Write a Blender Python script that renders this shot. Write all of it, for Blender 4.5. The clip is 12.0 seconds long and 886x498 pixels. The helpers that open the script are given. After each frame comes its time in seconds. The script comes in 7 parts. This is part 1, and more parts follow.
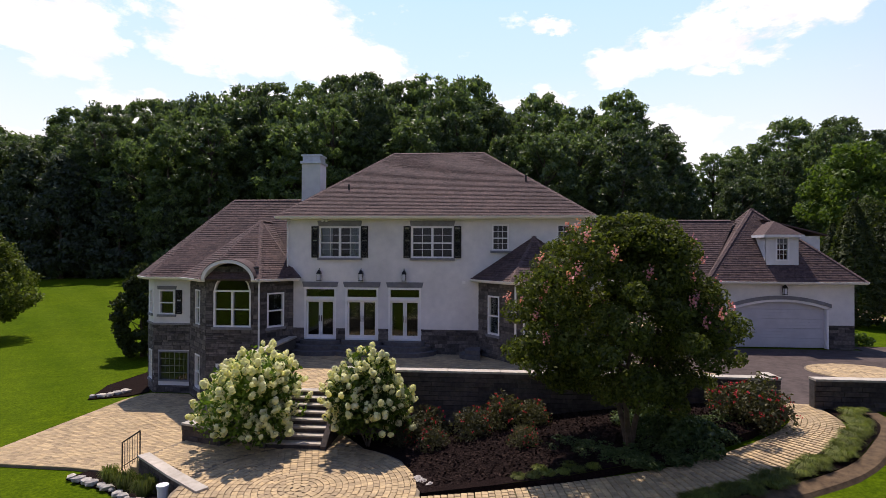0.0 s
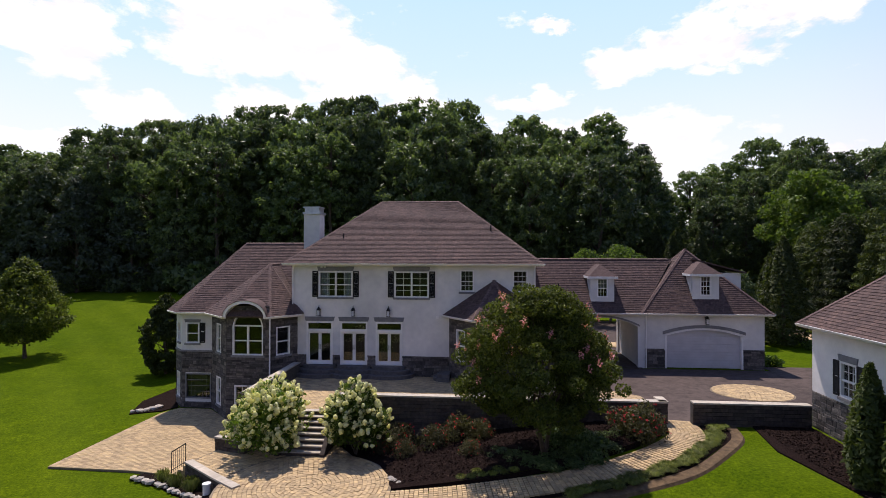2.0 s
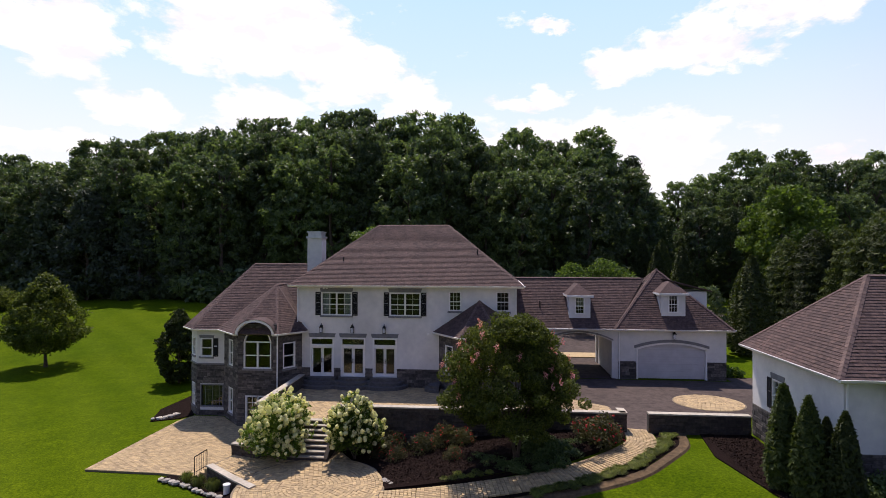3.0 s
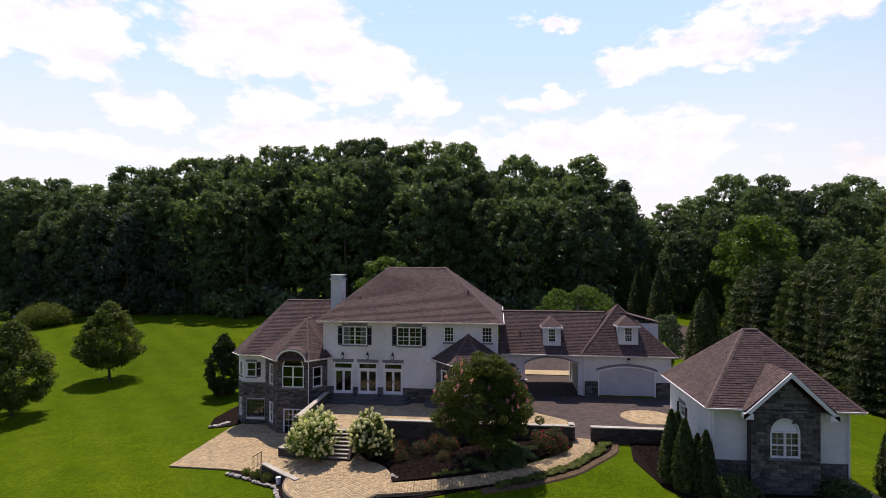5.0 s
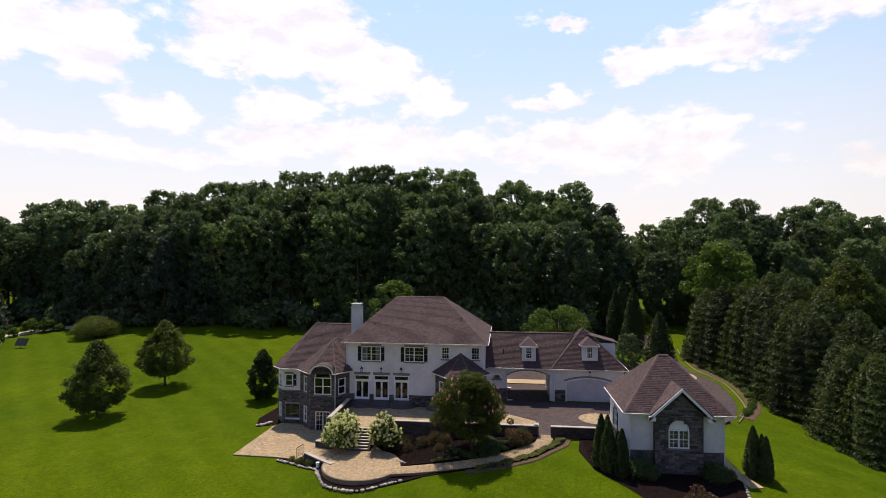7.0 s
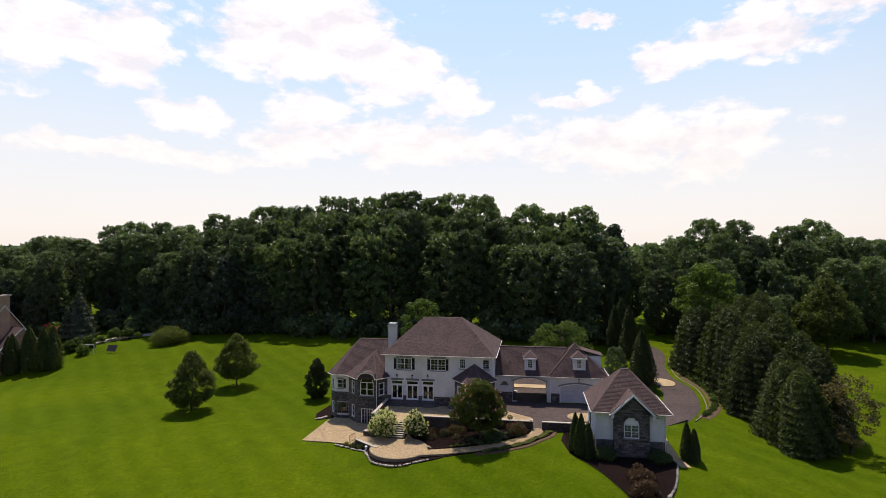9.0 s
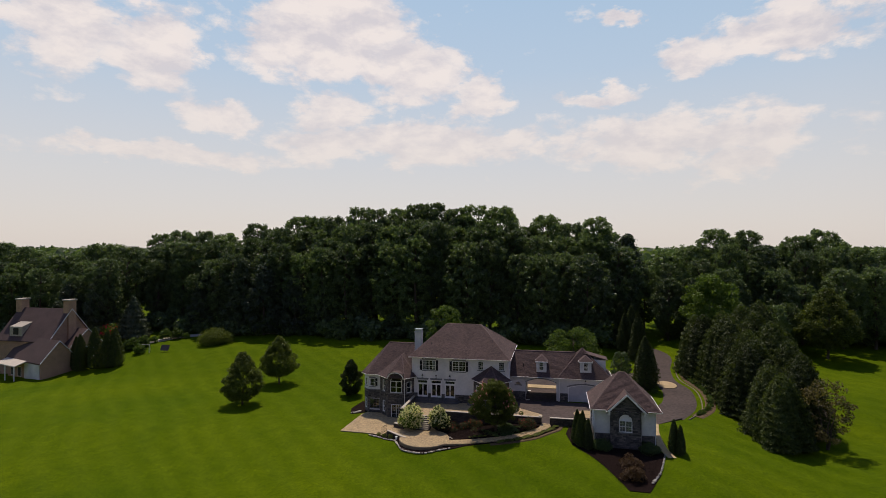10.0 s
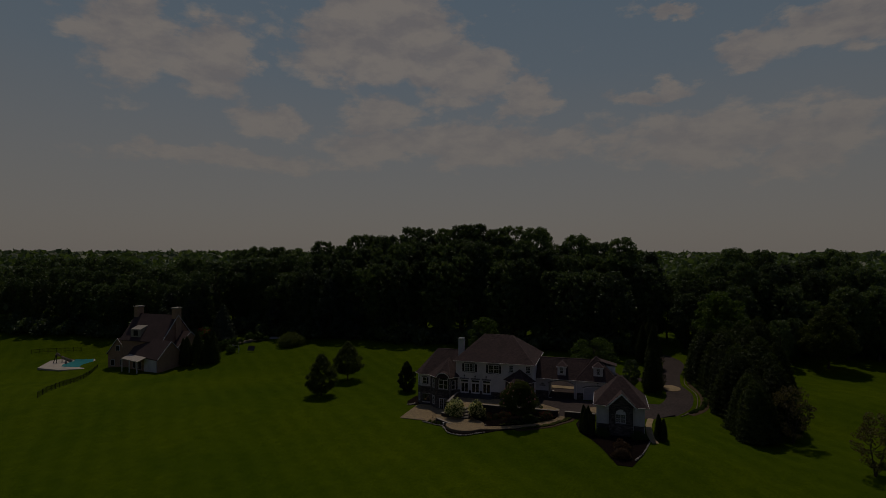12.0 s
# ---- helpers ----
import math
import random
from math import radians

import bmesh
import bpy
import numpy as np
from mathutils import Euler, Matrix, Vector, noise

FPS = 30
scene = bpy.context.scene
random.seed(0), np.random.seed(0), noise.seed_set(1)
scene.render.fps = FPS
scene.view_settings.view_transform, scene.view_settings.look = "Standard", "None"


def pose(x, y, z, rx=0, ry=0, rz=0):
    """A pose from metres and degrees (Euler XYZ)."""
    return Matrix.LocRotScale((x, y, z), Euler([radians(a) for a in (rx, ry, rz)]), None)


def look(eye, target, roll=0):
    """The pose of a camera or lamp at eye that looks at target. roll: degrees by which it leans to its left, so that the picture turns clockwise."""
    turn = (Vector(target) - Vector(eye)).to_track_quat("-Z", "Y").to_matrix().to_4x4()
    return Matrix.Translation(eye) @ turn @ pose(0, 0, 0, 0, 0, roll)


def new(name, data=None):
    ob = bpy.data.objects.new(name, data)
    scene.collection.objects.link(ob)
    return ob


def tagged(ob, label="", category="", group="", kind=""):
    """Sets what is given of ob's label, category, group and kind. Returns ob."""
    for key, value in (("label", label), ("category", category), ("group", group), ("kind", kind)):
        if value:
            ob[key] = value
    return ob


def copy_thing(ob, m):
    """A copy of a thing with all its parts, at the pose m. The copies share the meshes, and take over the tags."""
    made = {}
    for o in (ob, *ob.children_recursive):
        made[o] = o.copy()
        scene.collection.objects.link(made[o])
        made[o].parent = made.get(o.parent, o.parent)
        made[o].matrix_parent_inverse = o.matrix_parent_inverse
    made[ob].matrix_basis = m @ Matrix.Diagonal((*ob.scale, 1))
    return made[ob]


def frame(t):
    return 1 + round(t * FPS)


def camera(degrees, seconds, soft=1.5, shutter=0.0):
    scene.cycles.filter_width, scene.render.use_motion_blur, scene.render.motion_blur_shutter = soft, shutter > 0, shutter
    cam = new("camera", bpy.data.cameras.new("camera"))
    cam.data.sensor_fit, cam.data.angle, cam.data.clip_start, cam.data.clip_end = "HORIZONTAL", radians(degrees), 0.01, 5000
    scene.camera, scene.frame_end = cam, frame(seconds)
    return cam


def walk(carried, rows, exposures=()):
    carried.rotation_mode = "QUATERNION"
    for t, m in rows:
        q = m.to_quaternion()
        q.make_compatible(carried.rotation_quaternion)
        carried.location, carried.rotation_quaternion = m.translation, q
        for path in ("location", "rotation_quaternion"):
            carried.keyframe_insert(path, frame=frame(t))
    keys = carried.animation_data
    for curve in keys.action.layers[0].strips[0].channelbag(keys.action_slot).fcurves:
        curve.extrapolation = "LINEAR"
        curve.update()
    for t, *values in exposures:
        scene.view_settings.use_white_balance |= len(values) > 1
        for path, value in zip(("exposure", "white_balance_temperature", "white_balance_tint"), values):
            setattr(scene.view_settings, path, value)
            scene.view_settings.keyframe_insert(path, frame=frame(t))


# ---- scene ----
cam = camera(79.4, 12.0, soft=0.55)
PATH = [
    (0, (-1.131, 0.977, 4.259), (-1.3, 2.97, 4.272), 0.2),
    (0.5, (-0.71, -0.347, 4.784), (-0.88, 1.646, 4.796), 0.2),
    (1, (-0.254, -1.782, 5.385), (-0.423, 0.21, 5.398), 0.1),
    (1.5, (0.24, -3.259, 6.015), (0.072, -1.266, 6.027), 0.1),
    (2, (0.688, -4.746, 6.738), (0.522, -2.753, 6.75), 0.1),
    (2.5, (1.138, -6.338, 7.497), (0.972, -4.345, 7.509), 0.1),
    (3, (1.578, -8.183, 8.285), (1.414, -6.19, 8.297), 0.1),
    (5, (3.52, -17.185, 11.899), (3.316, -15.195, 11.911), 0.1),
    (5.5, (4.065, -19.796, 12.819), (3.858, -17.806, 12.83), 0.0),
    (6, (4.571, -22.659, 13.775), (4.363, -20.67, 13.786), 0.0),
    (6.5, (5.069, -25.744, 14.765), (4.856, -23.755, 14.775), 0.1),
    (7, (5.635, -29.054, 15.739), (5.408, -27.067, 15.751), 0.1),
    (9, (8.645, -44.157, 20.111), (8.319, -42.184, 20.122), -0.1),
    (9.5, (9.552, -48.634, 21.191), (9.188, -46.668, 21.203), -0.0),
    (10, (10.614, -53.332, 22.342), (10.202, -51.375, 22.353), 0.0),
    (10.5, (11.845, -58.107, 23.54), (11.389, -56.16, 23.552), 0.0),
    (11, (13.234, -63.039, 24.731), (12.737, -61.102, 24.743), 0.0),
    (11.5, (14.773, -68.056, 25.898), (14.236, -66.129, 25.912), 0.0),
    (12, (16.397, -72.983, 26.919), (15.817, -71.069, 26.934), 0.1),
]
EXPOSURE = [(0.0, 0.25, 6400, 22), (3.0, 0.2, 6400, 22), (7.0, 0.1, 6550, 20), (9.0, 0.08, 6650, 18), (9.5, -0.1, 6700, 18), (10.0, -0.42, 6750, 18), (10.5, -0.85, 6800, 17), (11.0, -1.33, 6850, 17), (11.5, -1.97, 6900, 16), (12.0, -2.92, 6900, 16)]
walk(cam, [(t, look(eye, target, roll)) for t, eye, target, roll in PATH], EXPOSURE)

# ---- light ----
SUN_EL, SUN_AZ = radians(63), radians(-20)          # azimuth from +y towards +x
sun_dir = Vector((math.sin(SUN_AZ) * math.cos(SUN_EL), math.cos(SUN_AZ) * math.cos(SUN_EL), math.sin(SUN_EL)))
sun = new("sun", bpy.data.lights.new("sun", "SUN"))
sun.data.energy, sun.data.angle, sun.data.color = 4.6, radians(0.6), (1.0, 0.92, 0.78)
sun.matrix_world = look(sun_dir * 200, (0, 0, 0))

world = bpy.data.worlds.new("sky")
scene.world = world
world.use_nodes = True
wt = world.node_tree
wt.nodes.clear()


def node(tree, kind, inputs=None, **props):
    n = tree.nodes.new(kind)
    for k, v in props.items():
        setattr(n, k, v)
    for k, v in (inputs or {}).items():
        if hasattr(v, "is_linked"):
            tree.links.new(v, n.inputs[k])
        else:
            n.inputs[k].default_value = v
    return n


def calc(tree, op, a, b=0.0, c=0.0, clamp=False):
    return node(tree, "ShaderNodeMath", {0: a, 1: b, 2: c}, operation=op, use_clamp=clamp).outputs[0]


def blend(tree, fac, a, b, how="MIX"):
    n = node(tree, "ShaderNodeMix", {0: fac, 6: a, 7: b}, data_type="RGBA", blend_type=how)
    return n.outputs[2]


def ramp(tree, fac, stops, interp="LINEAR"):
    n = node(tree, "ShaderNodeValToRGB", {0: fac})
    n.color_ramp.interpolation = interp
    els = n.color_ramp.elements
    while len(els) < len(stops):
        els.new(0.5)
    for e, (p, col) in zip(els, stops):
        e.position = p
        e.color = col if len(col) == 4 else (*col, 1)
    return n.outputs[0]


def noise_tex(tree, vec, scale, detail=4.0, rough=0.55, distortion=0.0):
    return node(tree, "ShaderNodeTexNoise", {"Vector": vec, "Scale": scale, "Detail": detail, "Roughness": rough, "Distortion": distortion})


def sky_world():
    t = wt
    sky = node(t, "ShaderNodeTexSky", sky_type="NISHITA", sun_disc=False, sun_elevation=SUN_EL, sun_rotation=SUN_AZ, dust_density=1.6)
    co = node(t, "ShaderNodeTexCoord").outputs["Generated"]
    sep = node(t, "ShaderNodeSeparateXYZ", {0: co})
    x, y, z = sep.outputs
    az = calc(t, "ARCTAN2", x, y)                        # 0 straight ahead, positive to the right
    el = calc(t, "ARCSINE", z)
    pt = node(t, "ShaderNodeCombineXYZ", {0: az, 1: calc(t, "MULTIPLY", el, 1.9), 2: 0.0}).outputs[0]
    n1 = noise_tex(t, pt, 10.0, 12.0, 0.62, 0.15).outputs[0]
    lower = node(t, "ShaderNodeVectorMath", {0: pt, 1: (0.012, -0.05, 0.0)}, operation="ADD").outputs[0]
    n1b = noise_tex(t, lower, 10.0, 6.0, 0.62, 0.15).outputs[0]
    n2 = noise_tex(t, pt, 2.6, 3.0, 0.5).outputs[0]
    warp = noise_tex(t, pt, 9.0, 6.0, 0.6).outputs[1]
    wx, wy, _ = node(t, "ShaderNodeSeparateXYZ", {0: warp}).outputs
    sky_el = el
    az = calc(t, "ADD", az, calc(t, "MULTIPLY", calc(t, "SUBTRACT", wx, 0.5), 0.16))
    el = calc(t, "ADD", el, calc(t, "MULTIPLY", calc(t, "SUBTRACT", wy, 0.5), 0.09))
    # banks of summer cloud: azimuth, elevation, half widths, weight
    total = None
    for a, e, wa, we, k in ((-0.71, 0.32, 0.07, 0.055, 0.62), (-0.82, 0.34, 0.06, 0.06, 0.6), (-0.41, 0.385, 0.125, 0.085, 0.72), (-0.27, 0.325, 0.10, 0.05, 0.6), (-0.15, 0.285, 0.055, 0.04, 0.55),
                            (-0.60, 0.23, 0.06, 0.024, 0.5), (-0.41, 0.25, 0.07, 0.028, 0.5), (-0.27, 0.205, 0.24, 0.036, 0.55), (-0.68, 0.165, 0.22, 0.018, 0.46), (0.2, 0.195, 0.19, 0.04, 0.56),
                            (0.29, 0.145, 0.08, 0.03, 0.46), (0.50, 0.375, 0.10, 0.036, 0.62), (0.36, 0.335, 0.11, 0.034, 0.6), (0.23, 0.325, 0.06, 0.026, 0.5), (0.11, 0.395, 0.045, 0.014, 0.5),
                            (0.08, 0.272, 0.075, 0.015, 0.46), (0.57, 0.14, 0.04, 0.018, 0.46), (1.6, 0.4, 0.5, 0.2, 0.5), (2.8, 0.5, 0.6, 0.2, 0.5), (-1.9, 0.4, 0.5, 0.2, 0.5)):
        da = calc(t, "DIVIDE", calc(t, "SUBTRACT", az, a), wa)
        de = calc(t, "DIVIDE", calc(t, "SUBTRACT", el, e), we)
        r2 = calc(t, "ADD", calc(t, "MULTIPLY", da, da), calc(t, "MULTIPLY", de, de))
        g = calc(t, "MULTIPLY", calc(t, "EXPONENT", calc(t, "MULTIPLY", r2, -0.7)), k)
        total = g if total is None else calc(t, "MAXIMUM", total, g)
    dens = calc(t, "ADD", calc(t, "ADD", total, calc(t, "MULTIPLY", calc(t, "SUBTRACT", n1, 0.5), 0.95)), calc(t, "MULTIPLY", calc(t, "SUBTRACT", n2, 0.5), 0.15))
    el = sky_el
    mask = ramp(t, dens, ((0.17, (0, 0, 0)), (0.24, (0.4, 0.4, 0.4)), (0.32, (0.92, 0.92, 0.92)), (0.5, (1, 1, 1))))
    # tops catch the light, undersides stay greyer
    relief = calc(t, "ADD", 0.5, calc(t, "MULTIPLY", calc(t, "SUBTRACT", n1b, n1), 2.2), clamp=True)
    cloud = ramp(t, relief, ((0.25, (1.10, 1.05, 0.96)), (0.8, (0.84, 0.83, 0.83))))
    clear = ramp(t, el, ((0.0, (0.80, 0.84, 0.86)), (0.12, (0.70, 0.83, 0.90)), (0.45, (0.47, 0.71, 0.92)), (1.0, (0.2, 0.4, 0.85))))
    col = blend(t, mask, clear, cloud)
    haze = ramp(t, el, ((0.0, (0.85, 0.85, 0.85)), (0.12, (0.58, 0.58, 0.58)), (0.22, (0.26, 0.26, 0.26)), (0.32, (0, 0, 0))))
    col = blend(t, haze, col, (0.88, 0.84, 0.755, 1))
    # the sky is brightest round the sun and falls off towards the far side
    toward = calc(t, "ADD", calc(t, "MULTIPLY", x, sun_dir.x), calc(t, "MULTIPLY", y, sun_dir.y))
    glow = ramp(t, calc(t, "ADD", calc(t, "MULTIPLY", toward, 0.9), 0.5), ((0.0, (0.21, 0.225, 0.36)), (0.45, (0.35, 0.36, 0.47)), (0.8, (1, 1, 1))), "EASE")
    col = blend(t, 1.0, col, glow, "MULTIPLY")
    bg1 = node(t, "ShaderNodeBackground", {0: sky.outputs[0], 1: 0.02})
    bg2 = node(t, "ShaderNodeBackground", {0: col, 1: 0.92})
    add = node(t, "ShaderNodeAddShader", {0: bg1.outputs[0], 1: bg2.outputs[0]})
    t.links.new(add.outputs[0], node(t, "ShaderNodeOutputWorld").inputs[0])


sky_world()


# ---- materials ----
def mat(name, build):
    m = bpy.data.materials.new(name)
    m.use_nodes = True
    t = m.node_tree
    t.nodes.clear()
    out = node(t, "ShaderNodeOutputMaterial")
    t.links.new(build(t), out.inputs[0])
    return m


def bumped(t, height, strength, dist):
    return node(t, "ShaderNodeBump", {"Height": height, "Strength": strength, "Distance": dist}).outputs[0]


def surface(name, c1, c2, scale, rough=0.8, bump=0.3, bump_scale=None, dist=0.02, metallic=0.0, per_piece=0.0, big=None, spec=0.3):
    """A two-scale material: colours c1 to c2 by noise, broad stains, fine relief, and piece-by-piece variation."""
    def build(t):
        co = node(t, "ShaderNodeTexCoord").outputs["Object"]
        n = noise_tex(t, co, scale, 6.0, 0.6).outputs[0]
        col = ramp(t, n, ((0.3, c1), (0.7, c2)))
        broad = noise_tex(t, co, scale * 0.12 if big is None else big, 3.0).outputs[0]
        col = blend(t, 1.0, col, ramp(t, broad, ((0.3, (0.82, 0.82, 0.82)), (0.7, (1.08, 1.06, 1.04)))), "MULTIPLY")
        if per_piece:
            r1 = node(t, "ShaderNodeNewGeometry").outputs["Random Per Island"]
            r2 = node(t, "ShaderNodeObjectInfo").outputs["Random"]
            r = calc(t, "FRACT", calc(t, "ADD", r1, r2))
            lo, hi = 1 - per_piece, 1 + per_piece
            col = blend(t, 1.0, col, ramp(t, r, ((0.0, (lo, lo, lo * 1.03)), (0.5, (1, 1, 1)), (1.0, (hi, hi * 0.98, hi * 0.93)))), "MULTIPLY")
        fine = noise_tex(t, co, bump_scale or scale * 6, 4.0).outputs[0]
        b = node(t, "ShaderNodeBsdfPrincipled", {"Base Color": col, "Roughness": rough, "Metallic": metallic, "Specular IOR Level": spec,
                                                 "Normal": bumped(t, fine, bump, dist)})
        return b.outputs[0]
    return mat(name, build)


def leaf_mat(name, c1, c2, trans=0.35, tone=0.35, through_tint=(1.5, 1.6, 0.6, 1), gloss=0.18, rough=0.6):
    def build(t):
        r1 = node(t, "ShaderNodeNewGeometry").outputs["Random Per Island"]
        r2 = node(t, "ShaderNodeObjectInfo").outputs["Random"]
        col = ramp(t, r1, ((0.0, c1), (1.0, c2)))
        lo, hi = 1 - tone, 1 + tone
        col = blend(t, 1.0, col, ramp(t, r2, ((0.0, (lo, lo, lo)), (1.0, (hi, hi, hi * 0.8)))), "MULTIPLY")
        d = node(t, "ShaderNodeBsdfPrincipled", {"Base Color": col, "Roughness": rough, "Specular IOR Level": gloss})
        tr = node(t, "ShaderNodeBsdfTranslucent", {"Color": blend(t, 1.0, col, through_tint, "MULTIPLY")})
        return node(t, "ShaderNodeMixShader", {0: trans, 1: d.outputs[0], 2: tr.outputs[0]}).outputs[0]
    return mat(name, build)


M_STUCCO = surface("stucco", (0.64, 0.635, 0.63), (0.73, 0.72, 0.705), 3.0, 0.9, 0.25, 60, 0.01)
M_TRIM = surface("white_paint", (0.74, 0.74, 0.73), (0.82, 0.81, 0.8), 2.0, 0.5, 0.05)
M_STONE = surface("ledge_stone", (0.064, 0.058, 0.055), (0.155, 0.140, 0.132), 7.0, 0.9, 0.7, 30, 0.02, per_piece=0.55)
M_MORTAR = surface("mortar", (0.05, 0.047, 0.045), (0.10, 0.095, 0.09), 9.0, 0.95, 0.4)
M_LINTEL = surface("slate_lintel", (0.17, 0.17, 0.18), (0.24, 0.24, 0.25), 4.0, 0.85, 0.3)
M_SHINGLE = surface("roof_shingle", (0.060, 0.039, 0.0365), (0.122, 0.083, 0.077), 9.0, 0.92, 0.5, 70, 0.01, per_piece=0.24, big=0.5)
M_HIPCAP = surface("hip_cap_shingle", (0.10, 0.069, 0.063), (0.172, 0.122, 0.112), 9.0, 0.92, 0.5, 70, 0.01, per_piece=0.2, big=0.5)
M_STEP = surface("dark_step_stone", (0.085, 0.08, 0.08), (0.15, 0.142, 0.14), 5.0, 0.85, 0.4)
M_DECK = surface("roof_deck", (0.05, 0.04, 0.038), (0.08, 0.065, 0.06), 4.0, 0.95, 0.2)
M_BLACK = surface("black_paint", (0.012, 0.012, 0.013), (0.022, 0.022, 0.023), 5.0, 0.55, 0.1)
M_IRON = surface("wrought_iron", (0.012, 0.012, 0.012), (0.03, 0.028, 0.026), 8.0, 0.5, 0.15, metallic=0.6)
M_ASPHALT = surface("asphalt", (0.056, 0.044, 0.040), (0.105, 0.083, 0.075), 2.5, 0.95, 0.5, 90, 0.01, big=0.15, spec=0.12)
M_PAVER = surface("concrete_paver", (0.33, 0.245, 0.135), (0.48, 0.365, 0.21), 6.0, 0.9, 0.5, 50, 0.01, per_piece=0.22)
M_JOINT = surface("joint_sand", (0.16, 0.13, 0.09), (0.24, 0.19, 0.13), 12.0, 0.95, 0.3)
M_CAP = surface("cast_coping", (0.36, 0.32, 0.26), (0.5, 0.455, 0.38), 5.0, 0.85, 0.2)
M_SOIL = surface("dry_soil", (0.06, 0.038, 0.02), (0.15, 0.10, 0.052), 5.0, 0.95, 0.6, 30, 0.03)
M_BLOCK = surface("wall_block", (0.045, 0.038, 0.034), (0.105, 0.085, 0.074), 6.0, 0.95, 0.5, 40, 0.02, per_piece=0.3)
M_MULCH = surface("bark_mulch", (0.003, 0.0022, 0.002), (0.032, 0.020, 0.0175), 22.0, 0.95, 1.0, 40, 0.05, spec=0.03)
M_BARK = surface("bark", (0.06, 0.045, 0.035), (0.14, 0.11, 0.085), 6.0, 0.95, 0.7, 20, 0.03)
M_PALEBARK = surface("smooth_bark", (0.05, 0.035, 0.025), (0.115, 0.08, 0.058), 8.0, 0.8, 0.3)
M_ROCK = surface("field_stone", (0.32, 0.29, 0.25), (0.55, 0.51, 0.45), 6.0, 0.9, 0.5, per_piece=0.3)
M_BRICK = surface("brown_brick", (0.33, 0.205, 0.14), (0.5, 0.335, 0.235), 5.0, 0.9, 0.4, per_piece=0.2)
M_WOOD = surface("grey_wood", (0.16, 0.12, 0.09), (0.3, 0.24, 0.18), 5.0, 0.85, 0.3)
M_GDOOR = surface("garage_door_paint", (0.46, 0.46, 0.5), (0.54, 0.54, 0.58), 2.0, 0.5, 0.08)
M_CURTAIN = surface("curtain_cloth", (0.5, 0.52, 0.58), (0.66, 0.68, 0.72), 5.0, 0.9, 0.3)
M_ROOM = surface("room_dark", (0.10, 0.09, 0.08), (0.16, 0.145, 0.13), 2.0, 0.9, 0.1)
M_COPPER = surface("metal_cap", (0.5, 0.53, 0.58), (0.66, 0.69, 0.73), 4.0, 0.35, 0.1, metallic=0.6)

# woodland leaf: distance haze is mixed into the colour, paler and bluer
M_LEAF = leaf_mat("woodland_leaf", (0.046, 0.076, 0.042), (0.145, 0.195, 0.088), 0.36, 0.28, (1.4, 1.5, 0.7, 1), 0.4, 0.5)
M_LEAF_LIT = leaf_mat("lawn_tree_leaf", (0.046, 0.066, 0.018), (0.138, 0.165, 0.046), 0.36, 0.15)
M_CONIFER = leaf_mat("conifer_needles", (0.024, 0.038, 0.014), (0.072, 0.09, 0.03), 0.3)
M_SHRUB = leaf_mat("shrub_leaf", (0.04, 0.075, 0.02), (0.10, 0.15, 0.04))
M_HYDLEAF = leaf_mat("hydrangea_leaf", (0.042, 0.078, 0.012), (0.105, 0.16, 0.03))
M_BLOOM = leaf_mat("cream_bloom", (0.80, 0.79, 0.46), (0.90, 0.89, 0.66), 0.45, 0.05, (1.08, 1.06, 0.88, 1))
M_PINK = leaf_mat("pink_bloom", (0.6, 0.2, 0.28), (0.75, 0.34, 0.40), 0.2, 0.1)
M_RED = leaf_mat("red_bloom", (0.5, 0.02, 0.05), (0.65, 0.06, 0.09), 0.2, 0.1)
M_DARKRED = leaf_mat("bronze_leaf", (0.05, 0.03, 0.02), (0.12, 0.07, 0.04), 0.2)
M_AIRY = leaf_mat("tan_leaf", (0.09, 0.075, 0.034), (0.19, 0.16, 0.08), 0.3, 0.1)
M_CHIP = surface("bark_chip", (0.008, 0.0052, 0.0045), (0.042, 0.028, 0.024), 9.0, 0.95, 0.3, per_piece=0.6, spec=0.05)
M_ROSELEAF = leaf_mat("rose_leaf", (0.040, 0.044, 0.024), (0.11, 0.10, 0.055), 0.25, 0.2)
M_JUNIPER = leaf_mat("juniper_needles", (0.035, 0.062, 0.024), (0.105, 0.145, 0.058), 0.25, 0.15)
M_SUNLEAF = leaf_mat("sunlit_tree_leaf", (0.048, 0.088, 0.02), (0.115, 0.165, 0.046), 0.38, 0.1)
M_MYRTLE = leaf_mat("myrtle_leaf", (0.026, 0.038, 0.009), (0.12, 0.14, 0.035), 0.35, 0.1)
M_PINE = leaf_mat("pine_needles", (0.04, 0.058, 0.04), (0.095, 0.12, 0.085), 0.2, 0.15)
M_GRASSY = leaf_mat("lily_turf", (0.065, 0.095, 0.018), (0.19, 0.205, 0.055), 0.3)


def glass_build(t):
    co = node(t, "ShaderNodeTexCoord").outputs["Object"]
    n = noise_tex(t, co, 1.2, 2.0).outputs[0]
    g = node(t, "ShaderNodeBsdfGlossy", {"Color": (0.92, 0.95, 0.9, 1), "Roughness": 0.02, "Normal": bumped(t, n, 0.06, 0.05)})
    tr = node(t, "ShaderNodeBsdfTransparent", {"Color": (0.72, 0.75, 0.76, 1)})
    fr = node(t, "ShaderNodeFresnel", {"IOR": 1.5})
    return node(t, "ShaderNodeMixShader", {0: calc(t, "MULTIPLY", fr.outputs[0], 0.9), 1: tr.outputs[0], 2: g.outputs[0]}).outputs[0]


M_GLASS = mat("window_glass", glass_build)


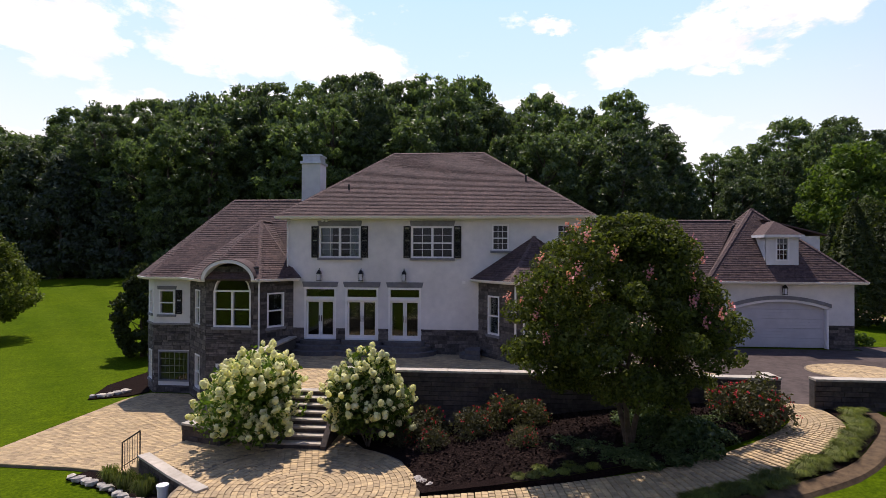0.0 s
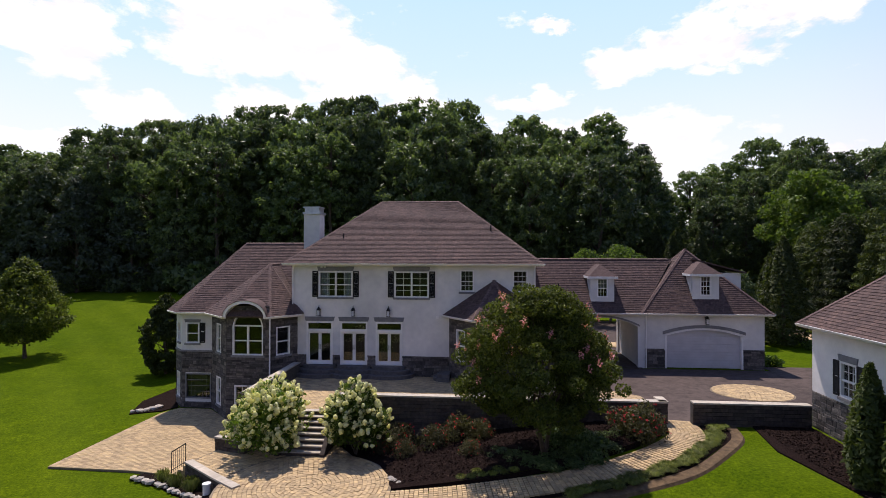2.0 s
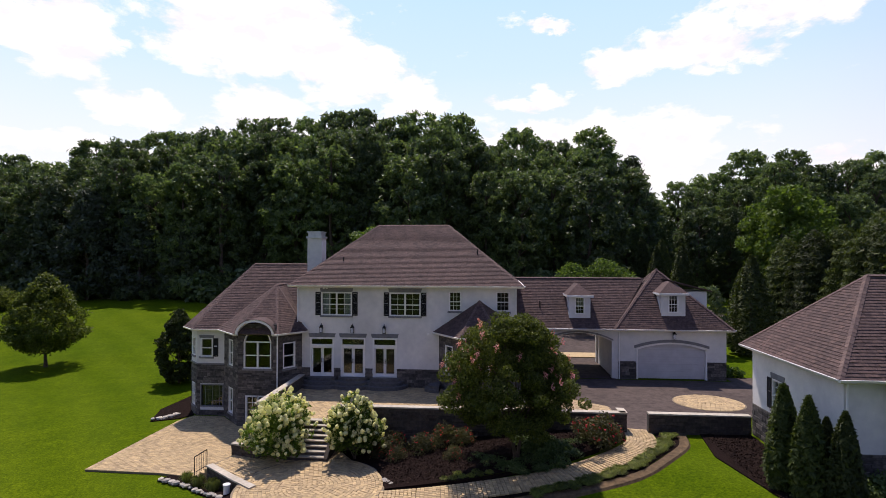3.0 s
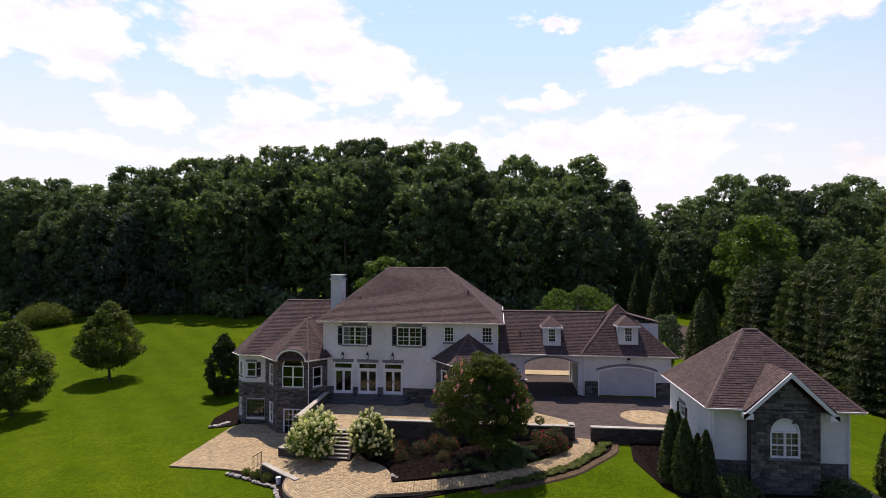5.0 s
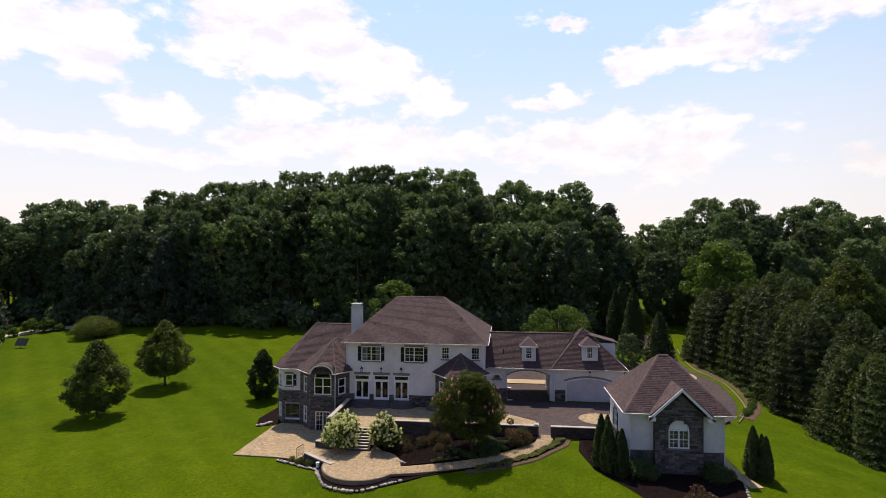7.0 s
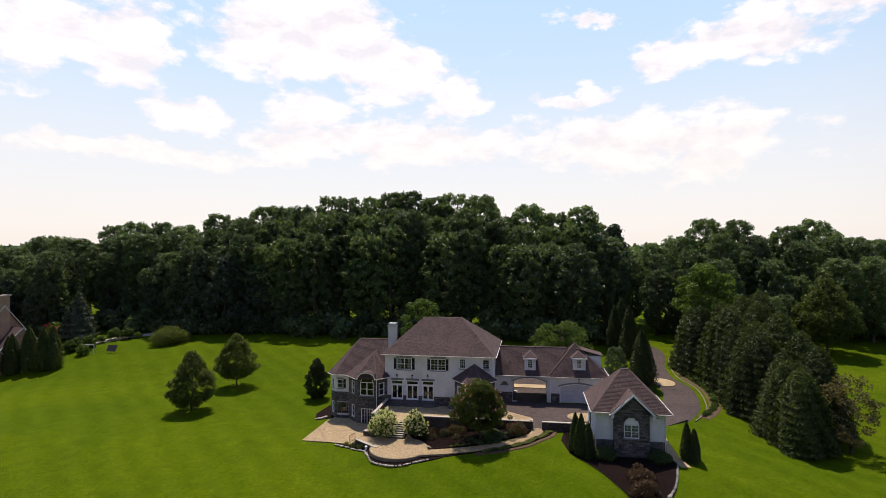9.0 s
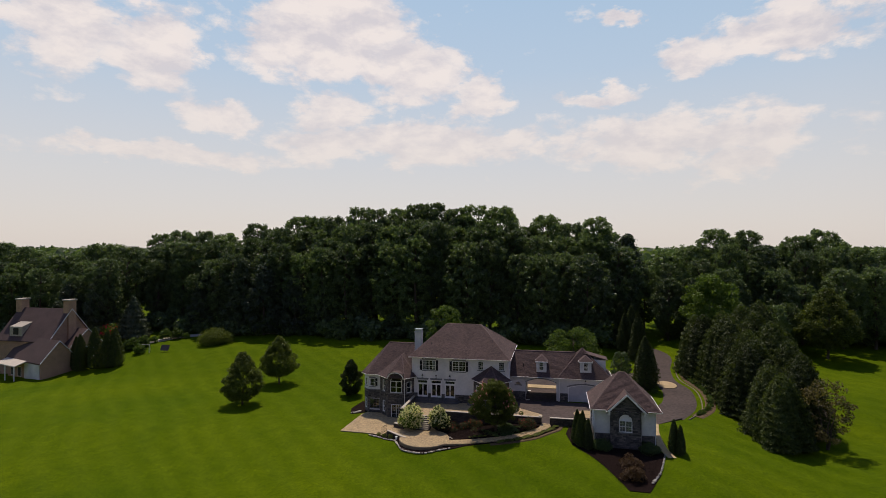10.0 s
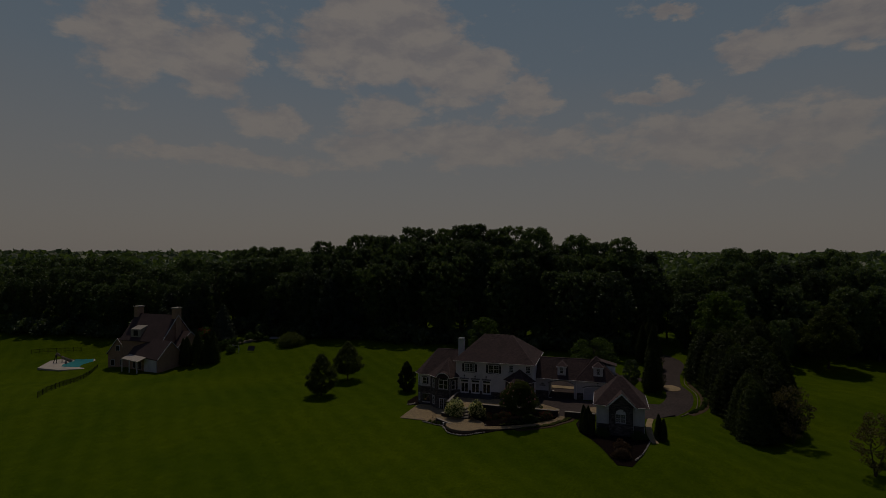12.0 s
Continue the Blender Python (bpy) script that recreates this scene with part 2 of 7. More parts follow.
def lawn_build(t):
    co = node(t, "ShaderNodeTexCoord").outputs["Object"]
    fine = noise_tex(t, co, 9.0, 6.0, 0.7).outputs[0]
    mid = noise_tex(t, co, 0.55, 5.0, 0.6).outputs[0]
    big = noise_tex(t, co, 0.045, 4.0, 0.6, 0.4).outputs[0]
    col = ramp(t, fine, ((0.36, (0.039, 0.070, 0.0008)), (0.64, (0.099, 0.146, 0.0016))))
    col = blend(t, 1.0, col, ramp(t, mid, ((0.3, (0.82, 0.86, 0.84)), (0.7, (1.14, 1.10, 1.0)))), "MULTIPLY")
    col = blend(t, 1.0, col, ramp(t, big, ((0.35, (0.80, 0.86, 0.9)), (0.65, (1.2, 1.1, 0.9)))), "MULTIPLY")
    clump = noise_tex(t, co, 2.6, 4.0, 0.7).outputs[0]
    col = blend(t, 1.0, col, ramp(t, clump, ((0.3, (0.72, 0.76, 0.7)), (0.7, (1.2, 1.16, 1.05)))), "MULTIPLY")
    # mowing lines
    w = node(t, "ShaderNodeTexWave", {"Vector": co, "Scale": 0.11, "Distortion": 5.0, "Detail": 2.0, "Detail Scale": 0.4}, wave_type="BANDS", bands_direction="DIAGONAL")
    col = blend(t, 0.10, col, ramp(t, w.outputs[1], ((0.0, (0.04, 0.10, 0.008)), (1.0, (0.13, 0.2, 0.02)))))
    b = node(t, "ShaderNodeBsdfPrincipled", {"Base Color": col, "Roughness": 0.95, "Specular IOR Level": 0.02,
                                             "Normal": bumped(t, noise_tex(t, co, 14.0, 5.0, 0.7).outputs[0], 0.8, 0.08)})
    return b.outputs[0]


M_LAWN = mat("mown_lawn", lawn_build)
M_WATER = surface("pool_water", (0.05, 0.34, 0.36), (0.08, 0.45, 0.46), 1.0, 0.05, 0.1)
M_POOLDECK = surface("pool_deck", (0.5, 0.44, 0.36), (0.62, 0.56, 0.47), 1.0, 0.9, 0.1)


# ---- building helpers ----
class Geo:
    """Loose mesh data that grows box by box."""

    def __init__(self):
        self.v, self.f = [], []

    def face(self, pts):
        n = len(self.v)
        self.v.extend([tuple(p) for p in pts])
        self.f.append(tuple(range(n, n + len(pts))))
        return self

    def hexa(self, p):
        """Eight corners: four below, four above, each going round."""
        n = len(self.v)
        self.v.extend([tuple(q) for q in p])
        for a in ((0, 3, 2, 1), (4, 5, 6, 7), (0, 1, 5, 4), (1, 2, 6, 5), (2, 3, 7, 6), (3, 0, 4, 7)):
            self.f.append(tuple(n + i for i in a))
        return self

    def box(self, x0, x1, y0, y1, z0, z1):
        return self.hexa(((x0, y0, z0), (x1, y0, z0), (x1, y1, z0), (x0, y1, z0), (x0, y0, z1), (x1, y0, z1), (x1, y1, z1), (x0, y1, z1)))

    def prism(self, pts, z0, z1):
        """Upright prism over a counter-clockwise outline; z0 and z1 may be functions of x, y."""
        k, n = len(pts), len(self.v)
        za = z0 if callable(z0) else (lambda x, y: z0)
        zb = z1 if callable(z1) else (lambda x, y: z1)
        self.v.extend([(x, y, za(x, y)) for x, y in pts] + [(x, y, zb(x, y)) for x, y in pts])
        self.f.append(tuple(n + i for i in reversed(range(k))))
        self.f.append(tuple(n + k + i for i in range(k)))
        for i in range(k):
            j = (i + 1) % k
            self.f.append((n + i, n + j, n + k + j, n + k + i))
        return self

    def tube(self, path, radii, sides=8):
        """A tapered tube along a path of points."""
        path = [Vector(p) for p in path]
        n = len(self.v)
        for i, p in enumerate(path):
            d = (path[min(i + 1, len(path) - 1)] - path[max(i - 1, 0)]).normalized()
            a = d.orthogonal().normalized()
            b = d.cross(a)
            r = radii[i] if hasattr(radii, "__len__") else radii
            for s in range(sides):
                w = 2 * math.pi * s / sides
                self.v.append(tuple(p + (a * math.cos(w) + b * math.sin(w)) * r))
        for i in range(len(path) - 1):
            for s in range(sides):
                q = (s + 1) % sides
                self.f.append((n + i * sides + s, n + i * sides + q, n + (i + 1) * sides + q, n + (i + 1) * sides + s))
        self.f.append(tuple(n + s for s in reversed(range(sides))))
        self.f.append(tuple(n + (len(path) - 1) * sides + s for s in range(sides)))
        return self

    def mesh(self, name, material):
        me = bpy.data.meshes.new(name)
        me.from_pydata(self.v, [], self.f)
        me.materials.append(material)
        return me


def part(name, geo, material, parent=None, label="", kind=""):
    """One mesh object, under a thing or a part."""
    ob = new(name, geo if isinstance(geo, bpy.types.Mesh) else geo.mesh(name, material))
    ob.parent = parent
    return tagged(ob, label=label, kind=kind)


def thing(name, label, category, at=None, group="", kind=""):
    ob = new(name)
    ob.empty_display_size = 0.2
    if at is not None:
        ob.matrix_basis = at
    return tagged(ob, label, category, group, kind)


class Side:
    """An upright wall plane from a to b; its outside is on the right when walking from a to b."""

    def __init__(self, a, b):
        self.a, self.b = Vector(a), Vector(b)
        self.length = (self.b - self.a).length
        self.d = (self.b - self.a).normalized()
        self.n = Vector((self.d.y, -self.d.x))

    def p(self, u, out, z):
        q = self.a + self.d * u + self.n * out
        return (q.x, q.y, z)

    def slab(self, g, u0, u1, o0, o1, z0, z1):
        return g.hexa((self.p(u0, o1, z0), self.p(u1, o1, z0), self.p(u1, o0, z0), self.p(u0, o0, z0),
                       self.p(u0, o1, z1), self.p(u1, o1, z1), self.p(u1, o0, z1), self.p(u0, o0, z1)))


def arch_z(u, u0, u1, z1, rise):
    """Height of an arched head that springs at z1 and rises by rise in the middle."""
    if rise <= 0:
        return z1
    h = (u1 - u0) / 2
    r = (h * h + rise * rise) / (2 * rise)
    k = u - (u0 + u1) / 2
    return z1 + math.sqrt(max(r * r - k * k, 0)) - (r - rise)


def wall(side, z0, z1, holes=(), thick=0.3, u0=0.0, u1=None):
    """Wall geometry with openings (u0, u1, z0, z1, rise) that go right through."""
    g = Geo()
    u1 = side.length if u1 is None else u1
    us = sorted({u0, u1, *[h[0] for h in holes], *[h[1] for h in holes]})
    tops = [h[3] + h[4] for h in holes]
    zs = sorted({z0, z1, *[h[2] for h in holes], *tops})
    for ua, ub in zip(us, us[1:]):
        for za, zb in zip(zs, zs[1:]):
            cu, cz = (ua + ub) / 2, (za + zb) / 2
            if any(h[0] < cu < h[1] and h[2] < cz < h[3] + h[4] for h in holes):
                continue
            g.face((side.p(ua, 0, za), side.p(ub, 0, za), side.p(ub, 0, zb), side.p(ua, 0, zb)))
            g.face((side.p(ub, -thick, za), side.p(ua, -thick, za), side.p(ua, -thick, zb), side.p(ub, -thick, zb)))
    for a, b, c, e, rise in holes:
        g.face((side.p(a, 0, c), side.p(a, -thick, c), side.p(b, -thick, c), side.p(b, 0, c)))
        g.face((side.p(a, 0, c), side.p(a, 0, e), side.p(a, -thick, e), side.p(a, -thick, c)))
        g.face((side.p(b, 0, e), side.p(b, 0, c), side.p(b, -thick, c), side.p(b, -thick, e)))
        k = 16 if rise > 0 else 1
        for i in range(k):
            p, q = a + (b - a) * i / k, a + (b - a) * (i + 1) / k
            zp, zq = arch_z(p, a, b, e, rise), arch_z(q, a, b, e, rise)
            g.face((side.p(p, 0, zp), side.p(q, 0, zq), side.p(q, -thick, zq), side.p(p, -thick, zp)))
            if rise > 0:
                t = e + rise
                g.face((side.p(p, 0, zp), side.p(q, 0, zq), side.p(q, 0, t), side.p(p, 0, t)))
                g.face((side.p(q, -thick, zq), side.p(p, -thick, zp), side.p(p, -thick, t), side.p(q, -thick, t)))
    g.face((side.p(u0, 0, z1), side.p(u1, 0, z1), side.p(u1, -thick, z1), side.p(u0, -thick, z1)))
    return g


def stone_courses(side, u0, u1, z0, z1, holes, rng, proud=0.035):
    """Rough courses of ledge stone: a list of (u0, u1, z0, z1, out)."""
    out = []
    z = z0
    while z < z1 - 0.03:
        h = min(rng.choice((0.10, 0.13, 0.17, 0.2, 0.24)), z1 - z)
        if z1 - z - h < 0.06:
            h = z1 - z
        u = u0 - rng.random() * 0.2
        while u < u1:
            w = rng.uniform(0.22, 0.62)
            a, b = max(u, u0), min(u + w, u1)
            u += w
            if b - a < 0.05:
                continue
            spans = [(a, b)]
            for ha, hb, hc, he, rise in holes:
                top = he if rise <= 0 else arch_z(min(max((a + b) / 2, ha), hb), ha, hb, he, rise)
                if z + h > hc + 0.01 and z < top - 0.01:
                    nxt = []
                    for p, q in spans:
                        if q <= ha or p >= hb:
                            nxt.append((p, q))
                        else:
                            if p < ha:
                                nxt.append((p, ha))
                            if q > hb:
                                nxt.append((hb, q))
                    spans = nxt
            for p, q in spans:
                if q - p > 0.05:
                    out.append((p + 0.008, q - 0.008, z + 0.008, z + h - 0.008, proud * rng.uniform(0.35, 1.0)))
        z += h
    return out


def clad(side, u0, u1, z0, z1, holes, seed, parent, material=None, singles=0, name="stone"):
    """Stone facing; the first ones as single pieces, the rest joined."""
    rng = random.Random(seed)
    rest = Geo()
    items = stone_courses(side, u0, u1, z0, z1, holes, rng)
    bed = Geo()
    for a, b, c, e, o in items:
        side.slab(bed, a - 0.008, b + 0.008, -0.01, 0.004, c - 0.008, e + 0.008)
    part("mortar_bed", bed, M_MORTAR, parent, kind="stuff")
    for i, (a, b, c, e, o) in enumerate(items):
        g = Geo() if i < singles else rest
        k = min(0.012, (b - a) * 0.2)
        g.hexa((side.p(a + k, o, c + k), side.p(b - k, o, c + k), side.p(b, 0.005, c), side.p(a, 0.005, c),
                side.p(a + k, o, e - k), side.p(b - k, o, e - k), side.p(b, 0.005, e), side.p(a, 0.005, e)))
        if i < singles:
            part(name, g, material or M_STONE, parent)
    if rest.v:
        part("stone_facing", rest, material or M_STONE, parent, kind="stuff")


def window(side, u0, u1, z0, z1, parent, rise=0.0, sashes=2, cols=2, rows=2, recess=0.09, curtain=False, hung=True, label="", sill=True, muntins=True, name="window", paint=None):
    """A framed window: frame, sashes with bars, panes and sill, set in an opening."""
    w = thing(name, "", "", None)
    w.parent = parent
    if label:
        tagged(w, label)
    fr = Geo()
    f = 0.075
    o0, o1 = -recess - 0.05, 0.03
    top = z1
    side.slab(fr, u0, u0 + f, o0, o1, z0, top)
    side.slab(fr, u1 - f, u1, o0, o1, z0, top)
    side.slab(fr, u0 + f, u1 - f, o0, o1, z0, z0 + f)
    if rise <= 0:
        side.slab(fr, u0 + f, u1 - f, o0, o1, z1 - f, z1)
    else:
        side.slab(fr, u0 + f, u1 - f, o0, o1, z1 - f / 2, z1 + f / 2)
        k = 18
        for i in range(k):
            p, q = u0 + (u1 - u0) * i / k, u0 + (u1 - u0) * (i + 1) / k
            zp, zq = arch_z(p, u0, u1, z1, rise), arch_z(q, u0, u1, z1, rise)
            p2, q2 = u0 + f + (u1 - u0 - 2 * f) * i / k, u0 + f + (u1 - u0 - 2 * f) * (i + 1) / k
            yp, yq = arch_z(p2, u0 + f, u1 - f, z1, rise - f), arch_z(q2, u0 + f, u1 - f, z1, rise - f)
            fr.hexa((side.p(p2, o1, yp), side.p(q2, o1, yq), side.p(q2, o0, yq), side.p(p2, o0, yp),
                     side.p(p, o1, zp), side.p(q, o1, zq), side.p(q, o0, zq), side.p(p, o0, zp)))
    wide = (u1 - u0 - 2 * f) / sashes
    for s in range(1, sashes):
        c = u0 + f + wide * s
        side.slab(fr, c - 0.05, c + 0.05, o0, o1 - 0.01, z0 + f, z1 - (f if rise <= 0 else f / 2))
    part("window_frame", fr, paint or M_TRIM, w)
    for s in range(sashes):
        a, b = u0 + f + wide * s + (0.05 if s else 0), u0 + f + wide * (s + 1) - (0.05 if s < sashes - 1 else 0)
        zt = z1 - (f if rise <= 0 else f / 2)
        mid = (z0 + zt) / 2
        bars = Geo()
        if hung:
            side.slab(bars, a, b, -recess - 0.03, 0.0, mid - 0.03, mid + 0.03)
        if muntins:
            for c in range(1, cols):
                u = a + (b - a) * c / cols
                side.slab(bars, u - 0.012, u + 0.012, -recess - 0.012, -recess + 0.012, z0 + f, zt)
            for r in range(1, 2 * rows):
                if r != rows or not hung:
                    z = z0 + f + (zt - z0 - f) * r / (2 * rows)
                    side.slab(bars, a, b, -recess - 0.012, -recess + 0.012, z - 0.012, z + 0.012)
        if bars.v:
            part("sash", bars, paint or M_TRIM, w)
        pane = Geo()
        side.slab(pane, a, b, -recess - 0.008, -recess, z0 + f, zt)
        part("pane", pane, M_GLASS, w).visible_shadow = False
    if rise > 0:
        pane = Geo()
        k = 18
        pts = [(u0 + f + (u1 - u0 - 2 * f) * i / k) for i in range(k + 1)]
        for p, q in zip(pts, pts[1:]):
            pane.face((side.p(p, -recess, z1), side.p(q, -recess, z1), side.p(q, -recess, arch_z(q, u0 + f, u1 - f, z1, rise - f)), side.p(p, -recess, arch_z(p, u0 + f, u1 - f, z1, rise - f))))
        part("arched_pane", pane, M_GLASS, w).visible_shadow = False
    if sill:
        g = Geo()
        side.slab(g, u0 - 0.08, u1 + 0.08, -0.05, 0.09, z0 - 0.12, z0)
        part("window_sill", g, M_LINTEL, w)
    if curtain:
        for a, b in ((u0 + f, u0 + f + wide * 0.55), (u1 - f - wide * 0.55, u1 - f)):
            g = Geo()
            n = 10
            for i in range(n):
                p, q = a + (b - a) * i / n, a + (b - a) * (i + 1) / n
                op, oq = -recess - 0.14 - 0.03 * (i % 2), -recess - 0.14 - 0.03 * ((i + 1) % 2)
                g.hexa((side.p(p, op, z0 + f), side.p(q, oq, z0 + f), side.p(q, oq - 0.01, z0 + f), side.p(p, op - 0.01, z0 + f),
                        side.p(p, op, z1 - f), side.p(q, oq, z1 - f), side.p(q, oq - 0.01, z1 - f), side.p(p, op - 0.01, z1 - f)))
            part("curtain", g, M_CURTAIN, w, "pale blue-grey gathered curtain")
    return w


def shutter(side, u0, u1, z0, z1, parent):
    g = Geo()
    side.slab(g, u0, u0 + 0.06, 0.0, 0.05, z0, z1)
    side.slab(g, u1 - 0.06, u1, 0.0, 0.05, z0, z1)
    for z in (z0, (z0 + z1) / 2 - 0.04, z1 - 0.08):
        side.slab(g, u0 + 0.06, u1 - 0.06, 0.0, 0.05, z, z + 0.08)
    z = z0 + 0.1
    while z < z1 - 0.12:
        if abs(z - (z0 + z1) / 2) > 0.07:
            g.hexa((side.p(u0 + 0.06, 0.042, z), side.p(u1 - 0.06, 0.042, z), side.p(u1 - 0.06, 0.008, z + 0.03), side.p(u0 + 0.06, 0.008, z + 0.03),
                    side.p(u0 + 0.06, 0.045, z + 0.012), side.p(u1 - 0.06, 0.045, z + 0.012), side.p(u1 - 0.06, 0.01, z + 0.05), side.p(u0 + 0.06, 0.01, z + 0.05)))
        z += 0.055
    part("shutter", g, M_BLACK, parent, "black louvred shutter")


def lintel(side, u0, u1, z0, z1, parent, out=0.05):
    g = Geo()
    m = (z1 - z0) * 0.25
    g.hexa((side.p(u0 + m, out, z0), side.p(u1 - m, out, z0), side.p(u1 - m, 0, z0), side.p(u0 + m, 0, z0),
            side.p(u0, out, z1), side.p(u1, out, z1), side.p(u1, 0, z1), side.p(u0, 0, z1)))
    part("lintel", g, M_LINTEL, parent, "grey cast stone lintel")


def clip_poly(poly, box_):
    """Clip a 2D polygon by an axis-aligned rectangle."""
    x0, x1, y0, y1 = box_
    for ax, lim, keep in ((0, x0, 1), (0, x1, -1), (1, y0, 1), (1, y1, -1)):
        res = []
        for i in range(len(poly)):
            p, q = poly[i], poly[(i + 1) % len(poly)]
            ip, iq = (p[ax] - lim) * keep >= 0, (q[ax] - lim) * keep >= 0
            if ip:
                res.append(p)
            if ip != iq:
                s = (lim - p[ax]) / (q[ax] - p[ax])
                res.append((p[0] + s * (q[0] - p[0]), p[1] + s * (q[1] - p[1])))
        poly = res
        if len(poly) < 3:
            return []
    return poly


def roof_face(pts, rng, parent, course=0.16, deck=0.10):
    """A flat roof slope with a deck and shingle courses; the first two points are its eave."""
    P = [Vector(p) for p in pts]
    n = (P[1] - P[0]).cross(P[-1] - P[0]).normalized()
    if n.z < 0:
        n = -n
    g = Geo()
    k = len(P)
    low = [p - n * deck for p in P]
    g.face([tuple(p) for p in P])
    g.face([tuple(p) for p in reversed(low)])
    for i in range(k):
        j = (i + 1) % k
        g.face((low[i], low[j], P[j], P[i]))
    roof = part("roof", g, M_DECK, parent)
    ax = (P[1] - P[0])
    ax.z = 0
    ax.normalize()
    up = n.cross(ax)
    if up.z < 0:
        up = -up
    flat = [((p - P[0]).dot(ax), (p - P[0]).dot(up)) for p in P]
    u0, u1 = min(p[0] for p in flat), max(p[0] for p in flat)
    v0, v1 = min(p[1] for p in flat), max(p[1] for p in flat)
    s = Geo()
    v, row = v0 - 0.02, 0
    while v < v1:
        us = [p[0] for p in clip_poly(flat, (u0 - 1, u1 + 1, v, v + course))]
        if us:
            u, end = min(us) - rng.random() * 0.3, max(us)
            while u < end:
                w = rng.choice((0.16, 0.22, 0.3, 0.38))
                tab = clip_poly(flat, (u + 0.004, u + w - 0.004, v, v + course))
                u += w
                if len(tab) < 3:
                    continue
                lift = 0.015 + 0.012 * rng.random()
                top = []
                for a, b in tab:
                    h = lift * (1 - (b - v) / course) + 0.006
                    top.append(P[0] + ax * a + up * b + n * h)
                bot = [P[0] + ax * a + up * b + n * 0.001 for a, b in tab]
                q = len(s.v)
                s.v.extend([tuple(x) for x in top] + [tuple(x) for x in bot])
                m = len(tab)
                s.f.append(tuple(range(q, q + m)))
                for i in range(m):
                    j = (i + 1) % m
                    s.f.append((q + i, q + m + i, q + m + j, q + j))
        v += course
        row += 1
    part("shingles", s, M_SHINGLE, roof, kind="stuff")
    return roof


def ridge_cap(a, b, parent, r=0.13):
    """Overlapping cap shingles along a hip or ridge."""
    a, b = Vector(a), Vector(b)
    n = max(2, int((b - a).length / 0.22))
    d = (b - a).normalized()
    s = d.cross(Vector((0, 0, 1))).normalized()
    u = s.cross(d)
    g = Geo()
    for i in range(n):
        p, q = a + (b - a) * (i / n) + u * 0.045, a + (b - a) * ((i + 1.15) / n) + u * 0.03
        g.face((p - s * r - u * 0.07, p, q, q - s * r - u * 0.07)).face((p, p + s * r - u * 0.07, q + s * r - u * 0.07, q))
    part("ridge_cap", g, M_HIPCAP, parent, kind="stuff")


def gutter(path, parent, size=0.085):
    """White fascia and gutter along eave points, a piece for each run."""
    for a, b in zip(path, path[1:]):
        g = Geo()
        a, b = Vector(a), Vector(b)
        d = (b - a).normalized()
        s = Vector((d.y, -d.x, 0)).normalized()
        o = s * 0.05
        g.hexa((a + o - Vector((0, 0, size)), b + o - Vector((0, 0, size)), b - s * 0.03 - Vector((0, 0, size * 1.6)), a - s * 0.03 - Vector((0, 0, size * 1.6)),
                a + o * 1.8, b + o * 1.8, b - s * 0.03, a - s * 0.03))
        part("gutter", g, M_TRIM, parent, "white eaves gutter")


def soffit(pts, parent):
    g = Geo()
    g.face(pts)
    part("soffit", g, M_TRIM, parent)


# ---- ground ----
def sm(a, b, x):
    t = min(max((x - a) / (b - a), 0.0), 1.0)
    return t * t * (3 - 2 * t)


FALL = ((-3000, -30), (-300, -15), (-120, -9.5), (-40, -6.6), (0, -4.2), (14, -3.25), (30, -3.2), (42, -2.9), (60, -1.0), (75, 0), (120, 2), (400, 4), (3500, 0))


def gz(x, y):
    """Height of the ground."""
    for (a, za), (b, zb) in zip(FALL, FALL[1:]):
        if y <= b:
            base = za + (zb - za) * (y - a) / (b - a)
            break
    base -= 2.0 * math.exp(-((x + 100) / 25) ** 2 - ((y - 38) / 22) ** 2) + 4.6 * sm(95, 138, -x) * math.exp(-((y - 42) / 28) ** 2)
    k = sm(8, 14, x)
    w = sm(-14, 9, x) * sm(2 - 10 * k, 19 - 7 * k, y) * (1 - sm(50, 75, y)) * (1 - sm(24, 44, x) * (1 - sm(25, 50, y)))
    swell = 0.12 * math.sin(x * 0.11 + 1) * math.cos(y * 0.09)
    h = base + (-1.0 - base) * w + swell * (1 - w)
    h += (-6.35 - h) * math.exp(-(((x + 135.5) / 17) ** 2 + ((y - 49.5) / 13) ** 2) ** 2)
    m = 0.95 * math.exp(-(((x + 6.3) / 4.6) ** 2 + ((y - 15.2) / 4.6) ** 2) ** 2)
    return h + (-2.5 - h) * m


def ground_sheet():
    def lines(lo, hi, step, far):
        mid = [lo + step * i for i in range(int((hi - lo) / step) + 1)]
        out_, d = [], step
        x = lo
        while x > -far:
            d *= 1.35
            x -= d
            out_.append(max(x, -far))
        out_.reverse()
        x, d = mid[-1], step
        tail = []
        while x < far:
            d *= 1.35
            x += d
            tail.append(min(x, far))
        return out_ + mid + tail
    xs, ys = lines(-60, 60, 1.0, 3000), lines(-30, 90, 1.0, 3000)
    g = Geo()
    g.v = [(x, y, gz(x, y)) for y in ys for x in xs]
    w = len(xs)
    g.f = [(j * w + i, j * w + i + 1, (j + 1) * w + i + 1, (j + 1) * w + i) for j in range(len(ys) - 1) for i in range(w - 1)]
    me = g.mesh("ground", M_LAWN)
    me.shade_smooth()
    tagged(new("ground", me), "sloping green lawn with mowing marks", "lawn", kind="structure")


ground_sheet()


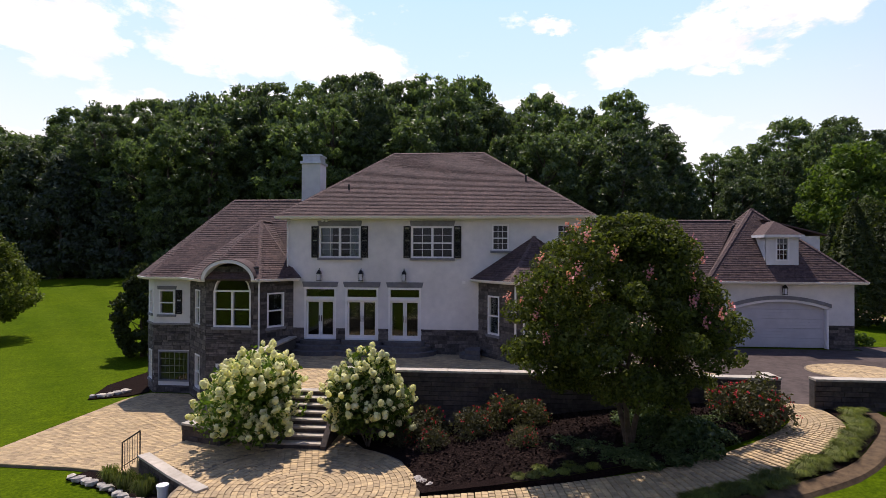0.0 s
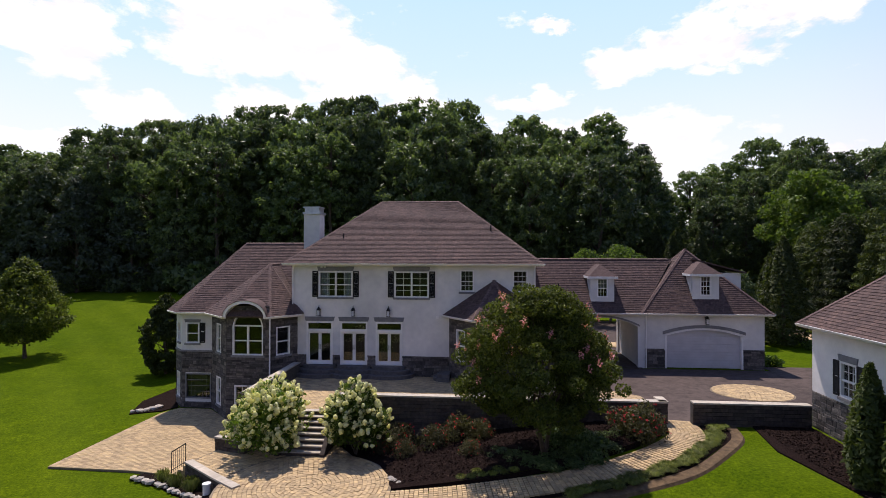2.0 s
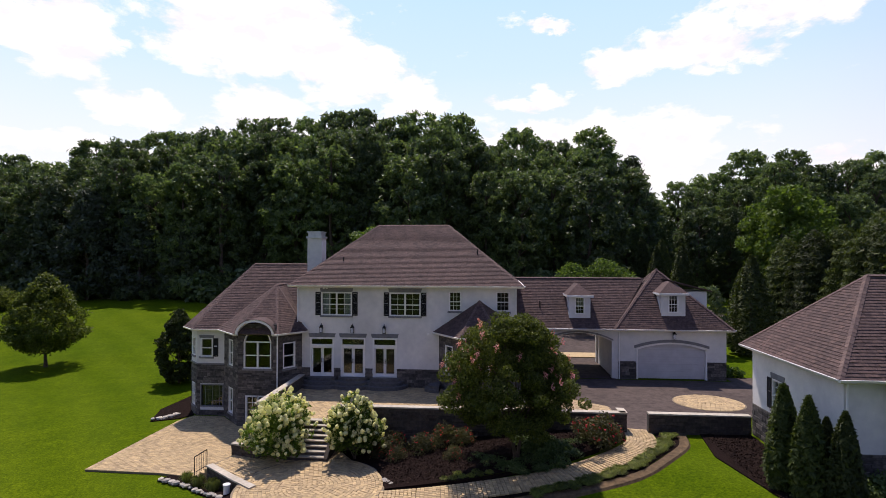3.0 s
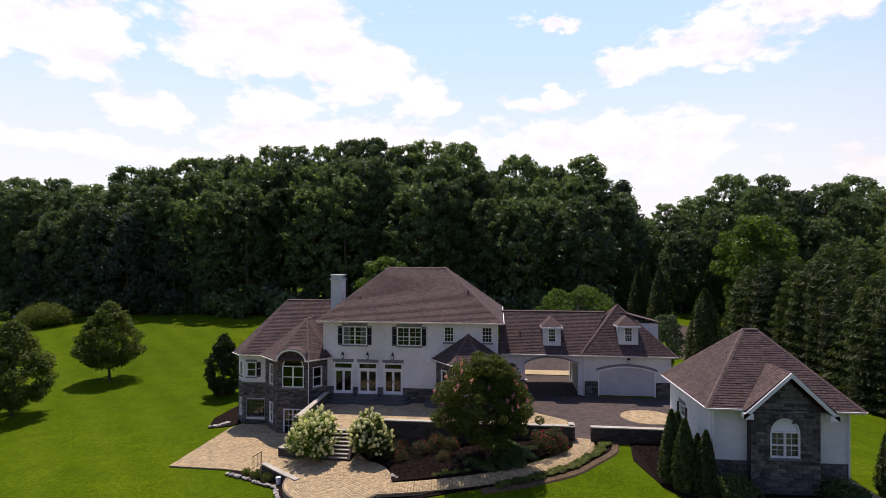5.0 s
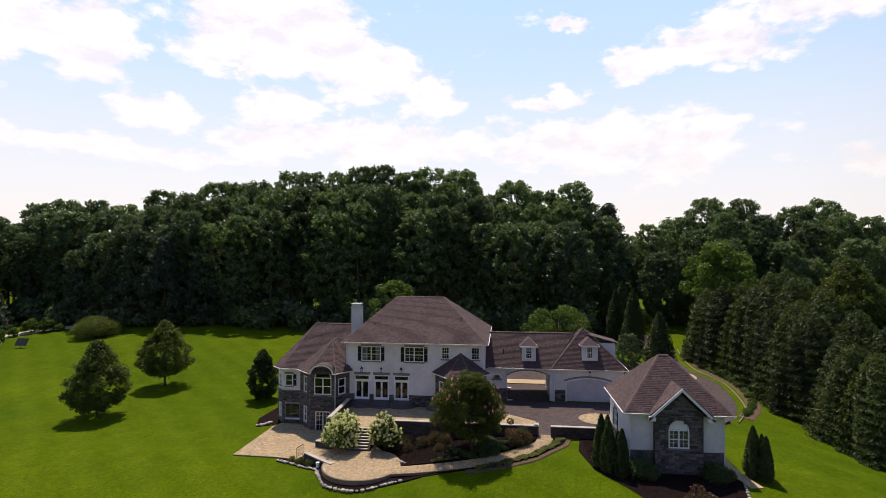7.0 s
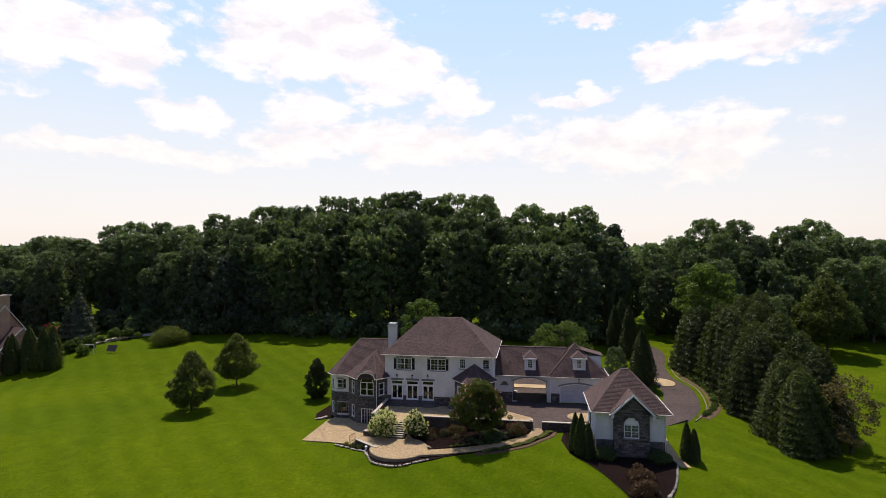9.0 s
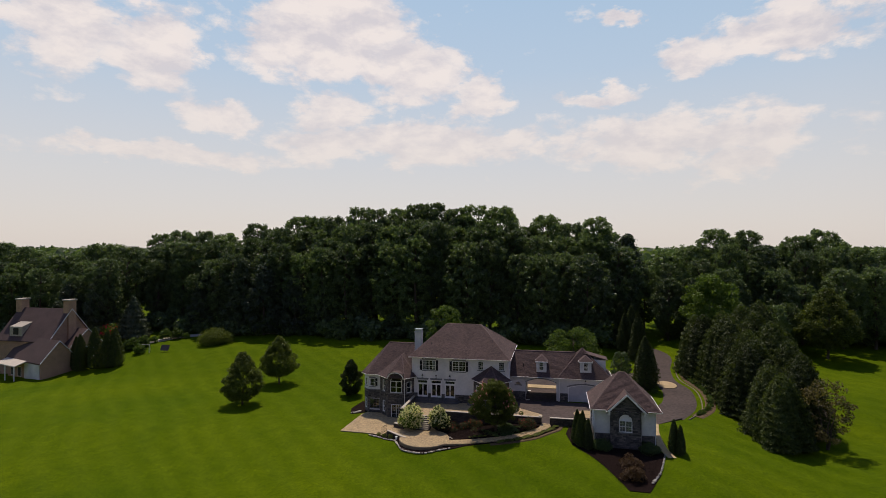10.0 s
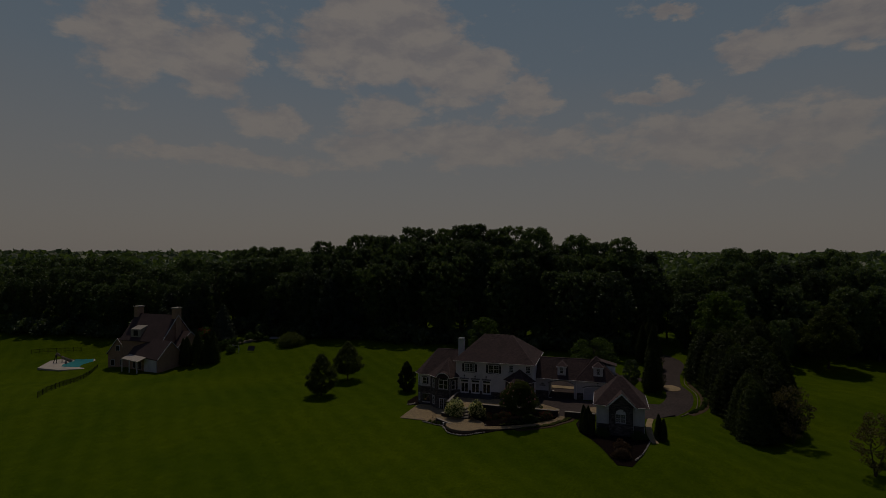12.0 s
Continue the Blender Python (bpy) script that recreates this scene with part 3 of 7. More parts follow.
def sheet(name, outline, material, label, category, z=None, lift=0.03, step=1.0, thick=0.12, kind="structure"):
    """A paved or planted area over an outline, cut into cells so that it follows the ground."""
    g = Geo()
    f = (lambda x, y: z) if z is not None else (lambda x, y: gz(x, y) + lift)
    x0, x1 = min(p[0] for p in outline), max(p[0] for p in outline)
    y0, y1 = min(p[1] for p in outline), max(p[1] for p in outline)
    if z is not None:
        g.prism(outline, z - thick, z)
    else:
        nx, ny = int((x1 - x0) / step) + 1, int((y1 - y0) / step) + 1
        for i in range(nx):
            for j in range(ny):
                c = clip_poly(list(outline), (x0 + i * step, x0 + (i + 1) * step, y0 + j * step, y0 + (j + 1) * step))
                if len(c) > 2:
                    g.face([(x, y, f(x, y)) for x, y in c])
        k = len(outline)
        for i in range(k):
            (xa, ya), (xb, yb) = outline[i], outline[(i + 1) % k]
            g.face(((xa, ya, f(xa, ya)), (xa, ya, f(xa, ya) - thick), (xb, yb, f(xb, yb) - thick), (xb, yb, f(xb, yb))))
    bm = bmesh.new()
    me = g.mesh(name, material)
    bm.from_mesh(me)
    bmesh.ops.remove_doubles(bm, verts=bm.verts, dist=0.002)
    bm.to_mesh(me)
    bm.free()
    return tagged(part(name, me, material), label, category, kind=kind)


def smooth_path(pts, n=8):
    """Points along a Catmull-Rom curve."""
    P = [Vector(p) for p in pts]
    P = [P[0] * 2 - P[1]] + P + [P[-1] * 2 - P[-2]]
    out = []
    for i in range(1, len(P) - 2):
        for k in range(n):
            t = k / n
            a, b, c, d = P[i - 1], P[i], P[i + 1], P[i + 2]
            out.append(0.5 * ((2 * b) + (c - a) * t + (2 * a - 5 * b + 4 * c - d) * t * t + (3 * b - a - 3 * c + d) * t ** 3))
    return out + [P[-2]]


def ribbon(name, pts, width, material, label, category, lift=0.04, zf=None):
    """A road or path of even width along a curve."""
    path = smooth_path(pts)
    g = Geo()
    zf = zf or (lambda x, y: gz(x, y) + lift)
    for i, p in enumerate(path):
        d = (path[min(i + 1, len(path) - 1)] - path[max(i - 1, 0)]).normalized()
        s = Vector((d.y, -d.x))
        for k in range(-3, 4):
            q = p + s * (width / 2 * k / 3)
            e = -0.12 if abs(k) == 3 else 0.0
            g.v.append((q.x, q.y, zf(q.x, q.y) + e))
    for i in range(len(path) - 1):
        for k in range(6):
            a = i * 7 + k
            g.f.append((a, a + 1, a + 8, a + 7))
    return tagged(part(name, g, material), label, category, kind="structure")


TERR, DRIVE, CIRC, LOW = -0.78, -0.97, -2.2, -3.12

# terrace, courtyard and drives
sheet("terrace", ((-11.0, 20.2), (8.8, 20.2), (8.8, 24.0), (4.2, 27.4), (-11.0, 27.4)), M_JOINT, "bedding of the raised rear terrace", "terrace", z=TERR - 0.05, thick=2.3)
sheet("courtyard", ((8.8, 20.15), (14.8, 20.15), (14.8, 23.2), (24.0, 23.2), (28.0, 27.0), (28.5, 33.0), (19.1, 33.0), (19.1, 31.7), (4.2, 31.7), (4.2, 27.6), (8.8, 24.0)), M_ASPHALT,
      "dark asphalt drive court with worn edges", "driveway", z=DRIVE, thick=0.6)
ribbon("drive_loop", ((26.0, 28.0), (29.3, 35), (30.6, 43), (29.5, 50), (30.5, 60), (32.5, 72), (26, 80), (10, 82)), 6.2, M_ASPHALT, "curving asphalt driveway behind the house", "driveway")
sheet("rear_court", ((5, 31.8), (11, 31.8), (11, 38.5), (20, 38.5), (21, 56), (1, 58), (2, 41), (5, 40)), M_ASPHALT, "asphalt forecourt behind the archway", "driveway", lift=0.05)
ribbon("rear_drive", ((20.5, 52), (25, 53), (29, 50)), 5.0, M_ASPHALT, "asphalt link between forecourt and drive", "driveway", lift=0.055)

# ---- main house ----
house = thing("house", "white stucco and grey stone house with brown shingle roofs", "house")
RNG = random.Random(4)
FAC = Side((-11.35, 27.4), (3.55, 27.4))
FX = 11.35
doors = [(-10.42, -8.78), (-8.3, -6.62), (-6.1, -4.46)]
DZ = -0.14
wins = [(-9.66, -7.55), (-4.95, -2.86)]
small = [(-0.95, -0.12), (2.2, 3.08)]
holes = [(a + FX, b + FX, DZ, 2.47, 0.0) for a, b in doors] + [(a + FX, b + FX, 3.98, 5.55, 0.0) for a, b in wins] + [(a + FX, b + FX, 4.36, 5.66, 0.0) for a, b in small]
w_front = part("wall", wall(FAC, TERR - 0.3, 6.0, holes), M_STUCCO, house, "white stucco front wall")
clad(FAC, 0.0, 10.0, TERR - 0.1, 0.42, holes, 11, w_front)
for side in (Side((3.55, 27.4), (3.55, 40.6)), Side((3.55, 40.6), (-11.35, 40.6)), Side((-11.35, 40.6), (-11.35, 27.4))):
    part("wall", wall(side, -3.2, 6.0), M_STUCCO, house)
part("floor", Geo().box(-11.0, 3.2, 27.75, 40.2, -0.3, -0.16), M_ROOM, house)
part("floor", Geo().box(-11.0, 3.2, 27.75, 40.2, 2.75, 2.95), M_ROOM, house)
part("partition", Geo().box(-11.0, 3.2, 31.5, 31.6, -0.16, 5.9), M_ROOM, house)
for a, b in doors:
    d = thing("french_door", "", "")
    d.parent = house
    ua, ub = a + FX, b + FX
    fr = Geo()
    for u in (ua, ub - 0.09):
        FAC.slab(fr, u, u + 0.09, -0.16, 0.035, DZ, 2.47)
    FAC.slab(fr, ua + 0.09, ub - 0.09, -0.16, 0.035, 2.38, 2.47)
    FAC.slab(fr, ua + 0.09, ub - 0.09, -0.16, 0.035, 1.82, 2.0)
    FAC.slab(fr, ua + 0.09, ub - 0.09, -0.16, 0.05, DZ, DZ + 0.05)
    part("door_frame", fr, M_TRIM, d)
    mid = (ua + ub) / 2
    for p, q in ((ua + 0.09, mid - 0.005), (mid + 0.005, ub - 0.09)):
        leaf = Geo()
        FAC.slab(leaf, p, p + 0.09, -0.12, -0.07, DZ + 0.05, 1.82)
        FAC.slab(leaf, q - 0.09, q, -0.12, -0.07, DZ + 0.05, 1.82)
        FAC.slab(leaf, p + 0.09, q - 0.09, -0.12, -0.07, DZ + 0.05, DZ + 0.22)
        FAC.slab(leaf, p + 0.09, q - 0.09, -0.12, -0.07, 1.73, 1.82)
        part("door_leaf", leaf, M_TRIM, d)
        pane = Geo()
        FAC.slab(pane, p + 0.09, q - 0.09, -0.1, -0.092, DZ + 0.22, 1.73)
        part("pane", pane, M_GLASS, d).visible_shadow = False
    tp = Geo()
    FAC.slab(tp, ua + 0.09, ub - 0.09, -0.1, -0.092, 2.0, 2.38)
    part("transom_pane", tp, M_GLASS, d).visible_shadow = False
    h = Geo()
    FAC.slab(h, mid - 0.07, mid - 0.045, -0.07, -0.03, 0.75, 1.05)
    FAC.slab(h, mid + 0.045, mid + 0.07, -0.07, -0.03, 0.75, 1.05)
    part("door_handle", h, M_IRON, d, "dark metal pull handles")
    lintel(FAC, ua - 0.12, ub + 0.12, 2.5, 2.76, house)
for i, (a, b) in enumerate(wins):
    window(FAC, a + FX, b + FX, 3.98, 5.55, house, cols=2, rows=2, curtain=(i == 0))
    lintel(FAC, a + FX - 0.1, b + FX + 0.1, 5.58, 5.84, house)
    shutter(FAC, a + FX - 0.4, a + FX - 0.04, 3.98, 5.57, house)
    shutter(FAC, b + FX + 0.04, b + FX + 0.4, 3.98, 5.57, house)
for a, b in small:
    window(FAC, a + FX, b + FX, 4.36, 5.66, house, sashes=1, cols=3, rows=2)


def hip_roof(x0, x1, y0, y1, z, rx0, rx1, ry, rz, parent, skip=()):
    a, b, c, d = (x0, y0, z), (x1, y0, z), (x1, y1, z), (x0, y1, z)
    r, s = (rx0, ry, rz), (rx1, ry, rz)
    for key, pts in (("front", (a, b, s, r)), ("right", (b, c, s)), ("back", (c, d, r, s)), ("left", (d, a, r))):
        if key not in skip:
            roof_face(pts, RNG, parent)
    for p, q in ((a, r), (b, s), (c, s), (d, r), (r, s)):
        ridge_cap(p, q, parent)


hip_roof(-11.78, 4.0, 26.92, 41.08, 6.05, -7.05, -1.4, 34.0, 10.42, house)
gutter(((-11.78, 41.08, 6.05), (-11.78, 26.92, 6.05), (4.0, 26.92, 6.05), (4.0, 41.08, 6.05)), house)
soffit(((-11.78, 26.92, 5.93), (4.0, 26.92, 5.93), (4.0, 41.0, 5.93), (-11.78, 41.0, 5.93)), house)

# chimney
ch = part("chimney", Geo().box(-11.74, -10.66, 30.6, 31.7, 2.0, 9.3), M_STUCCO, house, "white stucco chimney")
part("chimney_cap", Geo().box(-11.81, -10.59, 30.52, 31.78, 9.3, 9.44).box(-11.7, -10.7, 30.64, 31.66, 9.44, 9.74).box(-11.78, -10.62, 30.56, 31.74, 9.74, 9.82), M_COPPER, ch, "grey metal cap")

# ---- left wing ----
E1 = 2.95
WL, WC, WF = Side((-19.55, 36.3), (-19.55, 28.6)), Side((-19.55, 28.6), (-18.65, 27.7)), Side((-18.65, 27.7), (-16.65, 27.7))
TL, TF, TR = Side((-16.65, 27.7), (-14.75, 25.8)), Side((-14.75, 25.8), (-12.12, 25.8)), Side((-12.12, 25.8), (-11.0, 27.4))
BASE = LOW - 0.2


def wing_wall(side, holes, seed, stone_top, singles=0):
    w = part("wall", wall(side, BASE, E1, holes), M_STUCCO if stone_top < E1 else M_MORTAR, house)
    clad(side, 0.0, side.length, BASE + 0.1, stone_top, holes, seed, w, singles=singles)
    if stone_top < E1:
        g = Geo()
        side.slab(g, 0, side.length, 0.0, 0.07, stone_top, stone_top + 0.09)
        part("stone_ledge", g, M_LINTEL, w)
    return w


wing_wall(WL, [], 21, 0.42)
hc = [(0.3, 0.95, 0.98, 2.25, 0.0), (0.3, 0.95, -2.5, -0.95, 0.0)]
wing_wall(WC, hc, 22, 0.42)
for h in hc:
    window(WC, *h[:4], house, sashes=1, muntins=False)
hf = [(0.28, 1.15, 0.96, 2.25, 0.0), (0.25, 2.0 - 0.05, -2.54, -0.95, 0.0)]
wing_wall(WF, hf, 23, 0.42, 120)
window(WF, *hf[0][:4], house, sashes=1, muntins=False)
window(WF, *hf[1][:4], house, sashes=1, cols=6, rows=2, hung=False, sill=False, paint=M_LINTEL)
lintel(WF, 0.18, 1.25, 2.27, 2.45, house)
shutter(WF, 1.2, 1.55, 0.98, 2.25, house)
htl = [(0.95, 1.75, 0.6, 2.35, 0.0), (0.95, 1.75, -2.6, -0.9, 0.0)]
wing_wall(TL, htl, 24, E1)
for h in htl:
    window(TL, *h[:4], house, sashes=1, muntins=False)
htf = [(0.38, 2.25, 0.62, 2.36, 0.85), (0.5, 2.15, LOW + 0.02, -1.15, 0.0)]
TW = wing_wall(TF, htf, 25, 3.55, 150)
htr = [(0.45, 1.4, 0.55, 2.25, 0.0)]
wing_wall(TR, htr, 26, E1)
window(TR, *htr[0][:4], house, sashes=1, muntins=False)
window(TF, *htf[0][:4], house, rise=0.85, muntins=False, label="arched window of two sashes in stone")
bd = thing("basement_door", "", "")
bd.parent = house
fr = Geo()
for u in (0.5, 1.28, 2.05):
    TF.slab(fr, u, u + 0.1, -0.16, 0.02, LOW + 0.02, -1.15)
TF.slab(fr, 0.6, 2.05, -0.16, 0.02, -1.25, -1.15)
for u in (0.94, 1.66):
    TF.slab(fr, u, u + 0.025, -0.1, -0.07, LOW + 0.02, -1.25)
for z in (-2.6, -2.1, -1.65):
    TF.slab(fr, 0.6, 2.05, -0.1, -0.07, z, z + 0.025)
part("door_frame", fr, M_TRIM, bd)
pn = Geo()
TF.slab(pn, 0.6, 2.05, -0.1, -0.092, LOW + 0.02, -1.25)
part("pane", pn, M_GLASS, bd).visible_shadow = False
part("floor", Geo().prism(((-19.2, 28.7), (-18.5, 28.0), (-16.5, 28.0), (-14.7, 26.15), (-12.2, 26.15), (-11.4, 27.4), (-11.4, 36.0), (-19.2, 36.0)), -0.3, -0.12), M_ROOM, house)
part("floor", Geo().prism(((-19.2, 28.7), (-18.5, 28.0), (-16.5, 28.0), (-14.7, 26.15), (-12.2, 26.15), (-11.4, 27.4), (-11.4, 36.0), (-19.2, 36.0)), LOW - 0.2, LOW), M_ROOM, house)
part("wall", wall(Side((-11.35, 36.3), (-19.55, 36.3)), BASE, E1), M_STUCCO, house)
part("partition", Geo().box(-19.2, -11.4, 32.0, 32.1, LOW, E1), M_ROOM, house)

# wing roof, with the canted front corner
ex0, ey0, ey1 = -19.98, 27.25, 36.7
A1, A2 = (ex0, 28.35, E1), (-18.8, ey0, E1)
RW0, RW1 = (-16.4, 32.0, 7.36), (-11.35, 32.0, 7.36)
roof_face((A2, (-11.35, ey0, E1), RW1, RW0), RNG, house)
roof_face((A1, A2, RW0), RNG, house)
roof_face(((ex0, ey1, E1), A1, RW0), RNG, house)
roof_face(((-11.35, ey1, E1), (ex0, ey1, E1), RW0, RW1), RNG, house)
for p, q in ((A1, RW0), (A2, RW0), ((ex0, ey1, E1), RW0), (RW0, RW1)):
    ridge_cap(p, q, house)
# turret roof
TP = (-13.44, 29.0, 5.95)
TB = (-13.44, 30.6, 5.95)
t1, t2, t3, t4 = (-16.9, 27.25, E1), (-14.92, 25.38, E1), (-11.95, 25.38, E1), (-10.6, 27.1, E1)
roof_face((t1, t2, TP), RNG, house)
roof_face((t2, t3, TP), RNG, house)
roof_face((t3, t4, TP), RNG, house)
roof_face((t4, (-10.6, 27.35, E1), (-11.4, 28.8, 4.5), TB, TP), RNG, house)
roof_face(((-16.95, 27.35, E1), t1, TP, TB), RNG, house)
for p, q in ((t1, TP), (t2, TP), (t3, TP), (t4, TP), (TP, TB)):
    ridge_cap(p, q, house)
gutter(((ex0, ey1, E1), A1, A2, (-16.9, 27.25, E1), t2), house)
gutter((t2, (-14.6, 25.38, E1)), house)
gutter(((-12.3, 25.38, E1), t3, t4), house)
# eyebrow arch of the eaves over the big window
eb, cap = Geo(), Geo()
k = 16
for i in range(k):
    a, b = [math.pi * (1 - j / k) for j in (i, i + 1)]
    pa = (-13.44 + 1.16 * math.cos(a), 2.9 + 0.82 * math.sin(a))
    pb = (-13.44 + 1.16 * math.cos(b), 2.9 + 0.82 * math.sin(b))
    qa = (-13.44 + 1.32 * math.cos(a), 2.9 + 0.98 * math.sin(a))
    qb = (-13.44 + 1.32 * math.cos(b), 2.9 + 0.98 * math.sin(b))
    eb.hexa(((pa[0], 25.3, pa[1]), (pb[0], 25.3, pb[1]), (pb[0], 25.8, pb[1]), (pa[0], 25.8, pa[1]),
             (qa[0], 25.3, qa[1]), (qb[0], 25.3, qb[1]), (qb[0], 25.8, qb[1]), (qa[0], 25.8, qa[1])))
    za, zb = qa[1] + 0.03, qb[1] + 0.03
    ya, yb = 25.4 + (za - 2.9) * 1.2 + 0.25, 25.4 + (zb - 2.9) * 1.2 + 0.25
    cap.hexa(((qa[0], 25.28, qa[1]), (qb[0], 25.28, qb[1]), (qb[0], yb, qb[1]), (qa[0], ya, qa[1]),
              (qa[0], 25.28, za), (qb[0], 25.28, zb), (qb[0], yb, zb), (qa[0], ya, za)))
part("arched_eave", eb, M_TRIM, house, "white arched eaves board")
me_ = cap.mesh("arched_roof", M_SHINGLE)
bm_ = bmesh.new()
bm_.from_mesh(me_)
bmesh.ops.remove_doubles(bm_, verts=bm_.verts, dist=0.002)
bm_.to_mesh(me_)
bm_.free()
part("arched_roof", me_, None, house)


def downpipe(x, y, z0, z1, parent):
    part("downpipe", Geo().tube(((x, y, z0), (x, y, z1 - 0.25), (x + 0.05, y + 0.05, z1)), 0.045, 8), M_TRIM, parent, "white downpipe")


downpipe(-12.06, 25.7, LOW, E1, house)

# ---- right bay ----
B1, B2, B3 = Side((-1.6, 27.4), (0.05, 25.35)), Side((0.05, 25.35), (2.15, 25.35)), Side((2.15, 25.35), (3.8, 27.4))
for i, (s, hs) in enumerate(((B1, [(0.75, 1.6, 0.0 + 0.35, 2.2, 0.0)]), (B2, [(0.4, 1.7, 0.4, 2.2, 0.5)]), (B3, []))):
    w = part("wall", wall(s, TERR - 0.3, E1 + (0.15 if i == 1 else 0), hs), M_MORTAR, house)
    clad(s, 0.0, s.length, TERR - 0.1, E1, hs, 40 + i, w)
    for h in hs:
        window(s, *h[:4], house, rise=h[4], sashes=2 if i == 1 else 1, muntins=False)
BP = (1.1, 27.38, 5.05)
b0, b1, b2, b3 = (-2.0, 27.35, E1), (-0.15, 24.95, E1), (2.35, 24.95, E1), (4.2, 27.35, E1)
for tri in ((b0, b1, BP), (b1, b2, BP), (b2, b3, BP)):
    roof_face(tri, RNG, house)
for p in (b1, b2):
    ridge_cap(p, BP, house)
gutter((b0, b1, b2, b3), house)
downpipe(0.1, 25.27, TERR, E1, house)
part("floor", Geo().prism(((-1.3, 27.4), (0.2, 25.65), (2.0, 25.65), (3.5, 27.4)), -0.3, -0.15), M_ROOM, house)

# ---- connector with archway, and garage ----
E2 = 2.72
CN = Side((3.55, 32.0), (11.2, 32.0))
gx = 3.55
ha = [(6.0 - gx, 10.75 - gx, DRIVE - 0.05, 1.75, 0.6), (4.35 - gx, 5.35 - gx, 1.35, 1.4, 0.5)]
w = part("wall", wall(CN, DRIVE - 0.3, E2, ha, 0.4), M_STUCCO, house, "white stucco wall with a drive-through arch")
clad(CN, 0.0, ha[0][0] - 0.02, DRIVE - 0.1, 0.3, [], 51, w)
part("wall", wall(Side((11.2, 38.0), (3.55, 38.0)), DRIVE - 0.3, E2, [(11.2 - 10.75, 11.2 - 6.0, DRIVE - 0.05, 1.75, 0.6)], 0.4), M_STUCCO, house)
part("ceiling", Geo().box(3.6, 11.2, 32.4, 37.6, 2.45, 2.6), M_TRIM, house)
part("wall", Geo().box(5.6, 5.9, 32.4, 37.6, DRIVE - 0.2, 2.45), M_STUCCO, house)
part("wall", Geo().box(10.85, 11.15, 32.4, 37.6, DRIVE - 0.2, 2.45), M_STUCCO, house)
window(CN, *ha[1][:4], house, rise=0.5, sashes=1, muntins=False, hung=False, name="lunette_window")
GA = Side((11.2, 32.0), (18.85, 32.0))
gd = (12.5 - 11.2, 17.5 - 11.2)
hg = [(gd[0], gd[1], DRIVE - 0.05, 1.25, 0.45)]
w = part("wall", wall(GA, DRIVE - 0.3, E2, hg, 0.4), M_STUCCO, house, "white stucco garage wall")
clad(GA, 0.0, GA.length, DRIVE - 0.1, 0.32, hg, 52, w)
for side in (Side((18.85, 32.0), (18.85, 38.0)), Side((18.85, 38.0), (11.2, 38.0))):
    part("wall", wall(side, DRIVE - 0.3, E2), M_STUCCO, house)
gdoor = thing("garage_door", "", "")
gdoor.parent = house
for i in range(5):
    z0 = DRIVE + 0.02 + i * 0.53
    pg = Geo()
    for j in range(1):
        GA.slab(pg, gd[0] - 0.05, gd[1] + 0.05, -0.22, -0.18, z0, z0 + 0.525)
        for r in range(3):
            GA.slab(pg, gd[0] - 0.05, gd[1] + 0.05, -0.18, -0.165, z0 + 0.03 + r * 0.17, z0 + 0.17 + r * 0.17)
    part("door_panel", pg, M_GDOOR, gdoor, "pale grooved door section")
fr = Geo()
for u in (gd[0] + 0.004, gd[1] - 0.114):
    GA.slab(fr, u, u + 0.11, -0.2, 0.04, DRIVE, 1.25)
k = 18
for i in range(k):
    p, q = gd[0] + (gd[1] - gd[0]) * i / k, gd[0] + (gd[1] - gd[0]) * (i + 1) / k
    zp, zq = arch_z(p, gd[0], gd[1], 1.25, 0.45), arch_z(q, gd[0], gd[1], 1.25, 0.45)
    fr.hexa((GA.p(p, 0.04, zp - 0.09), GA.p(q, 0.04, zq - 0.09), GA.p(q, -0.2, zq - 0.09), GA.p(p, -0.2, zp - 0.09),
             GA.p(p, 0.04, zp + 0.02), GA.p(q, 0.04, zq + 0.02), GA.p(q, -0.2, zq + 0.02), GA.p(p, -0.2, zp + 0.02)))
part("door_frame", fr, M_TRIM, gdoor, "white arched frame")


def arch_band(side, u0, u1, z1, rise, parent, width=0.2):
    g = Geo()
    n = 20
    for i in range(n):
        p, q = u0 + (u1 - u0) * i / n, u0 + (u1 - u0) * (i + 1) / n
        zp, zq = arch_z(p, u0, u1, z1, rise) + 0.03, arch_z(q, u0, u1, z1, rise) + 0.03
        g.hexa((side.p(p, 0.05, zp), side.p(q, 0.05, zq), side.p(q, 0, zq), side.p(p, 0, zp),
                side.p(p, 0.05, zp + width), side.p(q, 0.05, zq + width), side.p(q, 0, zq + width), side.p(p, 0, zp + width)))
    bm = bmesh.new()
    me = g.mesh("arch_band", M_LINTEL)
    bm.from_mesh(me)
    bmesh.ops.remove_doubles(bm, verts=bm.verts, dist=0.002)
    bm.to_mesh(me)
    bm.free()
    part("arch_band", me, M_LINTEL, parent, "grey cast stone arch band")


arch_band(GA, gd[0] - 0.15, gd[1] + 0.15, 1.25, 0.45, house)
arch_band(CN, ha[0][0] - 0.1, ha[0][1] + 0.1, 1.75, 0.6, house, 0.12)
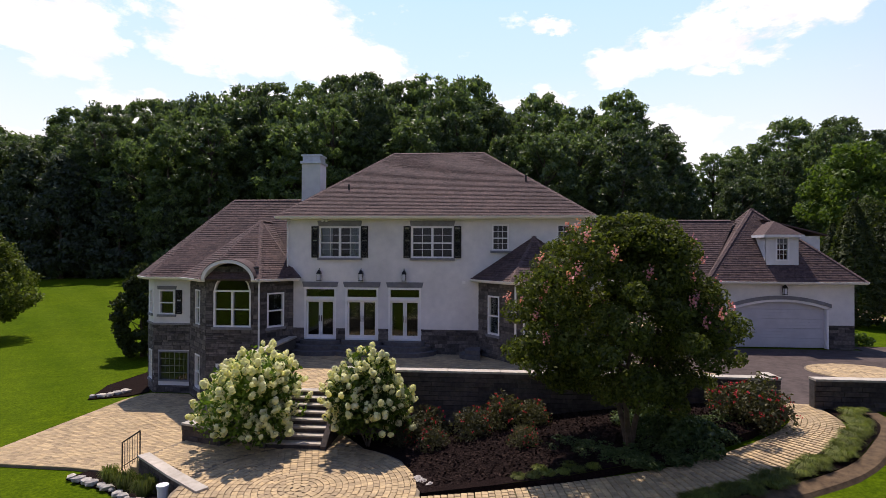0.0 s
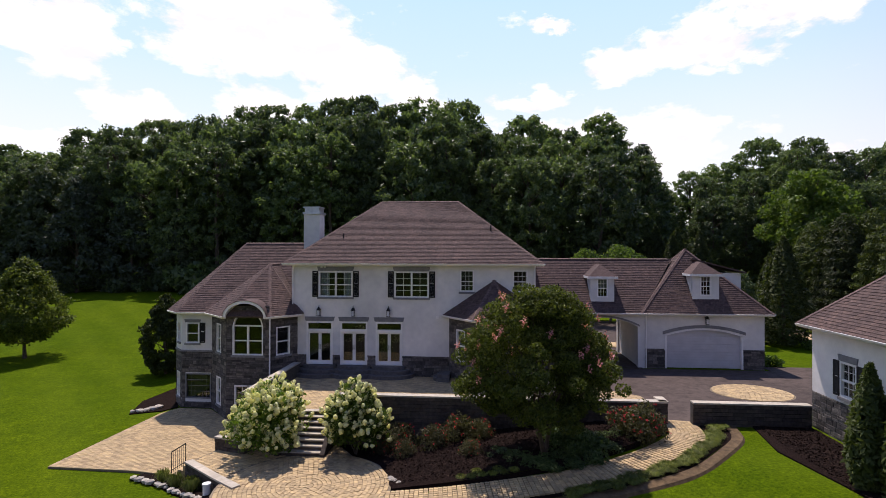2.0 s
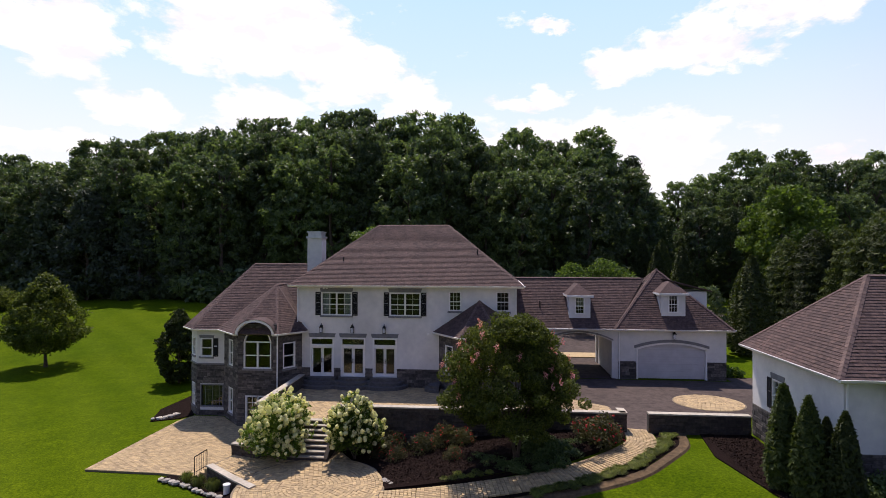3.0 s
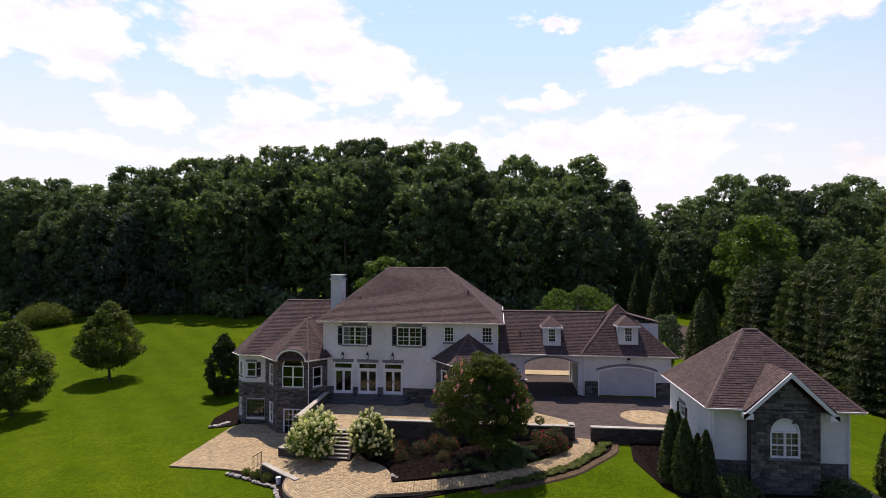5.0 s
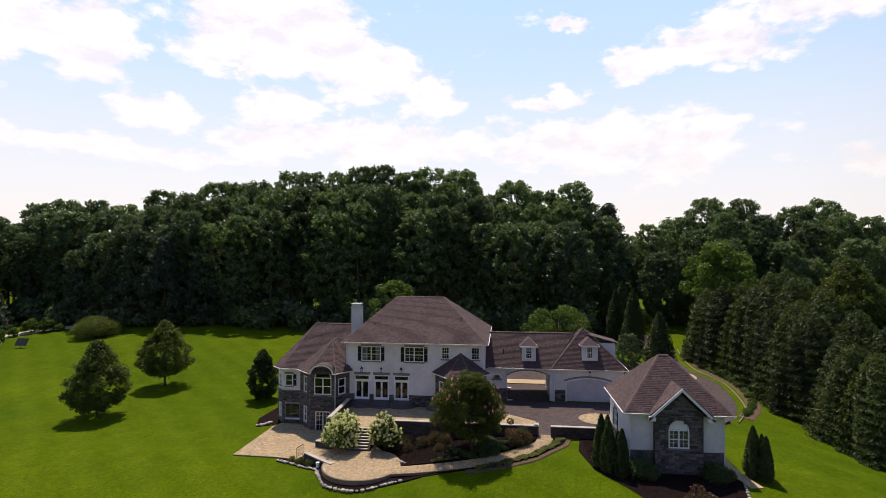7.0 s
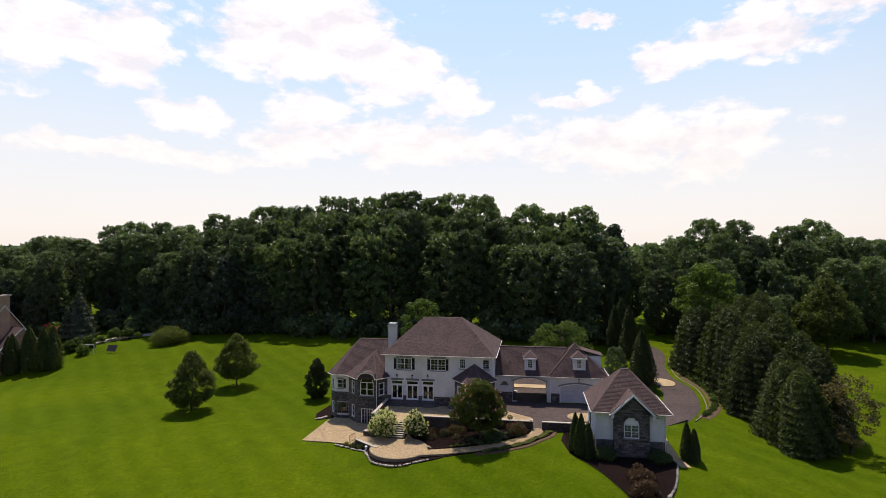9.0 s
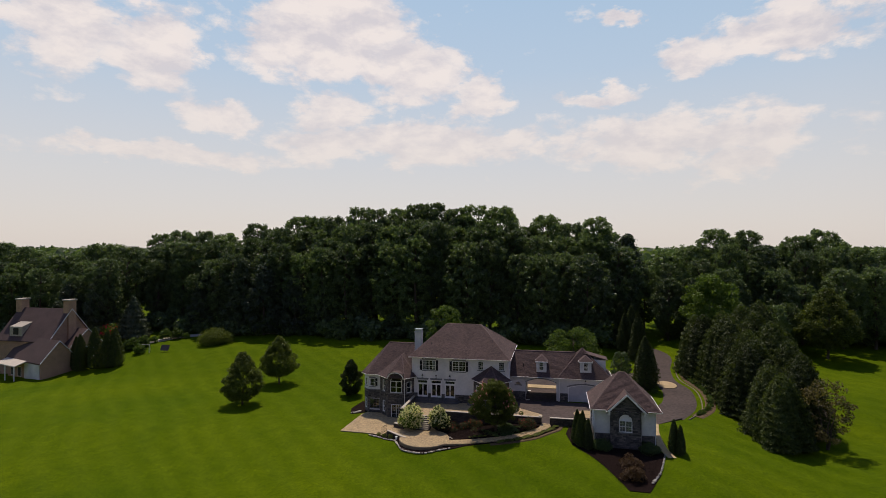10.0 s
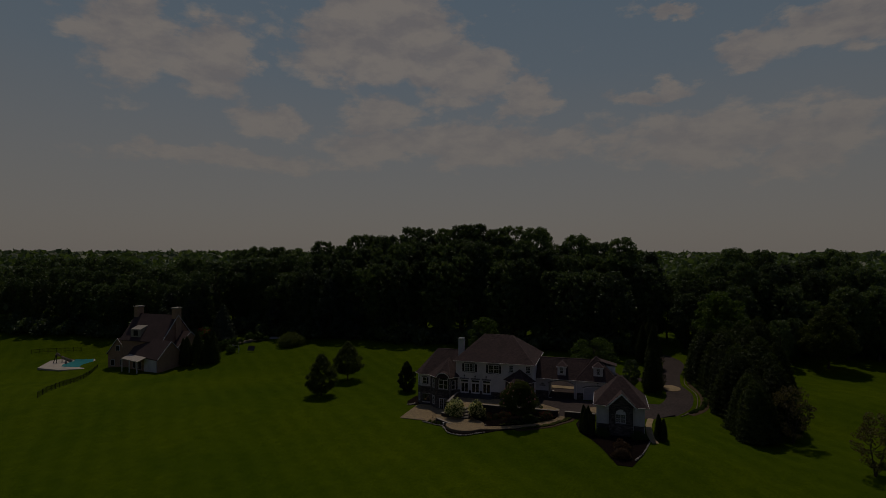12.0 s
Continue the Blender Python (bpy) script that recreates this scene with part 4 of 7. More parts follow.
# roofs
roof_face(((3.6, 31.55, E2), (10.9, 31.55, E2), (13.9, 35.0, 6.28), (3.6, 35.0, 6.28)), RNG, house)
roof_face(((10.9, 38.45, E2), (3.6, 38.45, E2), (3.6, 35.0, 6.28), (13.9, 35.0, 6.28)), RNG, house)
ridge_cap((3.6, 35.0, 6.28), (13.6, 35.0, 6.28), house)
GP = (14.8, 34.9, 7.0)
g0, g1, g2, g3 = (10.8, 31.5, E2), (19.25, 31.5, E2), (19.25, 38.4, E2), (10.8, 38.4, E2)
for tri in ((g0, g1, GP), (g1, g2, GP), (g2, g3, GP), (g3, g0, GP)):
    roof_face(tri, RNG, house)
for p in (g0, g1, g2, g3):
    ridge_cap(p, GP, house)
gutter(((3.9, 31.52, E2), (10.8, 31.5, E2), g1, g2), house)
downpipe(11.25, 31.9, DRIVE, E2, house)
soffit(((3.6, 31.55, E2 - 0.12), (19.2, 31.55, E2 - 0.12), (19.2, 32.0, E2 - 0.12), (3.6, 32.0, E2 - 0.12)), house)


def dormer(cx, y, z0, z1, parent, half=0.72, back=3.2):
    """A roof dormer with white cheeks, one window and a small hipped roof."""
    d = thing("dormer", "", "")
    d.parent = parent
    s = Side((cx - half, y), (cx + half, y))
    hole = [(half - 0.36, half + 0.36, z0 + 0.28, z1 - 0.12, 0.0)]
    part("dormer_wall", wall(s, z0, z1, hole, 0.15), M_STUCCO, d)
    g = Geo()
    for x in (cx - half, cx + half - 0.1):
        g.box(x, x + 0.1, y + 0.15, y + back, z0 - 0.2, z1)
    g.box(cx - half + 0.1, cx + half - 0.1, y + 0.9, y + 1.0, z0, z1)
    part("cheek", g, M_STUCCO, d)
    window(s, *hole[0][:4], d, sashes=1, cols=3, rows=2, name="window_frame", sill=False)
    e = 0.2
    a, b = (cx - half - e, y - e, z1), (cx + half + e, y - e, z1)
    c, f = (cx + half + e, y + back, z1), (cx - half - e, y + back, z1)
    p, q = (cx, y + half, z1 + 0.82), (cx, y + back, z1 + 0.82)
    for pts in ((a, b, p), (b, c, q, p), (f, a, p, q)):
        P = [Vector(v) for v in pts]
        rf = Geo().face(pts)
        part("dormer_roof", rf, M_SHINGLE, d)
    tr = Geo()
    tr.box(cx - half - e, cx + half + e, y - e - 0.03, y - e + 0.05, z1 - 0.14, z1 + 0.01)
    tr.box(cx - half - e, cx - half - e + 0.06, y - e, y + back, z1 - 0.14, z1 + 0.01)
    tr.box(cx + half + e - 0.06, cx + half + e, y - e, y + back, z1 - 0.14, z1 + 0.01)
    part("dormer_trim", tr, M_TRIM, d)


dormer(15.2, 32.2, 3.58, 5.3, house, 0.86, 2.4)
dormer(8.45, 32.15, 3.42, 5.1, house, 0.78, 2.4)
# shed dormer on the far slope of the garage
part("side_dormer", Geo().box(16.4, 18.35, 34.2, 36.6, 3.2, 5.3), M_STUCCO, house, "white side dormer")
part("side_dormer_roof", Geo().hexa(((15.0, 33.95, 6.25), (18.65, 33.95, 5.3), (18.65, 36.85, 5.3), (15.0, 36.85, 6.25), (15.0, 33.95, 6.33), (18.65, 33.95, 5.38), (18.65, 36.85, 5.38), (15.0, 36.85, 6.33))), M_SHINGLE, house)

# ---- guest cottage ----
cot = thing("cottage", "white stucco cottage with stone gable and shingle roof", "cottage")
CE = 3.54
CB = -1.6
C1, C2, C3, C4 = Side((15.15, 20.4), (15.15, 13.4)), Side((15.15, 13.4), (22.2, 13.4)), Side((22.2, 13.4), (22.2, 20.4)), Side((22.2, 20.4), (15.15, 20.4))
hl = [(1.9, 2.9, 0.85, 2.3, 0.0)]
w = part("wall", wall(C1, CB, CE, hl), M_STUCCO, cot)
clad(C1, 0, C1.length, CB + 0.1, 0.6, [], 61, w)
window(C1, *hl[0][:4], cot, sashes=1, cols=3, rows=2)
lintel(C1, 1.8, 3.0, 2.32, 2.58, cot)
shutter(C1, 1.5, 1.86, 0.85, 2.3, cot)
shutter(C1, 2.94, 3.3, 0.85, 2.3, cot)
w = part("wall", wall(C2, CB, CE), M_STUCCO, cot)
clad(C2, 0, 1.95, CB + 0.1, 0.62, [], 62, w)
clad(C2, 5.45, C2.length, CB + 0.1, 0.62, [], 63, w)
for s in (C3, C4):
    w = part("wall", wall(s, CB, CE), M_STUCCO, cot)
    clad(s, 0, s.length, CB + 0.1, 0.62, [], 64, w)
# stone gable bay
GF = Side((17.0, 12.95), (20.5, 12.95))
hw = [(0.98, 2.48, 1.0, 2.35, 0.75)]
w = part("wall", wall(GF, CB, CE, hw, 0.4), M_MORTAR, cot)
clad(GF, 0, 3.5, CB + 0.1, CE, hw, 65, w, singles=200)
tri = Geo()
tri.hexa(((17.0, 12.95, CE), (20.5, 12.95, CE), (20.5, 13.4, CE), (17.0, 13.4, CE), (18.74, 12.95, 5.25), (18.76, 12.95, 5.25), (18.76, 13.4, 5.25), (18.74, 13.4, 5.25)))
part("gable", tri, M_MORTAR, cot)
rng = random.Random(8)
gs = Geo()
z = CE
while z < 5.1:
    half = 1.75 * (5.25 - z - 0.14) / (5.25 - CE)
    for a, b, c, e, o in stone_courses(GF, 1.75 - half, 1.75 + half, z, z + 0.17, [], rng):
        GF.slab(gs, a, b, 0.0, o, c, e)
    z += 0.17
part("stone_facing", gs, M_STONE, cot, kind="stuff")
part("wall", Geo().box(17.0, 17.2, 12.97, 13.4, CB, CE).box(20.3, 20.5, 12.97, 13.4, CB, CE), M_STONE, cot)
window(GF, *hw[0][:4], cot, rise=0.75, cols=2, rows=2)
fan = Geo()
for i in range(16):
    p, q = 1.06 + 1.34 * i / 16, 1.06 + 1.34 * (i + 1) / 16
    fan.face((GF.p(p, -0.08, 2.36), GF.p(q, -0.08, 2.36), GF.p(q, -0.08, arch_z(q, 1.06, 2.4, 2.36, 0.66)), GF.p(p, -0.08, arch_z(p, 1.06, 2.4, 2.36, 0.66))))
part("arched_panel", fan, M_TRIM, cot, "white panel in the arch")
hip_roof(14.72, 22.75, 12.92, 20.85, CE, 18.35, 19.1, 16.9, 7.3, cot)
gutter(((14.72, 20.85, CE), (14.72, 12.92, CE), (16.6, 12.92, CE)), cot)
gutter(((21.1, 12.92, CE), (22.75, 12.92, CE), (22.75, 20.85, CE)), cot)
soffit(((14.72, 12.92, CE - 0.12), (22.75, 12.92, CE - 0.12), (22.75, 20.85, CE - 0.12), (14.72, 20.85, CE - 0.12)), cot)
ga, gb, gp = (16.55, 12.6, CE - 0.02), (21.15, 12.6, CE - 0.02), (18.85, 12.6, 5.62)
gq = (18.85, 15.35, 5.62)
roof_face((ga, (16.55, 12.95, CE), gq, gp), RNG, cot)
roof_face(((21.15, 12.95, CE), gb, gp, gq), RNG, cot)
bb = Geo()
for (xa, za), (xb, zb) in (((16.5, 3.36), (18.85, 5.6)), ((18.85, 5.6), (21.2, 3.36))):
    bb.hexa(((xa, 12.5, za - 0.26), (xb, 12.5, zb - 0.26), (xb, 12.62, zb - 0.26), (xa, 12.62, za - 0.26), (xa, 12.5, za), (xb, 12.5, zb), (xb, 12.62, zb), (xa, 12.62, za)))
bb.box(16.5, 16.95, 12.5, 12.95, 3.1, 3.4).box(20.75, 21.2, 12.5, 12.95, 3.1, 3.4)
part("bargeboard", bb, M_TRIM, cot, "white gable bargeboard")
downpipe(15.22, 13.3, -1.0, CE, cot)
downpipe(22.13, 13.3, -1.0, CE, cot)
part("floor", Geo().box(15.2, 21.9, 13.7, 20.1, -0.4, -0.2), M_ROOM, cot)


# ---- terrace walls, stairs, patios ----
def block_wall(name, a, b, z0, z1, label, thick=0.3, cap=True, seed=1, singles=40):
    """A garden wall of stacked blocks with coping; z0 may be a function."""
    t = thing(name, label, "garden wall", kind="structure")
    s = Side(a, b)
    zlow = min(z0(*a), z0(*b)) - 0.15 if callable(z0) else z0
    g = Geo()
    s.slab(g, 0, s.length, -thick, -0.01, zlow, z1 - 0.07)
    core = part("wall_core", g, M_MORTAR, t)
    rng = random.Random(seed)
    rest = Geo()
    z, n, row = zlow, 0, 0
    h = (z1 - 0.07 - zlow) / max(1, round((z1 - 0.07 - zlow) / 0.17))
    while z < z1 - 0.1:
        u = -0.2 * (row % 2)
        while u < s.length:
            w = rng.uniform(0.3, 0.48)
            p, q = max(u, 0), min(u + w, s.length)
            u += w
            if q - p < 0.06:
                continue
            o = rng.uniform(0.01, 0.04)
            x = Geo() if n < singles else rest
            x.hexa((s.p(p + 0.006, o, z + 0.012), s.p(q - 0.006, o, z + 0.012), s.p(q - 0.004, -0.012, z + 0.005), s.p(p + 0.004, -0.012, z + 0.005),
                    s.p(p + 0.006, o, z + h - 0.012), s.p(q - 0.006, o, z + h - 0.012), s.p(q - 0.004, -0.012, z + h - 0.005), s.p(p + 0.004, -0.012, z + h - 0.005)))
            if n < singles:
                part("block", x, M_BLOCK, core)
            n += 1
        z += h
        row += 1
    if rest.v:
        part("blocks", rest, M_BLOCK, core, kind="stuff")
    if cap:
        n = max(1, int(s.length / 0.9))
        for i in range(n):
            g = Geo()
            s.slab(g, s.length * i / n + 0.004, s.length * (i + 1) / n - 0.004, -thick - 0.05, 0.06, z1 - 0.07, z1)
            part("coping", g, M_CAP, t)
    return t


PT = 0.04
gl = lambda x, y: gz(x, y)
block_wall("terrace_wall", (-6.35, 20.0), (8.75, 20.0), -2.5, PT, "dark block terrace wall with pale coping", seed=71)
block_wall("terrace_wall", (-11.0, 20.0), (-8.6, 20.0), -2.6, PT, "dark block terrace wall beside the steps", seed=72)
block_wall("terrace_wall", (-11.0, 27.0), (-11.0, 20.0), LOW, PT, "stone side parapet of the terrace", seed=73)
block_wall("court_wall", (9.85, 20.0), (14.9, 20.0), -1.4, PT, "low block wall with pale coping beside the drive", seed=74)
block_wall("patio_wall", (-12.05, 16.95), (-10.2, 15.6), -3.4, CIRC + 0.06, "low block wall with coping beside the patio", seed=76, thick=0.24)
block_wall("patio_wall", (-10.2, 15.6), (-8.85, 14.7), -3.4, CIRC + 0.06, "low block wall with coping meeting the round patio", seed=77, thick=0.24)
block_wall("patio_pier", (-11.6, 18.55), (-10.0, 18.1), -3.3, -1.62, "short thick block pier with pale coping", seed=78, thick=0.5)
block_wall("court_wall", (8.75, 20.0), (8.75, 20.9), -1.4, PT, "short block wall end at the path opening", seed=75)


def steps():
    t = thing("garden_steps", "straight flight of stone steps between dark cheeks", "steps", kind="structure")
    n = 8
    for i in range(n):
        z = CIRC + (TERR - CIRC) * (i + 1) / n
        y = 18.05 + 0.27 * i
        part("riser", Geo().box(-8.4, -6.6, y + 0.03, 20.35, z - (TERR - CIRC) / n - 0.02, z - 0.05), M_BLOCK, t)
        part("tread", Geo().box(-8.42, -6.58, y, y + 0.33, z - 0.05, z), M_CAP, t, "pale stone tread")
    for x0, x1 in ((-8.62, -8.42), (-6.58, -6.38)):
        part("cheek", Geo().prism(((x0, 18.0), (x1, 18.0), (x1, 20.0), (x0, 20.0)), -2.6, lambda x, y: CIRC + 0.12 + (y - 18.0) * 0.68), M_BLOCK, t)


steps()


def railing(pts, h, label):
    """A black metal handrail with balusters along a path of points at floor level."""
    t = thing("railing", label, "railing")
    top = [(x, y, z + h) for x, y, z in pts]
    part("handrail", Geo().tube(top, 0.024, 8), M_IRON, t)
    part("bottom_rail", Geo().tube([(x, y, z + 0.12) for x, y, z in pts], 0.014, 6), M_IRON, t)
    for a, b in zip(pts, pts[1:]):
        L = (Vector(b) - Vector(a)).length
        n = max(1, int(L / 0.13))
        for i in range(n + 1):
            p = Vector(a).lerp(Vector(b), i / n)
            r = 0.02 if i in (0, n) else 0.008
            part("post" if i in (0, n) else "baluster", Geo().tube((p, p + Vector((0, 0, h))), r, 6), M_IRON, t)
    return t


railing(((-8.5, 18.1, CIRC), (-8.5, 20.0, TERR + 0.08), (-8.5, 20.5, TERR)), 0.95, "black iron stair railing beside the steps")
railing(((-12.95, 17.4, -2.85), (-12.15, 17.12, -2.35)), 0.9, "short black iron railing at the patio steps")
CC = (-6.3, 15.2)
RC = 3.35
circle = [(CC[0] + RC * math.cos(2 * math.pi * i / 40), CC[1] + RC * math.sin(2 * math.pi * i / 40)) for i in range(40)]
sheet("round_patio", circle, M_JOINT, "bedding of the round paver patio", "patio", z=CIRC - 0.03, thick=1.2)
sheet("patio_link", ((-12.0, 17.05), (-8.7, 14.85), (-4.6, 17.6), (-6.4, 19.9), (-11.3, 20.3), (-11.5, 18.6)), M_JOINT, "bedding of the upper patio before the steps", "patio", z=CIRC - 0.034, thick=1.1)
sheet("lower_patio", ((-19.4, 18.2), (-15.2, 18.1), (-13.2, 17.8), (-12.2, 17.2), (-11.6, 18.6), (-11.2, 20.2), (-11.2, 26.9), (-12.2, 25.7), (-14.7, 25.7), (-16.6, 27.6), (-18.7, 27.6), (-19.2, 26.3)), M_JOINT,
      "bedding of the lower paver patio", "patio", z=LOW - 0.03, thick=0.8)
WALKPTS = ((-3.6, 14.05), (0.5, 14.45), (4.2, 15.1), (7.0, 16.45), (9.0, 18.4), (9.35, 20.6))
walkz = lambda x, y: CIRC + (DRIVE + 0.02 - CIRC) * sm(-3.5, 9.6, x * 0.75 + y * 0.35 - 4.2)
ribbon("garden_path", WALKPTS, 1.45, M_JOINT, "bedding of the curving paver path", "path", zf=lambda x, y: walkz(x, y) - 0.075)
sheet("planting_bed", ((-4.2, 17.6), (-2.9, 15.3), (0.5, 15.2), (4.0, 15.9), (6.6, 17.3), (8.4, 18.9), (8.6, 19.95), (-6.3, 19.95), (-6.3, 18.4)), M_MULCH, "dark bark mulch bed below the terrace", "flower bed", z=None, lift=0.22, step=0.5, thick=0.8)
sheet("planting_bed", ((-14.6, 18.0), (-14.9, 17.4), (-13.0, 16.7), (-11.5, 15.6), (-10.3, 14.7), (-9.6, 13.4), (-8.2, 11.6), (-5.6, 11.0), (-3.3, 12.2), (-0.8, 13.3), (2.0, 13.8), (5.4, 14.3), (8.4, 15.7), (10.8, 18.1), (11.4, 19.9), (10.1, 19.9), (9.9, 18.2), (7.6, 16.0), (4.2, 14.45), (-3.0, 13.5), (-6.2, 13.6), (-8.9, 14.55), (-10.3, 15.45), (-12.1, 16.8), (-13.2, 17.75)), M_MULCH,
      "mulched border along the patio and path", "flower bed", lift=0.06, step=0.4, thick=0.5)
ribbon("soil_strip", ((2.6, 13.6), (5.5, 14.2), (8.5, 15.55), (10.8, 17.95), (11.4, 19.8)), 0.6, M_SOIL, "bare dry soil along the border edge", "soil", lift=0.085)
sheet("planting_bed", ((12.4, 20.0), (11.9, 17.0), (12.6, 13.2), (15.5, 8.6), (18.0, 3.9), (20.0, 3.9), (21.6, 7.0), (23.0, 12.0), (22.2, 13.4), (14.9, 13.4), (14.9, 20.0)), M_MULCH,
      "dark mulch bed round the cottage", "flower bed", lift=0.06, step=0.8, thick=0.4)


# ---- plants ----
def leaves(centres, normals, size, rng, squash=0.55, jitter=0.9, tri=False):
    """Many small pointed leaves: centres and rough facing directions as arrays."""
    n = len(centres)
    nrm = normals + rng.normal(0, jitter, (n, 3))
    nrm /= np.linalg.norm(nrm, axis=1)[:, None] + 1e-9
    a = np.cross(nrm, rng.normal(0, 1, (n, 3)))
    a /= np.linalg.norm(a, axis=1)[:, None] + 1e-9
    b = np.cross(nrm, a)
    s = (size * rng.uniform(0.6, 1.35, n))[:, None]
    if tri:
        return np.stack((centres - a * s, centres + b * s * squash * 1.5 + nrm * s * 0.12, centres + a * s), 1).reshape(-1, 3)
    return np.stack((centres - a * s, centres + b * s * squash + nrm * s * 0.12, centres + a * s, centres - b * s * squash + nrm * s * 0.12), 1).reshape(-1, 3)


def quad_mesh(name, v, material, k=4):
    me = bpy.data.meshes.new(name)
    n = len(v) // k
    me.vertices.add(len(v))
    me.vertices.foreach_set("co", np.ascontiguousarray(v, np.float32).ravel())
    me.loops.add(k * n)
    me.loops.foreach_set("vertex_index", np.arange(k * n, dtype=np.int32))
    me.polygons.add(n)
    me.polygons.foreach_set("loop_start", np.arange(0, k * n, k, dtype=np.int32))
    me.polygons.foreach_set("loop_total", np.full(n, k, np.int32))
    me.materials.append(material)
    me.update()
    me.validate()
    return me


def crown_points(rng, n, blobs, near=0.72, far=1.08):
    """Points on the skins of many leaf clumps, with outward normals."""
    c = np.array([b[:3] for b in blobs])
    r = np.array([b[3] for b in blobs])
    pick = rng.choice(len(blobs), n, p=r ** 2 / (r ** 2).sum())
    d = rng.normal(0, 1, (n, 3))
    d /= np.linalg.norm(d, axis=1)[:, None]
    rad = r[pick] * rng.uniform(near, far, n)
    p = c[pick] + d * rad[:, None] * np.array((1, 1, 0.8))
    return p, d


def tree(name, label, seed, H, R, base, n, leaf, material, bark=None, blobs=34, shape="round", category="tree", stems=1, flowers=None, lump=(0.15, 0.33), extra=(), tri=False, inner=0.1, low=0.0, loose=False):
    """A tapered trunk with limbs and a crown of leaf clumps. Stands at the origin."""
    rng = np.random.default_rng(seed)
    t = thing(name, label, category)
    bl, limbs = [], []
    for i in range(blobs):
        z = rng.uniform(low, 1)
        if shape == "round":
            prof = math.sin(math.pi * min(0.5, z * 0.8 + 0.12)) if z < 0.5 else math.sqrt(max(0.05, 1 - ((z - 0.42) / 0.62) ** 2))
        elif shape == "egg":
            prof = min(1.0, 0.5 + z * 1.9) * max(0.06, 1 - max(0.0, (z - 0.25) / 0.76) ** 1.55)
        elif shape == "tall":
            prof = 0.75 + 0.3 * math.sin(z * 5) if z < 0.75 else math.sqrt(max(0.05, 1 - ((z - 0.7) / 0.33) ** 2))
        else:                                              # oval, widest low down
            prof = (1 - z) ** 0.6 * (0.6 + 0.4 * min(1, z * 6))
        w = rng.uniform(0, 2 * math.pi)
        k = R * prof * math.sqrt(rng.uniform(inner, 1)) * (0.8 if inner < 0.2 else 0.9)
        br = R * rng.uniform(*lump)
        zz = base + (H - base - br * 0.7) * z + br * 0.3
        bl.append((k * math.cos(w), k * math.sin(w), zz, br))
    bl += [(R * a, R * b, H * c, R * e) for a, b, c, e in extra]
    p, d = crown_points(rng, n, bl, 0.35 if loose else 0.72, 1.35 if loose else 1.08)
    part("crown", quad_mesh("crown", leaves(p, d, leaf, rng, tri=tri), material, 3 if tri else 4), None, t)
    if flowers is not None:
        tops = [b for b in bl if b[2] > H * 0.45 and math.hypot(b[0], b[1]) > R * 0.3 or b[2] > H * 0.8]
        q, e = crown_points(rng, 400, [(b[0], b[1], b[2], b[3] * 1.3) for b in tops])
        q = q[(e[:, 2] > 0.1) & (np.linalg.norm(q[:, :2], axis=1) > R * 0.45)][:70]
        pan = []
        for v_ in range(3):
            c = rng.normal(0, 1, (30, 3)) * (0.05, 0.05, 0.08)
            pan.append(quad_mesh("flower_panicle", leaves(c, np.zeros_like(c), 0.036, rng, 0.8), flowers))
        for k_, c in enumerate(q):
            part("flower_panicle", pan[k_ % 3], None, t, kind="stuff").matrix_basis = Matrix.Translation(c)
    g = Geo()
    th = H * 0.82
    bend = rng.normal(0, 0.03 * R, (8, 2))
    bend[0] = 0
    for s in range(stems):
        off = (0.0, 0.0) if stems == 1 else (0.28 * R * math.cos(s * 2.1), 0.5 * R * math.sin(s * 2.1))
        path = [(bend[i][0] + off[0] * i / 7, bend[i][1] + off[1] * i / 7, th * (1 if stems == 1 else 0.75) * i / 7 - (0.15 if i == 0 else 0)) for i in range(8)]
        r0 = H * (0.017 if stems == 1 else 0.014)
        g.tube(path, [r0 * (1.25 if i == 0 else 1) * (1 - 0.11 * i) for i in range(8)], 7)
    for b in bl[:14]:
        z = min(max(base * 0.8, b[2] - R * 0.5), th * 0.95)
        g.tube(((0, 0, z), (b[0] * 0.5, b[1] * 0.5, z + (b[2] - z) * 0.35), (b[0], b[1], b[2])), (H * 0.006, H * 0.004, H * 0.0015), 5)
    part("trunk", g, bark or M_BARK, t)
    return t


def conifer(name, label, seed, H, R, n, material, leaf=0.22, column=False, category="conifer", power=0.85, taper=1.9, tri=False):
    """A conical or columnar evergreen with layered sprays."""
    rng = np.random.default_rng(seed)
    t = thing(name, label, category)
    z = 1 - np.sqrt(rng.uniform(0, 1, n))
    if column:
        z = rng.uniform(0, 1, n)
        prof = R * np.clip(1 - z ** taper, 0.01, 1) ** 0.8 * np.minimum(1, 0.7 + z * 2)
    else:
        tier = 0.78 + 0.22 * np.abs(np.sin(z * math.pi * max(5, H * 0.9)))
        prof = R * (1 - z) ** power * tier
    w = rng.uniform(0, 2 * math.pi, n)
    lobes = 1 + 0.14 * np.sin(w * 3 + seed) + 0.1 * np.sin(w * 7 + z * 9)
    k = prof * lobes * np.sqrt(rng.uniform(0.35, 1, n))
    p = np.stack((k * np.cos(w), k * np.sin(w), 0.03 * H + z * H * 0.97), 1)
    d = np.stack((np.cos(w), np.sin(w), np.full(n, 0.5)), 1)
    part("foliage", quad_mesh("foliage", leaves(p, d, leaf, rng, 0.35, 0.6, tri), material, 3 if tri else 4), None, t)
    part("trunk", Geo().tube(((0, 0, -0.15), (0, 0, H * 0.5), (0, 0, H * 0.93)), (H * 0.018, H * 0.012, 0.01), 7), M_BARK, t)
    return t


